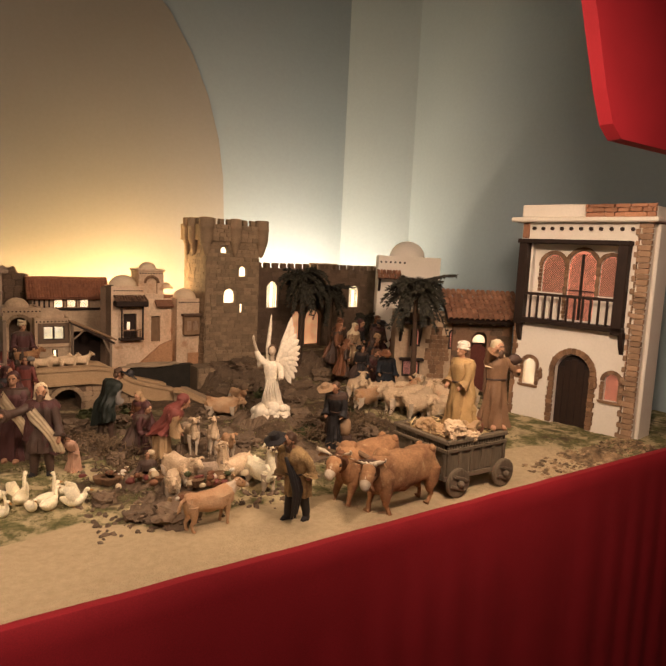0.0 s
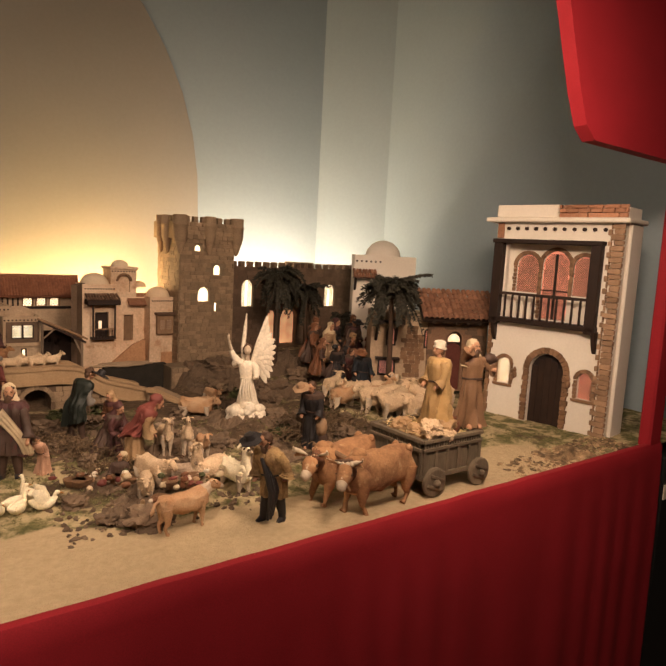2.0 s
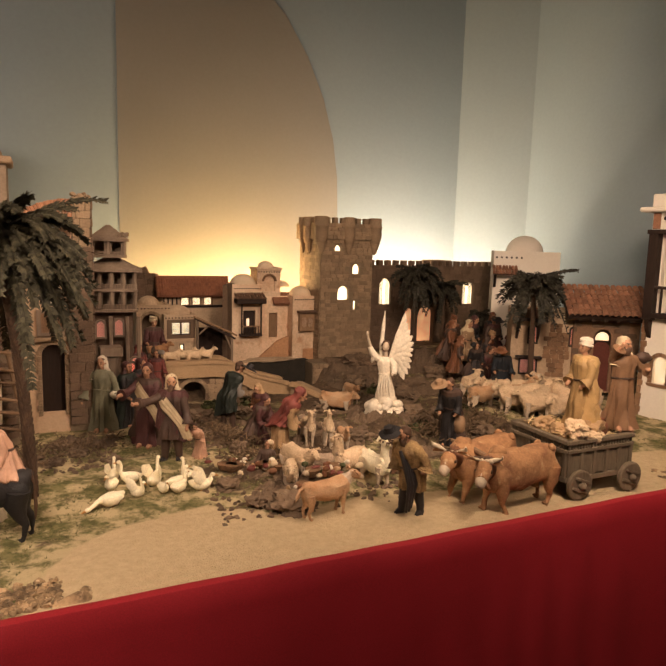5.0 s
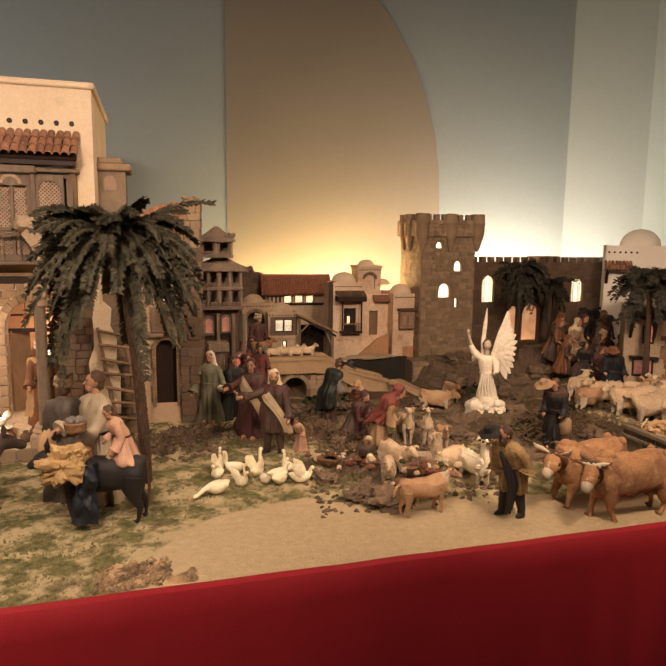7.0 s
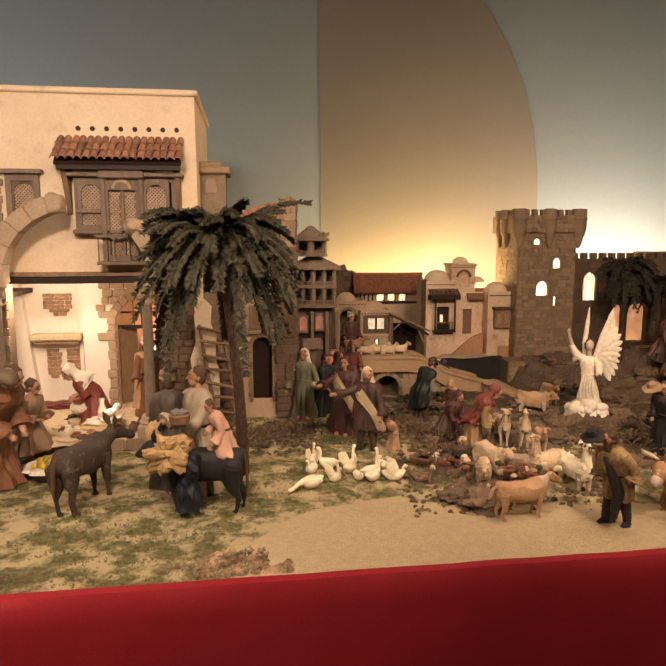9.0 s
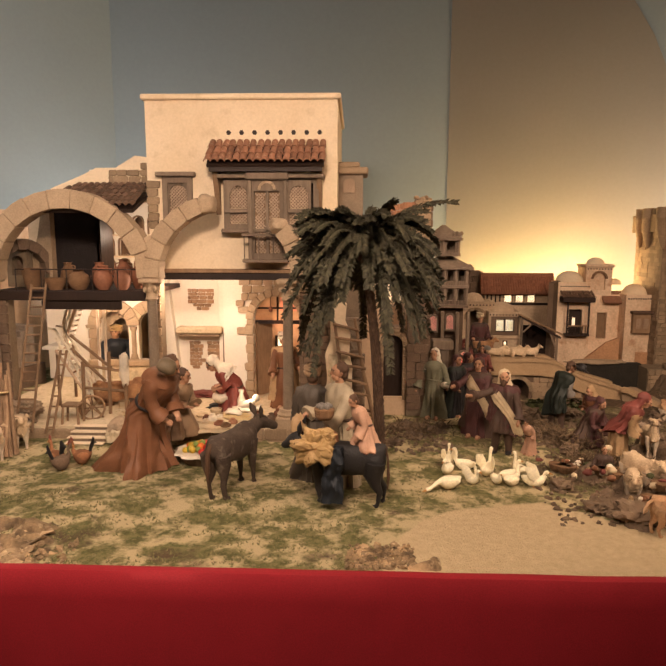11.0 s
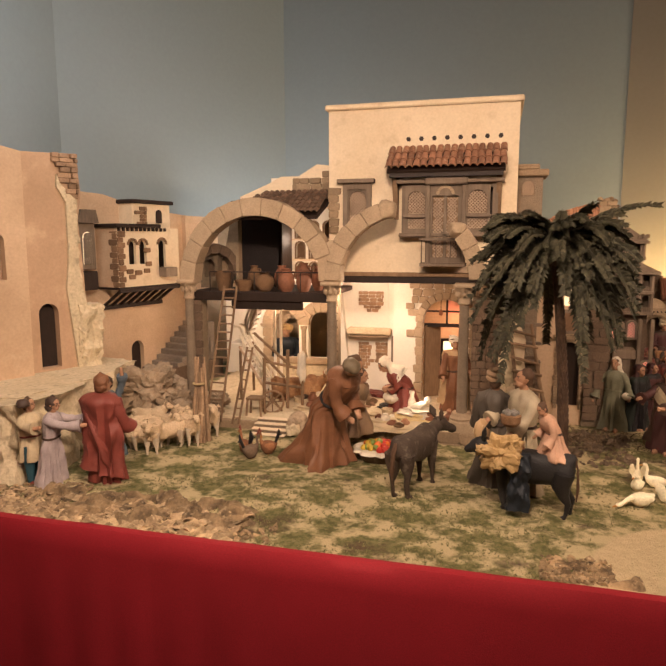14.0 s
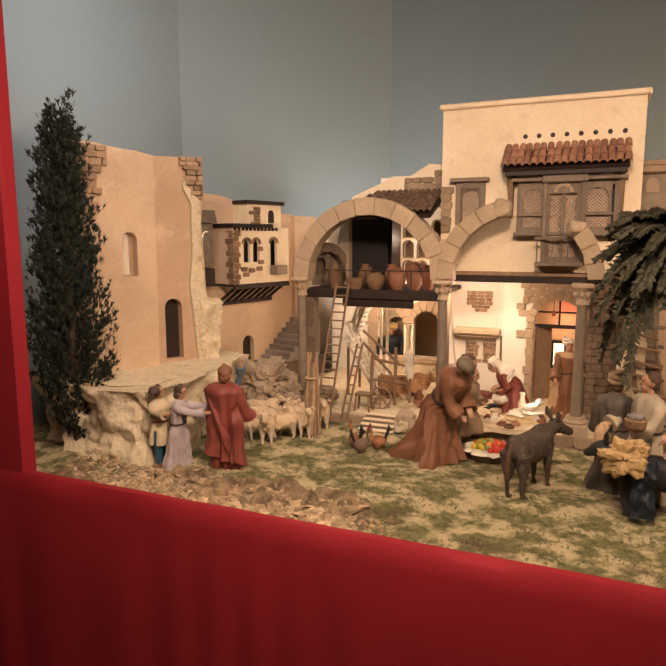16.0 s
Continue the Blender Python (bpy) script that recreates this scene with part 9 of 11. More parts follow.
    # wing seen edge-on
    tube(bm, [(-0.012, 0.01, 0.185), (-0.014, 0.02, 0.24), (-0.009, 0.03, 0.3), (-0.006, 0.034, 0.345)], [0.006, 0.007, 0.006, 0.0015], 8)
    for k in range(6):
        tube(bm, [(-0.013, 0.02, 0.22 + 0.012 * k), (-0.01, 0.05, 0.2 + 0.016 * k), (-0.006, 0.075, 0.185 + 0.02 * k)], [0.004, 0.006, 0.0015], 6)
    solid("angel_statue", bm, [IVORY, PALEFUR, HAIR], "ivory white winged angel statue on a cloud base", "statue", m=pose(0.972, 1.71, gz(0.972, 1.71), 0, 0, -29), smooth=True)


angel()


# ---- animal figurines ----
def beast(label, x, y, z, L, H, face, hide, neck=0.5, head=1.0, belly=None, woolly=0.0, horns="", ears=1.0, tail="long", category="animal figurine", group="", lying=False, hang=0.0, girth=1.0, muzzle=None, seed=0, legs=None, thick=1.0, turn=0.0, chest=None):
    """A four-legged figurine, one mesh; it looks along local +x, turned by face degrees. L: body length, H: height of the back."""
    bm = B()
    rnd = random.Random(seed)
    mats = [hide, muzzle or hide, HORN, legs or hide, chest or hide, HAIR]
    g = L * 0.23 * girth
    drop = 0.0 if not lying else H - 2 * g
    top, bot = H - drop, H - 2 * g - drop
    d = 2 * g
    stations = [(-0.53, 0.86, 0.5, 0.3), (-0.5, 0.93, 0.34, 0.62), (-0.44, 0.98, 0.2, 0.84), (-0.36, 1.0, 0.12, 0.95), (-0.24, 0.98, 0.09, 1.0), (-0.1, 0.95, 0.03, 1.02), (0.05, 0.94, 0.0, 1.03), (0.18, 0.95, 0.0, 1.0), (0.28, 0.98, 0.0, 0.94), (0.37, 1.02, 0.03, 0.84), (0.44, 1.0, 0.1, 0.7), (0.5, 0.93, 0.24, 0.48), (0.53, 0.85, 0.36, 0.25)]
    rows = []
    for sx, t1, b1, w in stations:
        zt, zb = bot + d * t1, bot + d * b1
        row = []
        for k in range(18):
            a = 2 * math.pi * k / 18
            ca, sa = math.cos(a), math.sin(a)
            e = 0.82
            row.append(bm.verts.new((L * sx, w * g * 0.8 * math.copysign(abs(ca) ** e, ca), (zt + zb) / 2 + (zt - zb) / 2 * math.copysign(abs(sa) ** e, sa))))
        rows.append(row)
    ring_faces(bm, rows, 0)
    zc = bot + g
    for sx, rx, rz in ((-0.38, 0.125, 0.8), (0.34, 0.1, 0.72)):
        for sg in (-1, 1):
            ell(bm, (L * sx, sg * g * 0.42, zc - g * 0.1), (L * rx * 1.15, g * 0.37, g * rz), mi=0, seg=12, rings=9)
    # neck and head
    nb = Vector((L * 0.4, 0, zc + g * 0.3))
    ty = math.sin(radians(turn))
    nd = Vector((math.cos(radians(20 + 70 * neck)), ty * 0.6, math.sin(radians(20 + 70 * neck)) - hang)).normalized()
    nl = L * 0.3 * (0.8 + neck * 0.6 + 0.7 * smooth(0.85, 1.0, neck))
    nt = nb + nd * nl
    tube(bm, [nb - nd * g * 0.6, nb - nd * g * 0.1, nb + nd * nl * 0.35, nb + nd * nl * 0.7, nt], [g * 0.74, g * 0.72, g * 0.58, g * 0.46, g * 0.4], 14, 4, flat=0.72)
    hl = L * 0.23 * head
    hd = Vector((0.84 * math.cos(radians(turn)), ty * 0.84, -0.5 + 0.3 * neck)).normalized()
    sd = Vector((0, 0, 1)).cross(hd).normalized()
    tube(bm, [nt - hd * hl * 0.34, nt - hd * hl * 0.12, nt + hd * hl * 0.2, nt + hd * hl * 0.5, nt + hd * hl * 0.7], [g * 0.24, g * 0.42, g * 0.45, g * 0.36, g * 0.31], 14, 0, flat=0.8)
    tube(bm, [nt + hd * hl * 0.62, nt + hd * hl * 0.85, nt + hd * hl * 1.02, nt + hd * hl * 1.1], [g * 0.3, g * 0.27, g * 0.22, g * 0.1], 12, 1, flat=0.88)
    for sg in (1, -1):
        s = sd * sg
        ell(bm, nt + hd * hl * 0.28 + s * g * 0.33 + Vector((0, 0, g * 0.14)), g * 0.06, mi=5, seg=6, rings=5)
        ell(bm, nt + hd * hl * 1.03 + s * g * 0.12 + Vector((0, 0, g * 0.1)), g * 0.045, mi=5, seg=6, rings=5)
        e = nt - hd * hl * 0.12 + s * g * 0.3 + Vector((0, 0, g * 0.28))
        if ears < 1.5:
            tube(bm, [e, e + s * g * 0.3 + Vector((0, 0, g * 0.08)), e + s * g * 0.56 + Vector((0, 0, -g * 0.1))], [g * 0.08, g * 0.15, g * 0.03], 7, 0, flat=0.6)
        else:
            tube(bm, [e, e + s * g * 0.16 - hd * g * 0.12 + Vector((0, 0, g * 0.24 * ears)), e + s * g * 0.26 - hd * g * 0.25 + Vector((0, 0, g * 0.48 * ears))], [g * 0.11, g * 0.21, g * 0.04], 8, 0, flat=0.55)
        if horns == "ox":
            tube(bm, [nt + s * g * 0.15 + Vector((0, 0, g * 0.38)), nt + s * g * 0.55 + Vector((0, 0, g * 0.5)), nt + s * g * 0.8 + hd * g * 0.2 + Vector((0, 0, g * 0.72)), nt + s * g * 0.82 + hd * g * 0.34 + Vector((0, 0, g * 0.95))], [g * 0.055, g * 0.045, g * 0.03, g * 0.01], 8, 2)
        if horns == "ram":
            c = nt + Vector((-0.1 * g, sg * g * 0.34, g * 0.1))
            tube(bm, [c + Vector((-0.28 * g * math.cos(a), sg * 0.12 * g * a / 2, 0.28 * g * math.sin(a))) for a in [k * 0.6 for k in range(8)]], [g * 0.12 * (1 - k / 9) for k in range(8)], 6, 2)
    # legs
    if lying:
        for sx, sy in ((0.3, 1), (0.3, -1), (-0.3, 1), (-0.3, -1)):
            tube(bm, [(L * sx, sy * g * 0.6, g * 0.5), (L * (sx + 0.12), sy * g * 0.85, g * 0.16), (L * (sx - 0.06), sy * g * 0.95, g * 0.12)], [g * 0.34, g * 0.22, g * 0.15], 8, 0)
    else:
        q = g * thick
        for i, (sx, sy) in enumerate(((0.34, 1), (0.34, -1), (-0.41, 1), (-0.41, -1))):
            st = rnd.uniform(-0.09, 0.09) * L
            yy = sy * g * 0.46
            if sx < 0:
                pts = [(0.0, zc), (0.02 * L, zc - g * 0.75), (0.01 * L, bot * 0.78), (-0.05 * L, bot * 0.52), (-0.025 * L, bot * 0.14), (-0.005 * L, bot * 0.05), (0.012 * L, 0.0)]
                rr = [0.5, 0.42, 0.25, 0.165, 0.12, 0.15, 0.18]
            else:
                pts = [(0.0, zc), (0.0, zc - g * 0.8), (0.01 * L, bot * 0.62), (0.012 * L, bot * 0.48), (0.0, bot * 0.14), (0.004 * L, bot * 0.05), (0.016 * L, 0.0)]
                rr = [0.42, 0.32, 0.18, 0.17, 0.115, 0.15, 0.17]
            tube(bm, [(L * sx + px + st * (1 - min(1.0, pz / max(bot, 1e-4))), yy, pz) for px, pz in pts], [q * r for r in rr], 10, 3 if legs else 0)
    if category == "ox" and not lying:
        # pale blaze down the face, a yoke band and small tassels at the brow
        tube(bm, [nt - hd * hl * 0.05 + Vector((0, 0, g * 0.34)), nt + hd * hl * 0.3 + Vector((0, 0, g * 0.3)), nt + hd * hl * 0.7 + Vector((0, 0, g * 0.16))], [g * 0.09, g * 0.16, g * 0.19], 8, 1)
        tube(bm, [nt - hd * hl * 0.12 + sd * sg * g * 0.45 + Vector((0, 0, g * 0.4)) for sg in (-1, -0.4, 0.4, 1)], [g * 0.04, g * 0.06, g * 0.06, g * 0.04], 8, 5)
        for sg in (-0.7, -0.2, 0.3, 0.8):
            ell(bm, nt + hd * hl * 0.02 + sd * sg * g * 0.4 + Vector((0, 0, g * 0.42)), g * 0.05, mi=2, seg=8, rings=6)
    if category == "ox":
        for sg in (-1, 1):
            ell(bm, (-L * 0.4, sg * g * 0.42, top - g * 0.16), (L * 0.06, g * 0.2, g * 0.22), seg=10, rings=8)
        ell(bm, (L * 0.34, 0, top - g * 0.1), (L * 0.12, g * 0.34, g * 0.3), seg=12, rings=8)
        tube(bm, [nt - Vector((0, 0, g * 0.25)), (nt + nb) / 2 - Vector((0, 0, g * 0.75)), nb - Vector((0.02 * L, 0, g * 1.0))], [g * 0.12, g * 0.22, g * 0.2], 8, 0, flat=0.45)
    if tail == "long":
        tube(bm, [(-L * 0.51, 0, bot + d * 0.86), (-L * 0.56, 0.02 * L, bot + d * 0.6), (-L * 0.57, 0.03 * L, bot + d * 0.05), (-L * 0.56, 0.03 * L, bot * 0.6)], [g * 0.11, g * 0.08, g * 0.1, g * 0.03], 7, 5 if category in ("ox", "donkey") else 0)
    elif tail == "curl":
        tube(bm, [(-L * 0.5, 0, bot + d * 0.8), (-L * 0.6, 0, bot + d * 0.7), (-L * 0.66, 0, bot + d * 0.4), (-L * 0.7, 0, bot + d * 0.2)], [g * 0.14, g * 0.15, g * 0.12, g * 0.03], 7, 0)
    else:
        ell(bm, (-L * 0.54, 0, zc + g * 0.05), (g * 0.2, g * 0.2, g * 0.36), seg=8, rings=6)
    if ears > 1.5:
        tube(bm, [nb + Vector((-g * 0.3, 0, g * 0.6)), nb + nd * nl * 0.4 + Vector((-g * 0.35, 0, g * 0.35)), nt + Vector((-g * 0.2, 0, g * 0.4))], [g * 0.1, g * 0.16, g * 0.1], 7, 5, flat=0.5)
    bmesh.ops.recalc_face_normals(bm, faces=bm.faces)
    bm.normal_update()
    for v in bm.verts:
        if woolly:
            if v.co.z > bot * 0.75 and v.co.x < L * 0.62:
                v.co += v.normal * g * woolly * (noise.noise(v.co * 11 / max(L, 0.05) + Vector((seed, 0, 0))) + 0.6 * noise.noise(v.co * 28 / max(L, 0.05)))
        else:
            v.co += v.normal * g * (0.13 * noise.noise(v.co * 6 / L + Vector((seed, 0, 0))) + 0.05 * noise.noise(v.co * 17 / L))
    return solid("animal_figurine", bm, mats, label, category, group, m=pose(x, y, z, 0, 0, face), smooth=True)


def place(label, x, y, *a, **k):
    return beast(label, x, y, gz(x, y), *a, **k)


place("brown ox figurine with cream muzzle pulling the cart", 0.925, 1.025, 0.19, 0.137, 184, OXHIDE, neck=0.0, head=1.0, horns="ox", muzzle=PALEFUR, chest=OXDARK, girth=1.08, hang=0.24, thick=0.86, turn=40, seed=1, category="ox", group="pair of oxen")
place("brown ox figurine yoked on the far side", 0.905, 1.125, 0.19, 0.137, 190, OXHIDE, neck=0.0, head=1.0, horns="ox", muzzle=PALEFUR, chest=OXDARK, girth=1.08, hang=0.24, thick=0.86, turn=26, seed=2, category="ox", group="pair of oxen")
place("tan and white dog figurine standing on the track", 0.512, 1.135, 0.105, 0.078, 8, TANFUR, neck=0.22, head=1.2, tail="curl", muzzle=PALEFUR, chest=PALEFUR, woolly=0.22, girth=0.95, thick=1.0, seed=3, category="dog")
place("black loaded donkey figurine", -0.128, 1.27, 0.165, 0.136, 168, BLACKHIDE, neck=0.2, ears=1.7, girth=0.98, thick=1.15, seed=4, category="donkey", hang=0.1)
place("dark grey donkey figurine standing in the grass", -0.382, 1.318, 0.162, 0.142, 69, DONKEYHIDE, neck=0.22, ears=1.5, girth=0.98, head=1.3, seed=5, category="donkey", thick=1.05, hang=0.2, turn=-22)
SHEEP = [  # x, y, length, height, face, neck, wool, lean tone
    (1.425, 1.79, 0.1, 0.078, 5, 0.3, TANFUR, ""), (1.5, 1.8, 0.11, 0.09, 170, 0.35, WOOL, ""), (1.475, 1.66, 0.12, 0.1, 170, 0.35, WOOL, ""), (1.55, 1.62, 0.12, 0.1, 30, 0.45, WOOL, ""),
    (1.58, 1.74, 0.12, 0.1, 10, 0.4, WOOL, "ram"), (1.63, 1.6, 0.11, 0.1, 80, 0.4, WOOL, ""), (1.53, 1.52, 0.11, 0.095, 200, 0.35, WOOL, ""), (1.64, 1.5, 0.11, 0.09, 60, 0.45, WOOL, ""), (1.7, 1.56, 0.11, 0.095, 190, 0.4, WOOL, ""), (1.46, 1.9, 0.1, 0.085, 30, 0.4, WOOL, ""),
    (0.642, 1.55, 0.062, 0.092, 262, 0.95, WOOL, ""), (0.682, 1.5, 0.06, 0.094, 250, 1.0, WOOL, ""), (0.715, 1.475, 0.055, 0.07, 262, 0.6, TANFUR, ""), (0.655, 1.59, 0.065, 0.085, 280, 0.9, GREYWOOL, ""),
    (0.66, 1.32, 0.09, 0.075, 190, 0.95, WOOL, ""), (0.7, 1.265, 0.085, 0.08, 280, 1.05, FEATHER, ""), (0.535, 1.355, 0.09, 0.075, 290, 0.2, WOOL, ""), (0.58, 1.335, 0.08, 0.05, 330, 0.2, GREYWOOL, ""), (0.5, 1.31, 0.07, 0.05, 250, 0.3, WOOL, ""),
    (0.905, 1.925, 0.1, 0.07, 335, 0.0, TANFUR, ""), (0.985, 1.97, 0.07, 0.075, 275, 0.2, TANFUR, ""),
    (-1.1, 1.405, 0.09, 0.088, 290, 0.25, WOOL, ""), (-1.115, 1.5, 0.09, 0.084, 330, 0.4, WOOL, ""), (-1.12, 1.585, 0.086, 0.08, 310, 0.4, WOOL, ""), (-1.19, 1.47, 0.09, 0.084, 200, 0.35, WOOL, ""), (-1.2, 1.55, 0.086, 0.084, 30, 0.4, WOOL, ""), (-1.045, 1.5, 0.09, 0.084, 320, 0.45, WOOL, ""), (-1.06, 1.58, 0.086, 0.084, 250, 0.4, WOOL, ""), (-1.15, 1.43, 0.086, 0.071, 240, 0.3, WOOL, ""), (-1.085, 1.455, 0.086, 0.076, 215, 0.3, WOOL, ""), (-1.02, 1.6, 0.086, 0.084, 300, 0.5, WOOL, ""), (1.6, 1.68, 0.115, 0.095, 350, 0.3, WOOL, ""), (1.53, 1.7, 0.11, 0.095, 20, 0.4, TANFUR, ""), (1.5, 1.58, 0.11, 0.095, 150, 0.35, WOOL, ""),
]
for k, (x, y, L, H, fc, nk, wl, hn) in enumerate(SHEEP):
    place("woolly cream sheep figurine in the flock" if wl is WOOL else "brownish sheep or goat figurine in the flock", x, y, L, H, fc, wl, neck=nk, woolly=0.28, tail="stub", horns=hn, girth=1.25, head=0.9, group="flock of sheep", category="sheep", seed=k, legs=PALEFUR)
for k, (x, L, fc) in enumerate(((0.395, 0.058, 5), (0.448, 0.058, 0), (0.478, 0.056, 12), (0.522, 0.058, 4))):
    beast("small sheep figurine crossing the bridge", x, 2.235 + 0.012 * (k % 2), 1.052, L, 0.052, fc, WOOL, neck=0.45, woolly=0.2, tail="stub", girth=1.1, group="sheep on the bridge", category="sheep", seed=60 + k)
bm = B()
span(bm, (0.3, 2.215, 1.03), (0.56, 2.28, 1.053))
solid("bridge_deck", bm, STONE, "worn stone deck of the bridge", "deck", kind="structure")
beast("brown cow figurine at the head of the bridge", 0.352, 2.25, 1.052, 0.08, 0.075, 20, OXHIDE, neck=0.3, girth=1.0, category="cow", seed=66)
beast("brown mule figurine under the rider", 0.345, 2.29, 0.98, 0.12, 0.1, 250, DONKEYHIDE, neck=0.5, ears=2.0, category="mule", seed=67)
beast("tan ox figurine lying on the stable floor", -0.865, 1.93, 0.966, 0.16, 0.09, 20, OXHIDE, neck=0.1, horns="ox", lying=True, category="ox", seed=68)


def goose(x, y, face, s, up, wings, seed, hide=None, label="white goose figurine on the grass", cat="goose", group="flock of geese", comb=False):
    bm = B()
    tube(bm, [(-0.034, 0, 0.03), (-0.024, 0, 0.025), (-0.008, 0, 0.02), (0.01, 0, 0.021), (0.022, 0, 0.026), (0.028, 0, 0.031)], [0.003, 0.01, 0.017, 0.0175, 0.012, 0.006], 12)
    if up > 0:
        n = [(0.022, 0, 0.028), (0.03, 0, 0.037), (0.027, 0, 0.04 * up + 0.012), (0.031, 0, 0.047 * up + 0.014)]
    else:
        n = [(0.022, 0, 0.026), (0.036, 0, 0.024), (0.05, 0, 0.016), (0.06, 0, 0.01)]
    tube(bm, n, [0.0098, 0.006, 0.0045, 0.0048], 9)
    hx = Vector(n[-1])
    ell(bm, hx + Vector((0.003, 0, 0.001)), (0.0072, 0.0056, 0.0056), seg=10, rings=7)
    tube(bm, [hx + Vector((0.007, 0, 0)), hx + Vector((0.019, 0, -0.003))], [0.0035, 0.0012], 6, 1)
    for sg in (1, -1):
        if wings:
            tube(bm, [(0.008, sg * 0.012, 0.03), (-0.006, sg * 0.02, 0.05), (-0.022, sg * 0.024, 0.064)], [0.012, 0.017, 0.004], 8, flat=0.22)
        else:
            ell(bm, (-0.004, sg * 0.013, 0.024), (0.022, 0.005, 0.01), seg=10, rings=6)
        tube(bm, [(0.0, sg * 0.006, 0.012), (0.002, sg * 0.006, 0.0)], [0.0025, 0.002], 5, 1)
    if comb:
        tube(bm, [hx + Vector((-0.004, 0, 0.004)), hx + Vector((0.003, 0, 0.012)), hx + Vector((0.008, 0, 0.006))], [0.002, 0.0035, 0.0015], 6, 2)
        for k in range(4):
            tube(bm, [(-0.026, 0, 0.03), (-0.042, 0.003 * (k - 1.5), 0.05 + 0.004 * k), (-0.052 + 0.004 * k, 0.004 * (k - 1.5), 0.048)], [0.005, 0.004, 0.001], 6, 3)
    solid("goose_figurine" if not comb else "hen_figurine", bm, [hide or FEATHER, material_beak, C["red"], C["black"]], label, cat, group, m=pose(x, y, gz(x, y), 0, 0, face) @ Matrix.Diagonal((s * (0.78 if comb else 1), s, s * (1.3 if comb else 1), 1)), smooth=True)


material_beak = material("orange_beak", (0.5, 0.24, 0.06), blotch=50, bump=0.05, rough=0.5)
GEESE = [(80, 0.95, 1.15, 1), (240, 0.95, 0.9, 0), (205, 1.2, -1, 0), (160, 1.05, 1.1, 0), (300, 0.95, 0.9, 1), (60, 1.15, 1.2, 1), (280, 0.85, 0.8, 0), (20, 1.0, 1.0, 0), (110, 1.0, 1.1, 0), (40, 1.0, 0.9, 0), (345, 1.1, 0.7, 1)]
GEESE_AT = [(0.114, 1.495), (0.103, 1.438), (0.095, 1.343), (0.154, 1.462), (0.159, 1.383), (0.208, 1.429), (0.224, 1.38), (0.262, 1.399), (0.299, 1.436), (0.261, 1.366), (0.316, 1.363)]
for k, ((fc, s, up, wg), (x, y)) in enumerate(zip(GEESE, GEESE_AT)):
    goose(0.2 + (x - 0.2) * 0.88, 1.41 + (y - 1.41) * 0.88, fc, s * 0.74, up, wg, k)
for k, (x, y, fc) in enumerate(((-0.86, 1.47, 150), (-0.83, 1.43, 40), (-0.79, 1.46, 200))):
    goose(x, y, fc, 0.88, 0.85, 0, k, COCK if k != 1 else DARKSTONE, "brown hen figurine pecking by the steps", "hen", "hens by the steps", True)

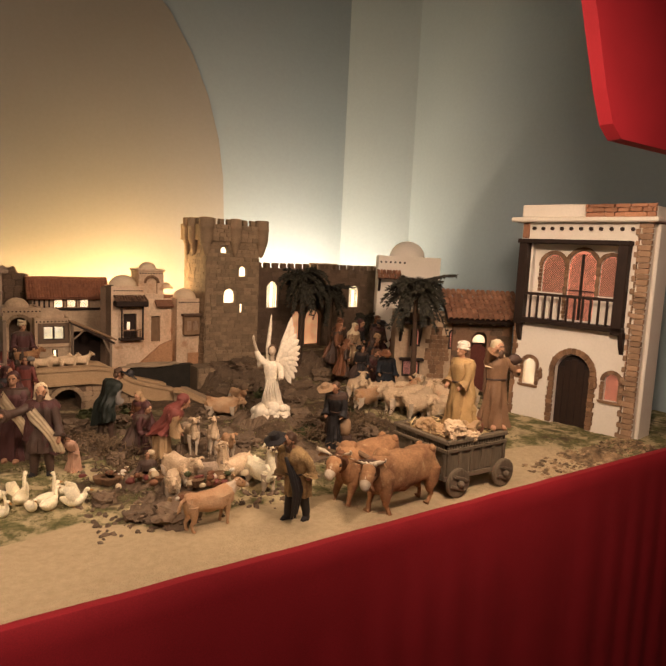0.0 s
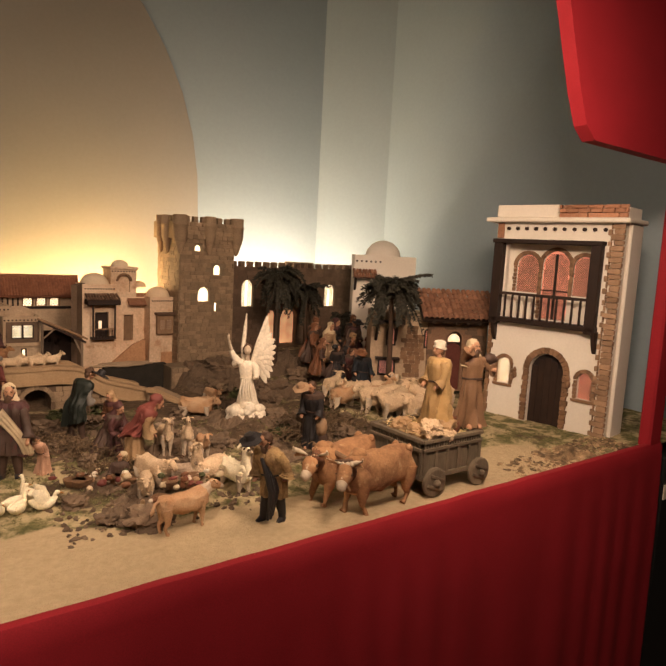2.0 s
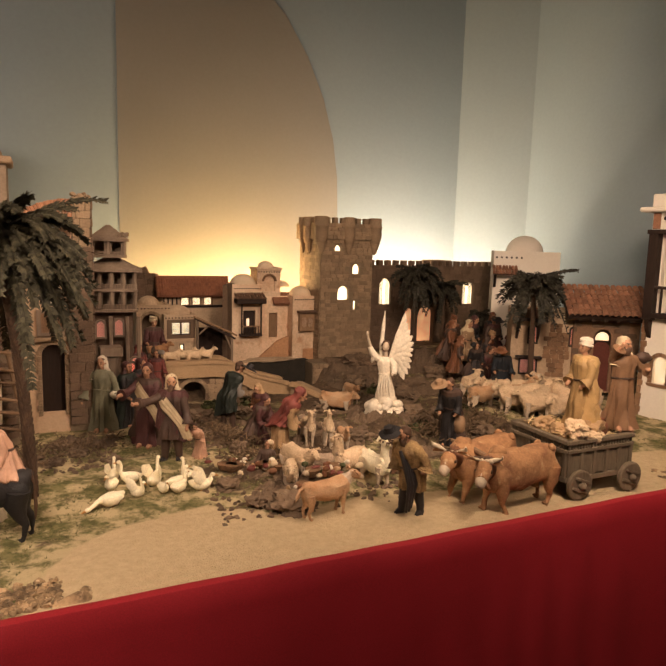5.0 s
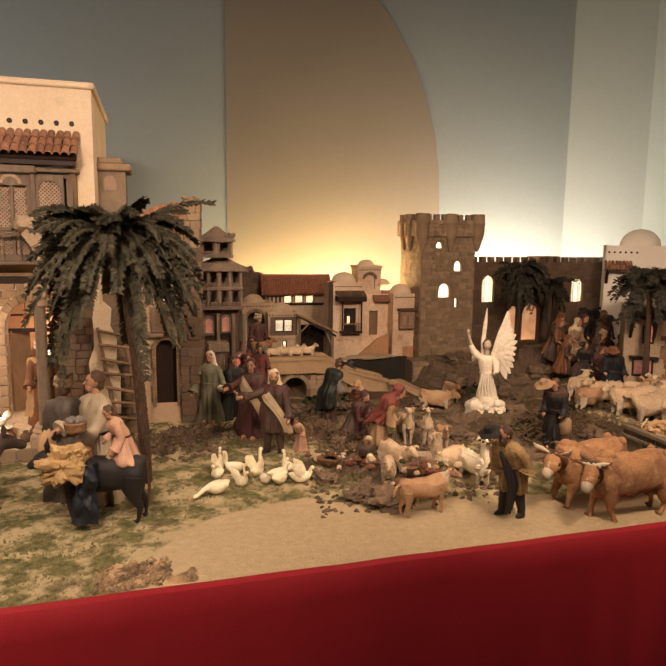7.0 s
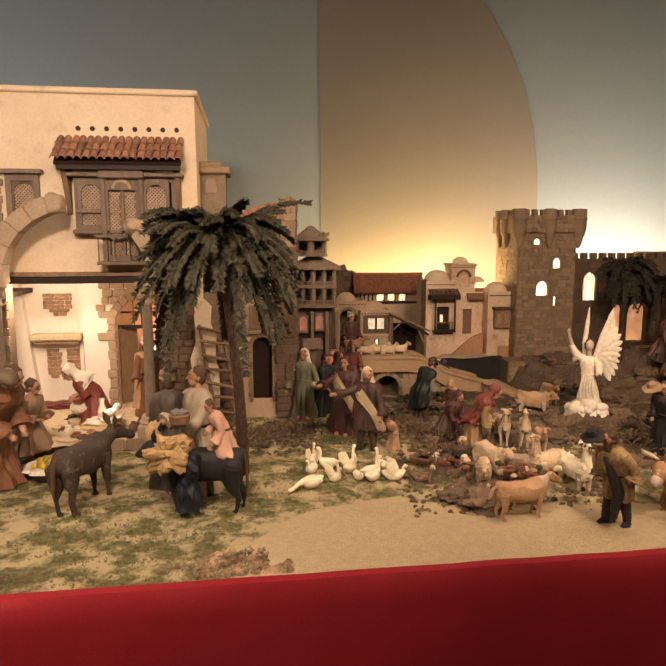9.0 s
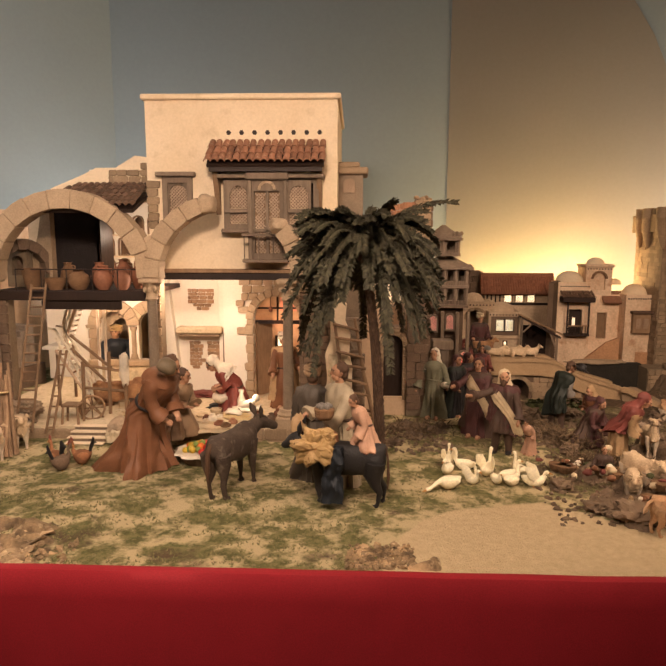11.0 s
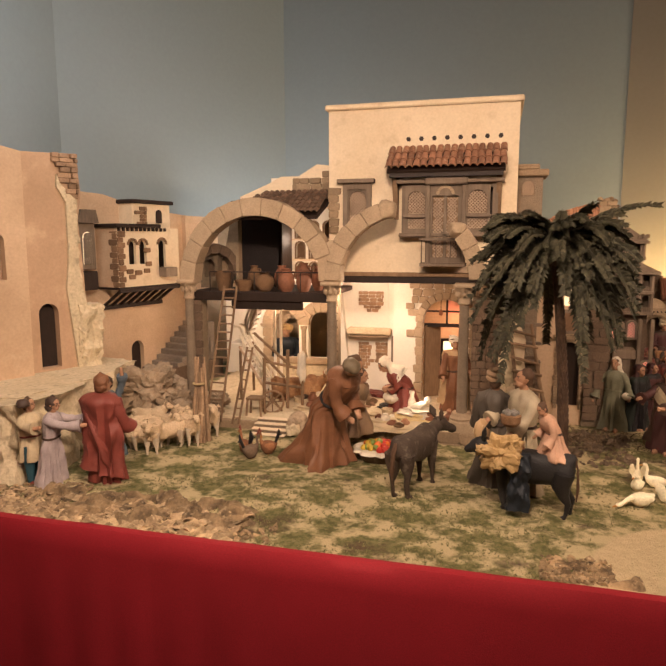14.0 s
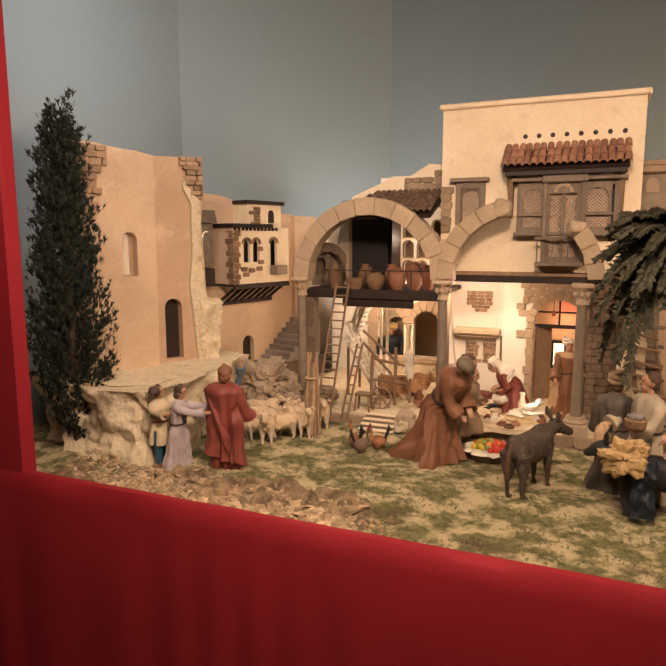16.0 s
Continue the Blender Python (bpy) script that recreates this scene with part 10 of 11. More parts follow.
# ---- cart ----
def cart():
    t = thing("ox_cart", "olive-grey wooden ox cart with solid wheels and a full load", "cart", pose(1.062, 1.02, G))
    w, d = 0.205, 0.185
    z0, z1 = 0.045, 0.128
    part("floor", span(B(), (0, 0, z0), (w, d, z0 + 0.008)), CARTWOOD, t)
    for nm, m, ln, n in (("side_panel", I4, w, 5), ("side_panel", pose(w, d, 0, 0, 0, 180), w, 5), ("end_panel", pose(0, d, 0, 0, 0, -90), d, 3), ("end_panel", pose(w, 0, 0, 0, 0, 90), d, 3)):
        p_ = part(nm, span(B(), (0, 0, z0), (ln, 0.006, z1)), CARTWOOD, t, m=m)
        part("top_rail", span(B(), (-0.004, -0.007, z1), (ln + 0.004, 0.008, z1 + 0.01), bevel=0.0015), CARTWOOD, p_)
        part("bottom_rail", span(B(), (-0.003, -0.005, z0 - 0.006), (ln + 0.003, 0.006, z0 + 0.006), bevel=0.001), CARTWOOD, p_)
        part("middle_rail", span(B(), (-0.003, -0.006, z1 - 0.02), (ln + 0.003, 0.004, z1 - 0.012), bevel=0.001), CARTWOOD, p_)
        for k in range(n + 1):
            x = (ln - 0.008) * k / n
            part("stave", span(B(), (x, -0.005, z0 + 0.006), (x + 0.008, 0.001, z1 - 0.02)), CARTWOOD, p_)
        for k in range(int(ln / 0.009)):
            part("slat", span(B(), (0.002 + 0.009 * k, -0.003, z1 - 0.012), (0.006 + 0.009 * k, 0.002, z1)), CARTWOOD, p_)
    for x in (0.03, 0.19):
        for y, sg in ((-0.014, -1), (d + 0.014, 1)):
            bm = B()
            m = Matrix.Translation((x, y, 0.035)) @ Matrix.Rotation(radians(90), 4, "X")
            lathe(bm, [(0.002, -0.005), (0.032, -0.006), (0.036, -0.004), (0.036, 0.004), (0.032, 0.006), (0.002, 0.005)], 24, m)
            wh = part("wheel", bm, CARTWOOD, t, "solid wooden wheel")
            for xx in (-0.012, 0.012):
                part("batten", box(B(), (0, 0, 0), (0.05, 0.006, 0.007), Matrix.Translation((x, y + sg * 0.007, 0.035)) @ Matrix.Rotation(0.35, 4, "Y") @ Matrix.Translation((0, 0, xx)), bevel=0.001), CARTWOOD, wh)
            bm = B()
            lathe(bm, [(0.008, 0.0), (0.0095, 0.008), (0.006, 0.013), (0.004, 0.018)], 12, Matrix.Translation((x, y + sg * 0.004, 0.035)) @ Matrix.Rotation(radians(90 * -sg if sg > 0 else 90), 4, "X"))
            part("hub", bm, CARTWOOD, wh)
    for x in (0.03, 0.19):
        part("axle", tube(B(), [(x, -0.01, 0.035), (x, d + 0.01, 0.035)], 0.005, 8), CARTWOOD, t)
    part("shaft", tube(B(), [(0.0, d / 2, 0.05), (-0.12, d / 2 - 0.005, 0.075), (-0.21, d / 2 - 0.01, 0.1)], [0.006, 0.005, 0.004], 8), BROWNWOOD, t)
    y_ = part("yoke", tube(B(), [(-0.2, -0.01, 0.112), (-0.205, d / 2 - 0.01, 0.118), (-0.2, d - 0.02, 0.112)], [0.005, 0.007, 0.005], 8), BROWNWOOD, t, "pale wooden yoke")
    # fill of the cart
    bm = B()
    span(bm, (0.008, 0.008, z0 + 0.008), (w - 0.008, d - 0.008, z1 - 0.004))
    part("straw_bed", bm, STRAW, t, "straw under the load")


cart()


def sack(x, y, z, r, mat, label, seed, flat=0.6):
    bm = B()
    rough_block(bm, (0, 0, 0), (r, r * 0.7, r * flat), sub=4, rough=0.22, fr=2.2, seed=seed)
    solid("sack", bm, mat, label, "sack", "cart load", m=pose(x, y, z, 0, 0, seed * 40), smooth=True)


def pot(x, y, z, r, h, mat, label, prof=None, group="pots", handles=0, name="clay_pot", cat="pot"):
    prof = prof or [(0.55, 0.0), (0.85, 0.2), (1.0, 0.45), (0.85, 0.72), (0.5, 0.86), (0.45, 0.92), (0.58, 1.0), (0.5, 1.0), (0.38, 0.9), (0.3, 0.6)]
    t = thing(name, label, cat, pose(x, y, z), group)
    part("body", lathe(B(), [(r * a, h * b) for a, b in prof], 18), mat, t, smooth=True)
    for k in range(handles):
        sg = 1 - 2 * k
        part("handle", tube(B(), [(sg * r * 0.5, 0, h * 0.88), (sg * r * 0.95, 0, h * 0.86), (sg * r * 0.98, 0, h * 0.62)], r * 0.1, 6), mat, t)
    return t


sack(1.11, 1.045, 1.085, 0.036, WOOL, "heaped fleece on the cart load", 6, 0.55)
sack(1.165, 1.055, 1.08, 0.03, C["tan"], "tan bundle on the cart load", 7, 0.7)
sack(1.135, 1.06, 1.072, 0.032, C["beige"], "beige sheepskin bundle on the cart load", 1)
sack(1.1, 1.08, 1.07, 0.03, C["tan"], "tan sack on the cart load", 2)
sack(1.15, 1.04, 1.066, 0.03, WOOL, "woolly fleece hanging over the cart rim", 3, 0.45)
sack(1.21, 1.1, 1.07, 0.03, C["beige"], "beige sack on the cart load", 4)
sack(1.1, 1.14, 1.07, 0.033, C["tan"], "tan sack lying on the cart load", 5)
pot(1.19, 1.05, 1.06, 0.021, 0.042, POTTERY, "round terracotta pot on the cart load", group="cart load")
pot(1.225, 1.12, 1.06, 0.02, 0.045, POTTERY, "terracotta jar on the cart load", group="cart load")
rnd = random.Random(77)
bm = B()
for k in range(240):
    x, y = rnd.uniform(1.07, 1.26), rnd.uniform(1.03, 1.19)
    a = rnd.uniform(0, 6.3)
    p = Vector((x, y, 1.06 + rnd.uniform(0, 0.012)))
    tube(bm, [p, p + Vector((math.cos(a) * 0.02, math.sin(a) * 0.02, rnd.uniform(-0.004, 0.012)))], 0.0009, 3)
solid("loose_straw", bm, STRAW, "loose straw on the cart load", "straw", kind="stuff")

# ---- loft: jars and baskets ----
BASKET = [(0.62, 0.0), (0.8, 0.3), (0.95, 0.75), (1.02, 0.92), (1.05, 1.0), (0.9, 1.0), (0.7, 0.4), (0.5, 0.1)]
for x, y, r, h, mt, pf, nm, lb, hn in (
        (-1.035, 1.745, 0.032, 0.072, WICKER, BASKET, "basket", "tall wicker basket on the loft", 0), (-0.965, 1.74, 0.034, 0.04, WICKER, BASKET, "basket", "low wicker basket on the loft", 0),
        (-0.9, 1.745, 0.036, 0.07, WICKER, None, "basket", "round wicker basket on the loft", 0), (-0.83, 1.745, 0.032, 0.082, POTTERY, None, "clay_jar", "terracotta jar on the loft", 2), (-0.775, 1.745, 0.028, 0.078, POTTERY, None, "clay_jar", "terracotta jar on the loft", 2),
        (-0.955, 1.8, 0.026, 0.09, WICKER, None, "clay_jar", "brown jar at the back of the loft", 1), (-0.87, 1.82, 0.03, 0.09, POTTERY, None, "clay_jar", "terracotta jar at the back of the loft", 1), (-0.8, 1.83, 0.03, 0.1, POTTERY, None, "clay_jar", "terracotta jar at the back of the loft", 2), (-0.745, 1.8, 0.026, 0.09, POTTERY, None, "clay_jar", "terracotta jar at the back of the loft", 0), (-1.06, 1.82, 0.03, 0.06, DARKSTONE, BASKET, "basket", "dark basket on the loft", 0)):
    pot(x, y, 1.346, r * 0.85, h * 0.84, mt, lb, pf, "jars and baskets on the loft", hn, nm, "basket" if nm == "basket" else "jar")


# ---- ladder, stairs and tools in the stable ----
def ladder(a, b, width, n, label, mat, across=(1, 0, 0)):
    t = thing("ladder", label, "ladder", pose(*a))
    v = Vector(b) - Vector(a)
    s = Vector(across).normalized() * width / 2
    for sg in (1, -1):
        part("rail", tube(B(), [s * sg, s * sg * 0.85 + v], 0.0036, 7), mat, t)
    for k in range(n):
        f = (k + 0.6) / n
        q = v * f
        part("rung", tube(B(), [q - s * (1.05 - 0.15 * f), q + s * (1.05 - 0.15 * f)], 0.0026, 6), mat, t)


ladder((-1.034, 1.64, 0.955), (-0.984, 1.68, 1.365), 0.047, 16, "wooden ladder leaning on the loft", BROWNWOOD)
ladder((-0.965, 1.645, 0.95), (-0.93, 1.69, 1.18), 0.02, 8, "short stick ladder on the stable floor", BROWNWOOD)


def wooden_stairs():
    """Whitewashed stairs in two flights with a turn, open between the treads, with bent rails."""
    t = thing("wooden_stairs", "whitewashed stairs in two flights with railings", "stairs", pose(0, 0, 0))
    for (ax, az), (bx, bz), y, n in (((-0.94, 0.985), (-1.045, 1.15), 1.88, 9), ((-1.055, 1.16), (-0.995, 1.315), 1.96, 9)):
        d = ((bx - ax) / n, (bz - az) / n)
        for k in range(n):
            x, z = ax + d[0] * k, az + d[1] * k
            part("tread", span(B(), (min(x, x + d[0]) - 0.003, y, z), (max(x, x + d[0]) + 0.003, y + 0.05, z + d[1] * 0.55), bevel=0.001), WHITE, t)
        for yy in (y - 0.003, y + 0.05):
            part("stringer", tube(B(), [(ax, yy, az - 0.004), (bx, yy, bz - 0.004)], 0.0045, 6), LATTICE, t)
            part("handrail", tube(B(), [(ax + 0.004, yy, az + 0.01), (ax, yy, az + 0.062), (bx, yy, bz + 0.062), (bx - math.copysign(0.02, d[0]) * -1, yy, bz + 0.064)], 0.0042, 6), IVORY, t)
            part("middle_rail", tube(B(), [(ax, yy, az + 0.034), (bx, yy, bz + 0.034)], 0.003, 6), IVORY, t)
            for k in range(4):
                x, z = ax + (bx - ax) * (k + 0.5) / 4, az + (bz - az) * (k + 0.5) / 4
                part("baluster", tube(B(), [(x, yy, z), (x, yy, z + 0.062)], 0.003, 6), IVORY, t)
    part("landing", span(B(), (-1.09, 1.88, 1.146), (-1.04, 2.01, 1.156), bevel=0.001), WHITE, t)
    for x in (-0.985, -0.962):
        part("tall_post", span(B(), (x - 0.004, 2.06, 0.966), (x + 0.004, 2.068, 1.33)), WHITE, t)
    for x, y in ((-1.045, 1.885), (-1.045, 2.0)):
        part("landing_post", tube(B(), [(x, y, 0.966), (x, y, 1.15)], 0.005, 7), BROWNWOOD, t)


wooden_stairs()
# fence and trestle in front of the stairs
t = thing("stall_fence", "rough wooden stall fence with a white cloth over it", "fence", pose(-0.93, 1.8, 0.966))
for x, h in ((0.0, 0.16), (0.08, 0.19), (0.13, 0.17)):
    part("post", tube(B(), [(x, 0, 0), (x + 0.003, 0, h)], 0.0055, 7), BROWNWOOD, t)
for a, b in (((0, 0, 0.15), (0.13, 0, 0.13)), ((0, 0, 0.08), (0.13, 0, 0.07)), ((-0.03, 0.0, 0.24), (0.09, 0, 0.14)), ((-0.03, 0.0, 0.2), (0.07, 0, 0.1))):
    part("rail", tube(B(), [a, b], 0.0045, 6), BROWNWOOD, t)
part("cloth", rough_block(B(), (0.13, -0.008, 0.14), (0.012, 0.012, 0.05), sub=3, rough=0.3), C["white"], t, "white cloth hung over the fence", smooth=True)
t = thing("stool", "small rough wooden stool on the stable floor", "stool", pose(-0.92, 1.7, 0.966))
part("seat", span(B(), (-0.025, -0.02, 0.05), (0.025, 0.02, 0.058), bevel=0.002), BROWNWOOD, t)
for x, y in ((-0.02, -0.015), (0.02, -0.015), (-0.02, 0.015), (0.02, 0.015)):
    part("leg", tube(B(), [(x * 1.2, y * 1.2, 0), (x, y, 0.052)], 0.0035, 6), BROWNWOOD, t)
t = thing("spinning_wheel", "small wooden wheel leaning in the stable", "wheel", pose(-0.88, 1.74, 1.0, 0, 0, 20))
bm = B()
tube(bm, [(0.035 * math.cos(a), 0, 0.035 * math.sin(a)) for a in [2 * math.pi * k / 20 for k in range(21)]], 0.0035, 6)
part("rim", bm, BROWNWOOD, t)
for k in range(4):
    a = math.pi * k / 4
    part("spoke", tube(B(), [(-0.033 * math.cos(a), 0, -0.033 * math.sin(a)), (0.033 * math.cos(a), 0, 0.033 * math.sin(a))], 0.002, 5), BROWNWOOD, t)
part("stand", tube(B(), [(-0.03, 0.01, -0.034), (0.0, 0.01, 0.01), (0.03, 0.01, -0.034)], 0.0035, 6), BROWNWOOD, t)


STICK = material("pale_bare_stick", (0.34, 0.22, 0.13), (0.2, 0.125, 0.075), blotch=40, bump=0.3, spread=0.25)


def stick_bundle(x, y, z, seed):
    rnd = random.Random(seed)
    t = thing("stick_bundle", "bundle of long bare sticks leaning on the column", "bundle of sticks", pose(x, y, z))
    for k in range(13):
        a = Vector((rnd.uniform(-0.018, 0.035), rnd.uniform(-0.05, -0.01), 0))
        b = Vector((rnd.uniform(-0.02, 0.012), rnd.uniform(-0.005, 0.01), rnd.uniform(0.17, 0.24)))
        mid = a.lerp(b, 0.5) + Vector((rnd.uniform(-0.008, 0.008), rnd.uniform(-0.006, 0.006), 0))
        part("stick", tube(B(), [a, mid, b], [0.005, 0.0045, 0.003], 6), STICK, t)
    part("tie", tube(B(), [(0.016 * math.cos(q) - 0.002, 0.014 * math.sin(q) - 0.008, 0.165) for q in [2 * math.pi * k / 12 for k in range(13)]], 0.003, 5), STRAW, t)


stick_bundle(-1.028, 1.55, 0.93, 3)

# ---- crib, child and gifts ----
t = thing("crib", "low straw crib with a white cloth on the stable floor", "crib", pose(-0.43, 1.76, 0.966))
part("straw", rough_block(B(), (0, 0, 0.01), (0.06, 0.04, 0.018), sub=3, rough=0.25), STRAW, t, smooth=True)
part("cloth", rough_block(B(), (0.0, -0.003, 0.026), (0.045, 0.03, 0.012), sub=4, rough=0.35), C["white"], t, "crumpled white cloth", smooth=True)
bm = B()
ell(bm, (0, 0, 0), (0.028, 0.014, 0.012), rough=0.1)
ell(bm, (0.032, 0, 0.008), 0.011)
solid("infant_figurine", bm, [C["white"]], "small white swaddled infant figurine in the crib", "figurine", m=pose(-0.425, 1.755, 1.012, 0, -20, 10), smooth=True)
bm = B()
rough_block(bm, (0, 0, 0), (0.13, 0.09, 0.008), sub=4, rough=0.2)
solid("floor_cloth", bm, C["cream"], "cream cloth spread on the stable floor", "cloth", m=pose(-0.5, 1.72, 0.966), smooth=True)
for x, y, r, h, mt, lb in ((-0.515, 1.7, 0.014, 0.03, IVORY, "small ivory bowl on the cloth"), (-0.49, 1.68, 0.018, 0.016, POTTERY, "flat dish of bread on the cloth"), (-0.455, 1.69, 0.014, 0.02, BRICK, "small red bowl on the cloth"), (-0.54, 1.73, 0.012, 0.018, POTTERY, "small cup on the cloth"), (-0.47, 1.665, 0.016, 0.014, WICKER, "small flat basket on the cloth"),
                           (-0.75, 1.86, 0.016, 0.03, WICKER, "small basket on the stable floor"), (-0.72, 1.83, 0.013, 0.034, POTTERY, "small jar on the stable floor"), (-0.77, 1.8, 0.018, 0.028, POTTERY, "brown jug on the stable floor"), (-0.735, 1.9, 0.015, 0.05, CARD, "pale stacked pots on the stable floor"), (-0.35, 1.72, 0.014, 0.028, DARKSTONE, "dark jar by the column"), (-0.335, 1.76, 0.014, 0.03, POTTERY, "brown jar by the column")):
    pot(x, y, 0.968, r, h, mt, lb, group="vessels on the stable floor")
pot(-0.452, 1.81, 0.968, 0.013, 0.075, IVORY, "tall cream bottle by the crib", [(1, 0), (1.05, 0.1), (1.0, 0.55), (0.55, 0.75), (0.5, 0.85), (0.7, 0.95), (0.6, 1.0)], "vessels on the stable floor", name="bottle", cat="bottle")


def fruit_basket(x, y, z):
    t = thing("fruit_basket", "round dark basket of bright fruit lined with white cloth", "basket", pose(x, y, z))
    part("basket", lathe(B(), [(0.038, 0.0), (0.05, 0.015), (0.058, 0.032), (0.055, 0.034), (0.045, 0.02)], 24), DARKSTONE, t)
    part("cloth", lathe(B(), [(0.05, 0.026), (0.058, 0.034), (0.066, 0.03), (0.06, 0.036), (0.045, 0.034)], 30, fold=lambda a, q: 1 + 0.07 * math.sin(9 * a) + 0.04 * math.sin(14 * a)), C["white"], t, "white cloth lining")
    rnd = random.Random(4)
    cols = [material("red_fruit", (0.5, 0.04, 0.025), blotch=60, bump=0.05, rough=0.45), material("yellow_fruit", (0.6, 0.4, 0.05), blotch=60, bump=0.05, rough=0.45), material("green_fruit", (0.2, 0.26, 0.06), blotch=60, bump=0.05, rough=0.45), material("orange_fruit", (0.6, 0.15, 0.03), blotch=60, bump=0.05, rough=0.45)]
    for k in range(34):
        a, r = rnd.uniform(0, 6.28), 0.042 * math.sqrt(rnd.random())
        c = 0 if math.cos(a) * r > 0.008 and rnd.random() < 0.75 else rnd.choice((1, 1, 2, 3, 2))
        part("fruit", ell(B(), (r * math.cos(a), r * math.sin(a), 0.036 + 0.014 * (1 - r / 0.045)), rnd.uniform(0.0075, 0.0105), seg=10, rings=7), cols[c], t, smooth=True)


fruit_basket(-0.5, 1.5, gz(-0.5, 1.5))

# load on the black donkey
t = thing("donkey_load", "crumpled yellow-ochre cloth bundle and a basket on the donkey", "bundle", pose(-0.178, 1.262, 1.066))
bm = rough_block(B(), (-0.016, -0.03, -0.002), (0.036, 0.024, 0.03), sub=5, rough=0.42, fr=1.6, seed=2.0)
rough_block(bm, (0.004, -0.034, 0.014), (0.02, 0.016, 0.02), sub=4, rough=0.4, fr=1.8, seed=5.0)
part("cloth", bm, C["ochre"], t, "crumpled ochre cloth", smooth=True)
basket = part("basket", lathe(B(), [(0.014, 0.045), (0.02, 0.052), (0.022, 0.068), (0.018, 0.07)], 16, Matrix.Translation((0.004, 0.012, 0))), WICKER, t)
for k in range(7):
    part("fruit", ell(B(), (0.004 + 0.012 * math.cos(k * 1.05) * (k > 0), 0.012 + 0.012 * math.sin(k * 1.05) * (k > 0), 0.073), 0.0065, seg=8, rings=6), C["grey"], basket, smooth=True)
part("hanging_cloth", crag(B(), (0.0, -0.05, -0.118), (0.045, -0.025, 0.0), 18, 0.012, 30.0, None, 2.0), C["teal"], t, "dark blue cloth hanging down the side", smooth=True)
part("saddle_cloth", crag(B(), (-0.03, -0.03, -0.02), (0.03, 0.045, 0.012), 14, 0.008, 30.0, None, 5.0), C["brown"], t, smooth=True)
part("pale_sack", rough_block(B(), (-0.055, 0.05, 0.0), (0.016, 0.018, 0.04), sub=3, rough=0.2), C["tan"], t, smooth=True)
# hanging lamps and tools by the doorway
t = thing("hanging_lamp", "small brass lamp hanging in the arched doorway", "lamp", pose(-0.385, 1.99, 1.27))
part("chain", tube(B(), [(0, 0, 0.0), (0, 0, 0.035)], 0.001, 4), DARKWOOD, t)
part("bowl", lathe(B(), [(0.002, -0.014), (0.006, -0.01), (0.007, 0.0), (0.003, 0.005)], 10), POTTERY, t)


# market goods spread on the ground among the flock
def spread_goods(x, y, seed):
    rnd = random.Random(seed)
    t = thing("market_goods", "small heap of baskets and vegetables on the ground", "goods", pose(x, y, gz(x, y)))
    cols = [C["cream"], C["rose"], C["tan"], C["white"], C["brown"], GREEN]
    for k in range(3):
        bx, by = rnd.uniform(-0.04, 0.04), rnd.uniform(-0.02, 0.03)
        part("basket", lathe(B(), [(0.012, 0.0), (0.017, 0.01), (0.019, 0.017), (0.016, 0.018)], 14, Matrix.Translation((bx, by, 0.004))), WICKER, t)
    for k in range(22):
        part("vegetable", ell(B(), (rnd.gauss(0, 0.034), rnd.gauss(0, 0.02), rnd.uniform(0.008, 0.028)), (rnd.uniform(0.005, 0.012), rnd.uniform(0.004, 0.008), rnd.uniform(0.004, 0.008)), seg=8, rings=6, rough=0.4), cols[k % 6], t, smooth=True)


spread_goods(0.49, 1.4, 3)
spread_goods(0.42, 1.47, 4)
spread_goods(0.58, 1.26, 6)
spread_goods(0.53, 1.22, 8)


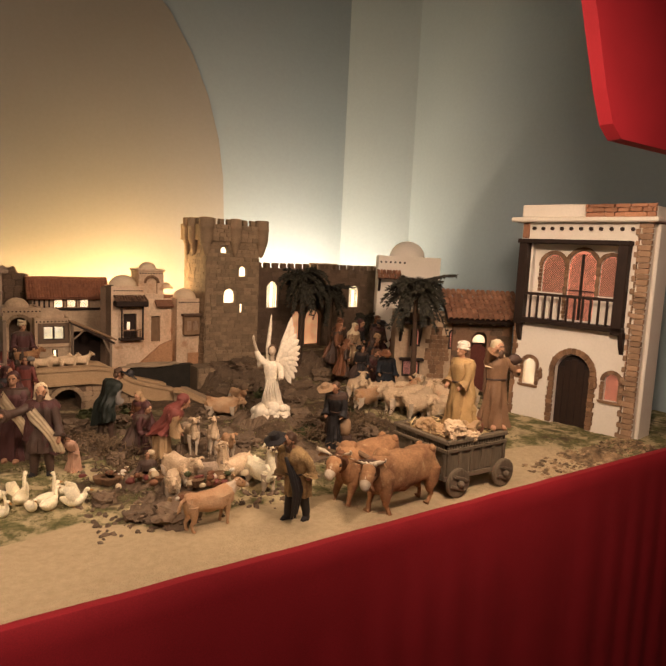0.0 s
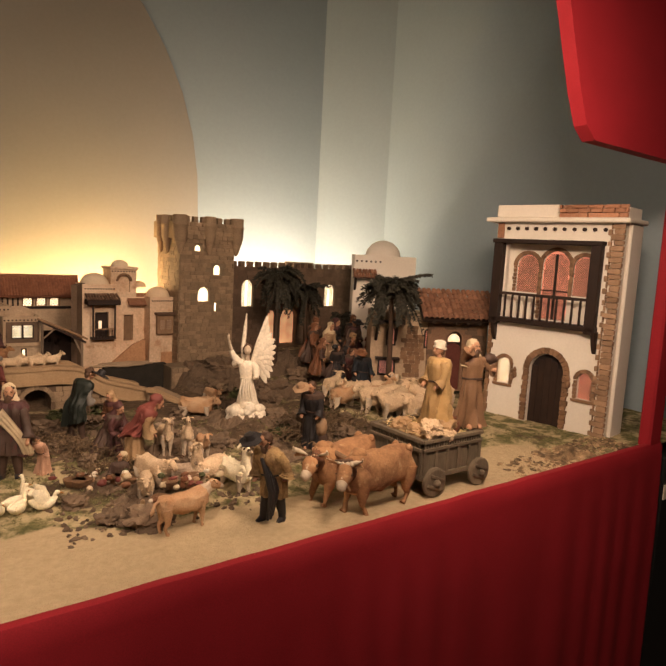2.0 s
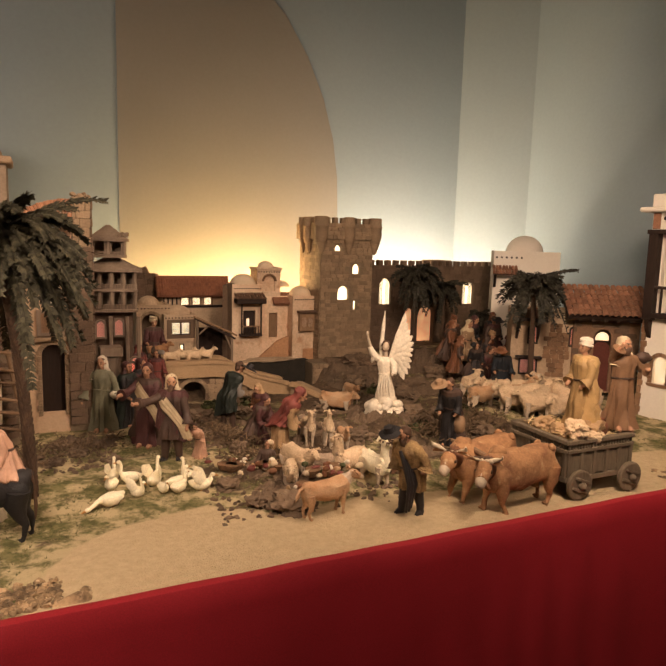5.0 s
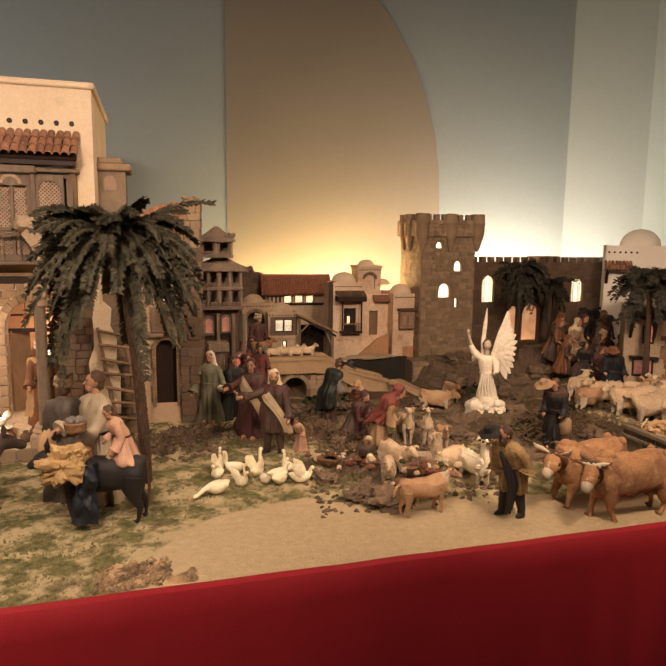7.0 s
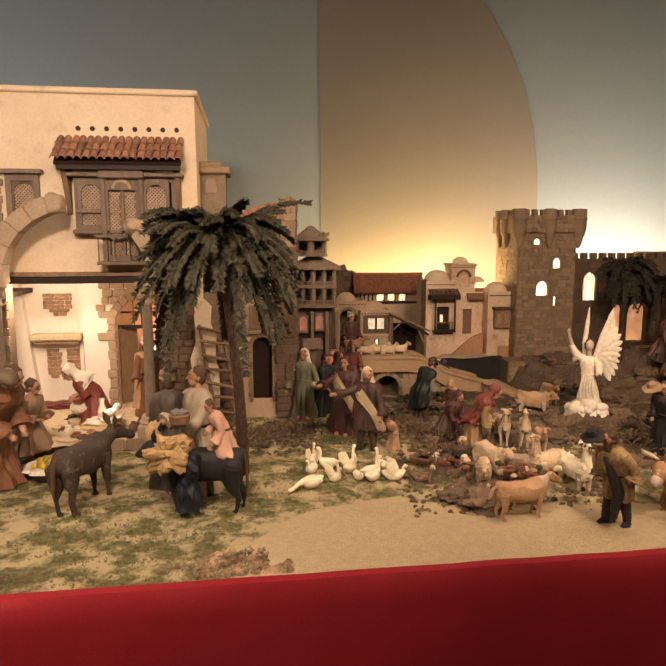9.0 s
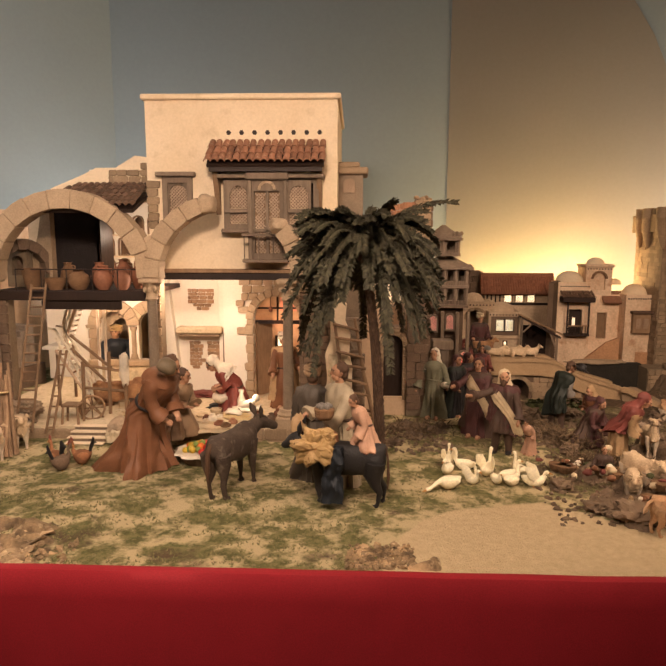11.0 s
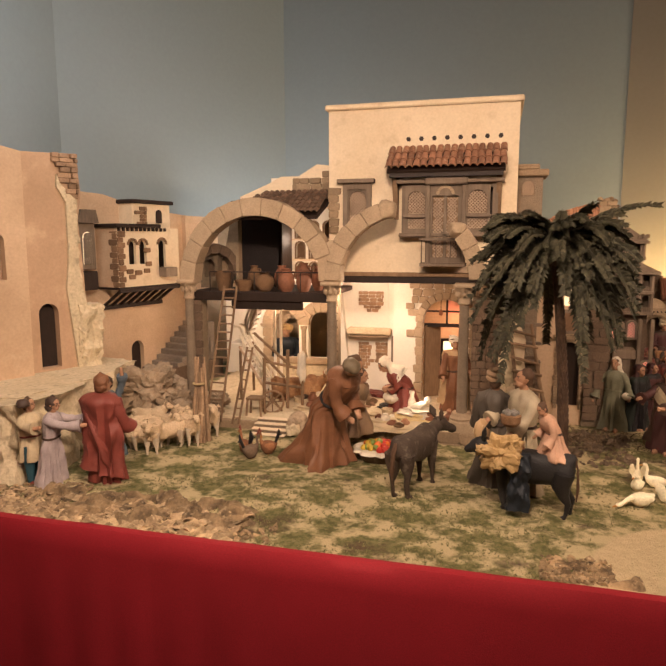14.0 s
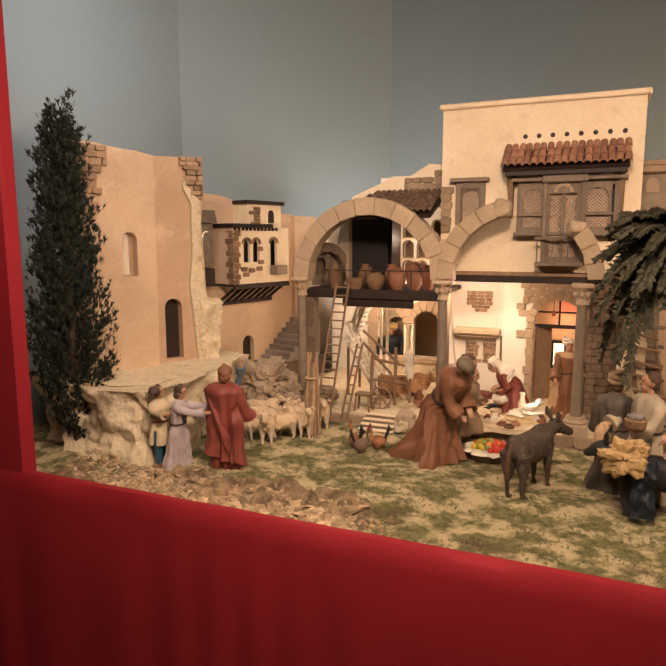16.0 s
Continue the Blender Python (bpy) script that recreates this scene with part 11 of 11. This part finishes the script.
# crockery, cloths and stores on the stable floor
BOWL = [(0.5, 0.0), (0.85, 0.35), (1.0, 0.85), (1.03, 1.0), (0.9, 1.0), (0.7, 0.4), (0.3, 0.2)]
for x, y, r, h, mt, pf, lb in ((-0.525, 1.79, 0.018, 0.022, C["cream"], BOWL, "cream bowl on the stable floor"), (-0.485, 1.765, 0.022, 0.016, C["beige"], BOWL, "low beige bowl on the stable floor"), (-0.56, 1.765, 0.019, 0.012, C["cream"], BOWL, "shallow cream dish on the stable floor"),
                               (-0.44, 1.76, 0.015, 0.02, POTTERY, BOWL, "small terracotta bowl by the crib"), (-0.5, 1.73, 0.014, 0.02, C["white"], None, "small white jug on the stable floor"), (-0.39, 1.735, 0.014, 0.03, POTTERY, None, "small terracotta jug by the column"),
                               (-0.86, 1.975, 0.016, 0.04, C["cream"], None, "cream jar among the stable stores"), (-0.835, 1.93, 0.018, 0.03, C["darkbrown"], None, "dark brown jar among the stable stores"), (-0.8, 1.95, 0.015, 0.05, C["white"], None, "white jar among the stable stores"),
                               (-0.83, 1.86, 0.017, 0.024, C["cream"], BOWL, "cream bowl among the stable stores"), (-0.79, 1.88, 0.016, 0.035, POTTERY, None, "terracotta jar among the stable stores"), (-0.58, 1.7, 0.016, 0.014, C["tan"], BOWL, "tan dish on the edge of the stable floor")):
    pot(x, y, 0.966, r, h, mt, lb, pf, "vessels on the stable floor")
for x, y, sx, sy, mt, lb in ((-0.63, 2.03, 0.06, 0.035, C["rose"], "dusty red blanket spread on the stable floor"), (-0.53, 1.88, 0.035, 0.02, C["black"], "dark cloth lying before the crib"), (-0.5, 1.7, 0.05, 0.022, C["cream"], "crumpled cream cloth on the stable floor"), (-0.8, 1.8, 0.03, 0.025, C["cream"], "heap of cream cloths among the stores")):
    bm = rough_block(B(), (0, 0, 0), (sx, sy, 0.009), sub=4, rough=0.35, fr=2.0, seed=x * 9)
    solid("cloth", bm, mt, lb, "cloth", "cloths on the stable floor", m=pose(x, y, 0.972), smooth=True)
bm = rough_block(B(), (0, 0, 0), (0.03, 0.03, 0.032), sub=4, rough=0.2, fr=1.5, seed=3.0)
solid("stone_block", bm, GREYROCK, "rough stone block beside the stable steps", "rock", m=pose(-0.77, 1.66, 0.96), smooth=True)
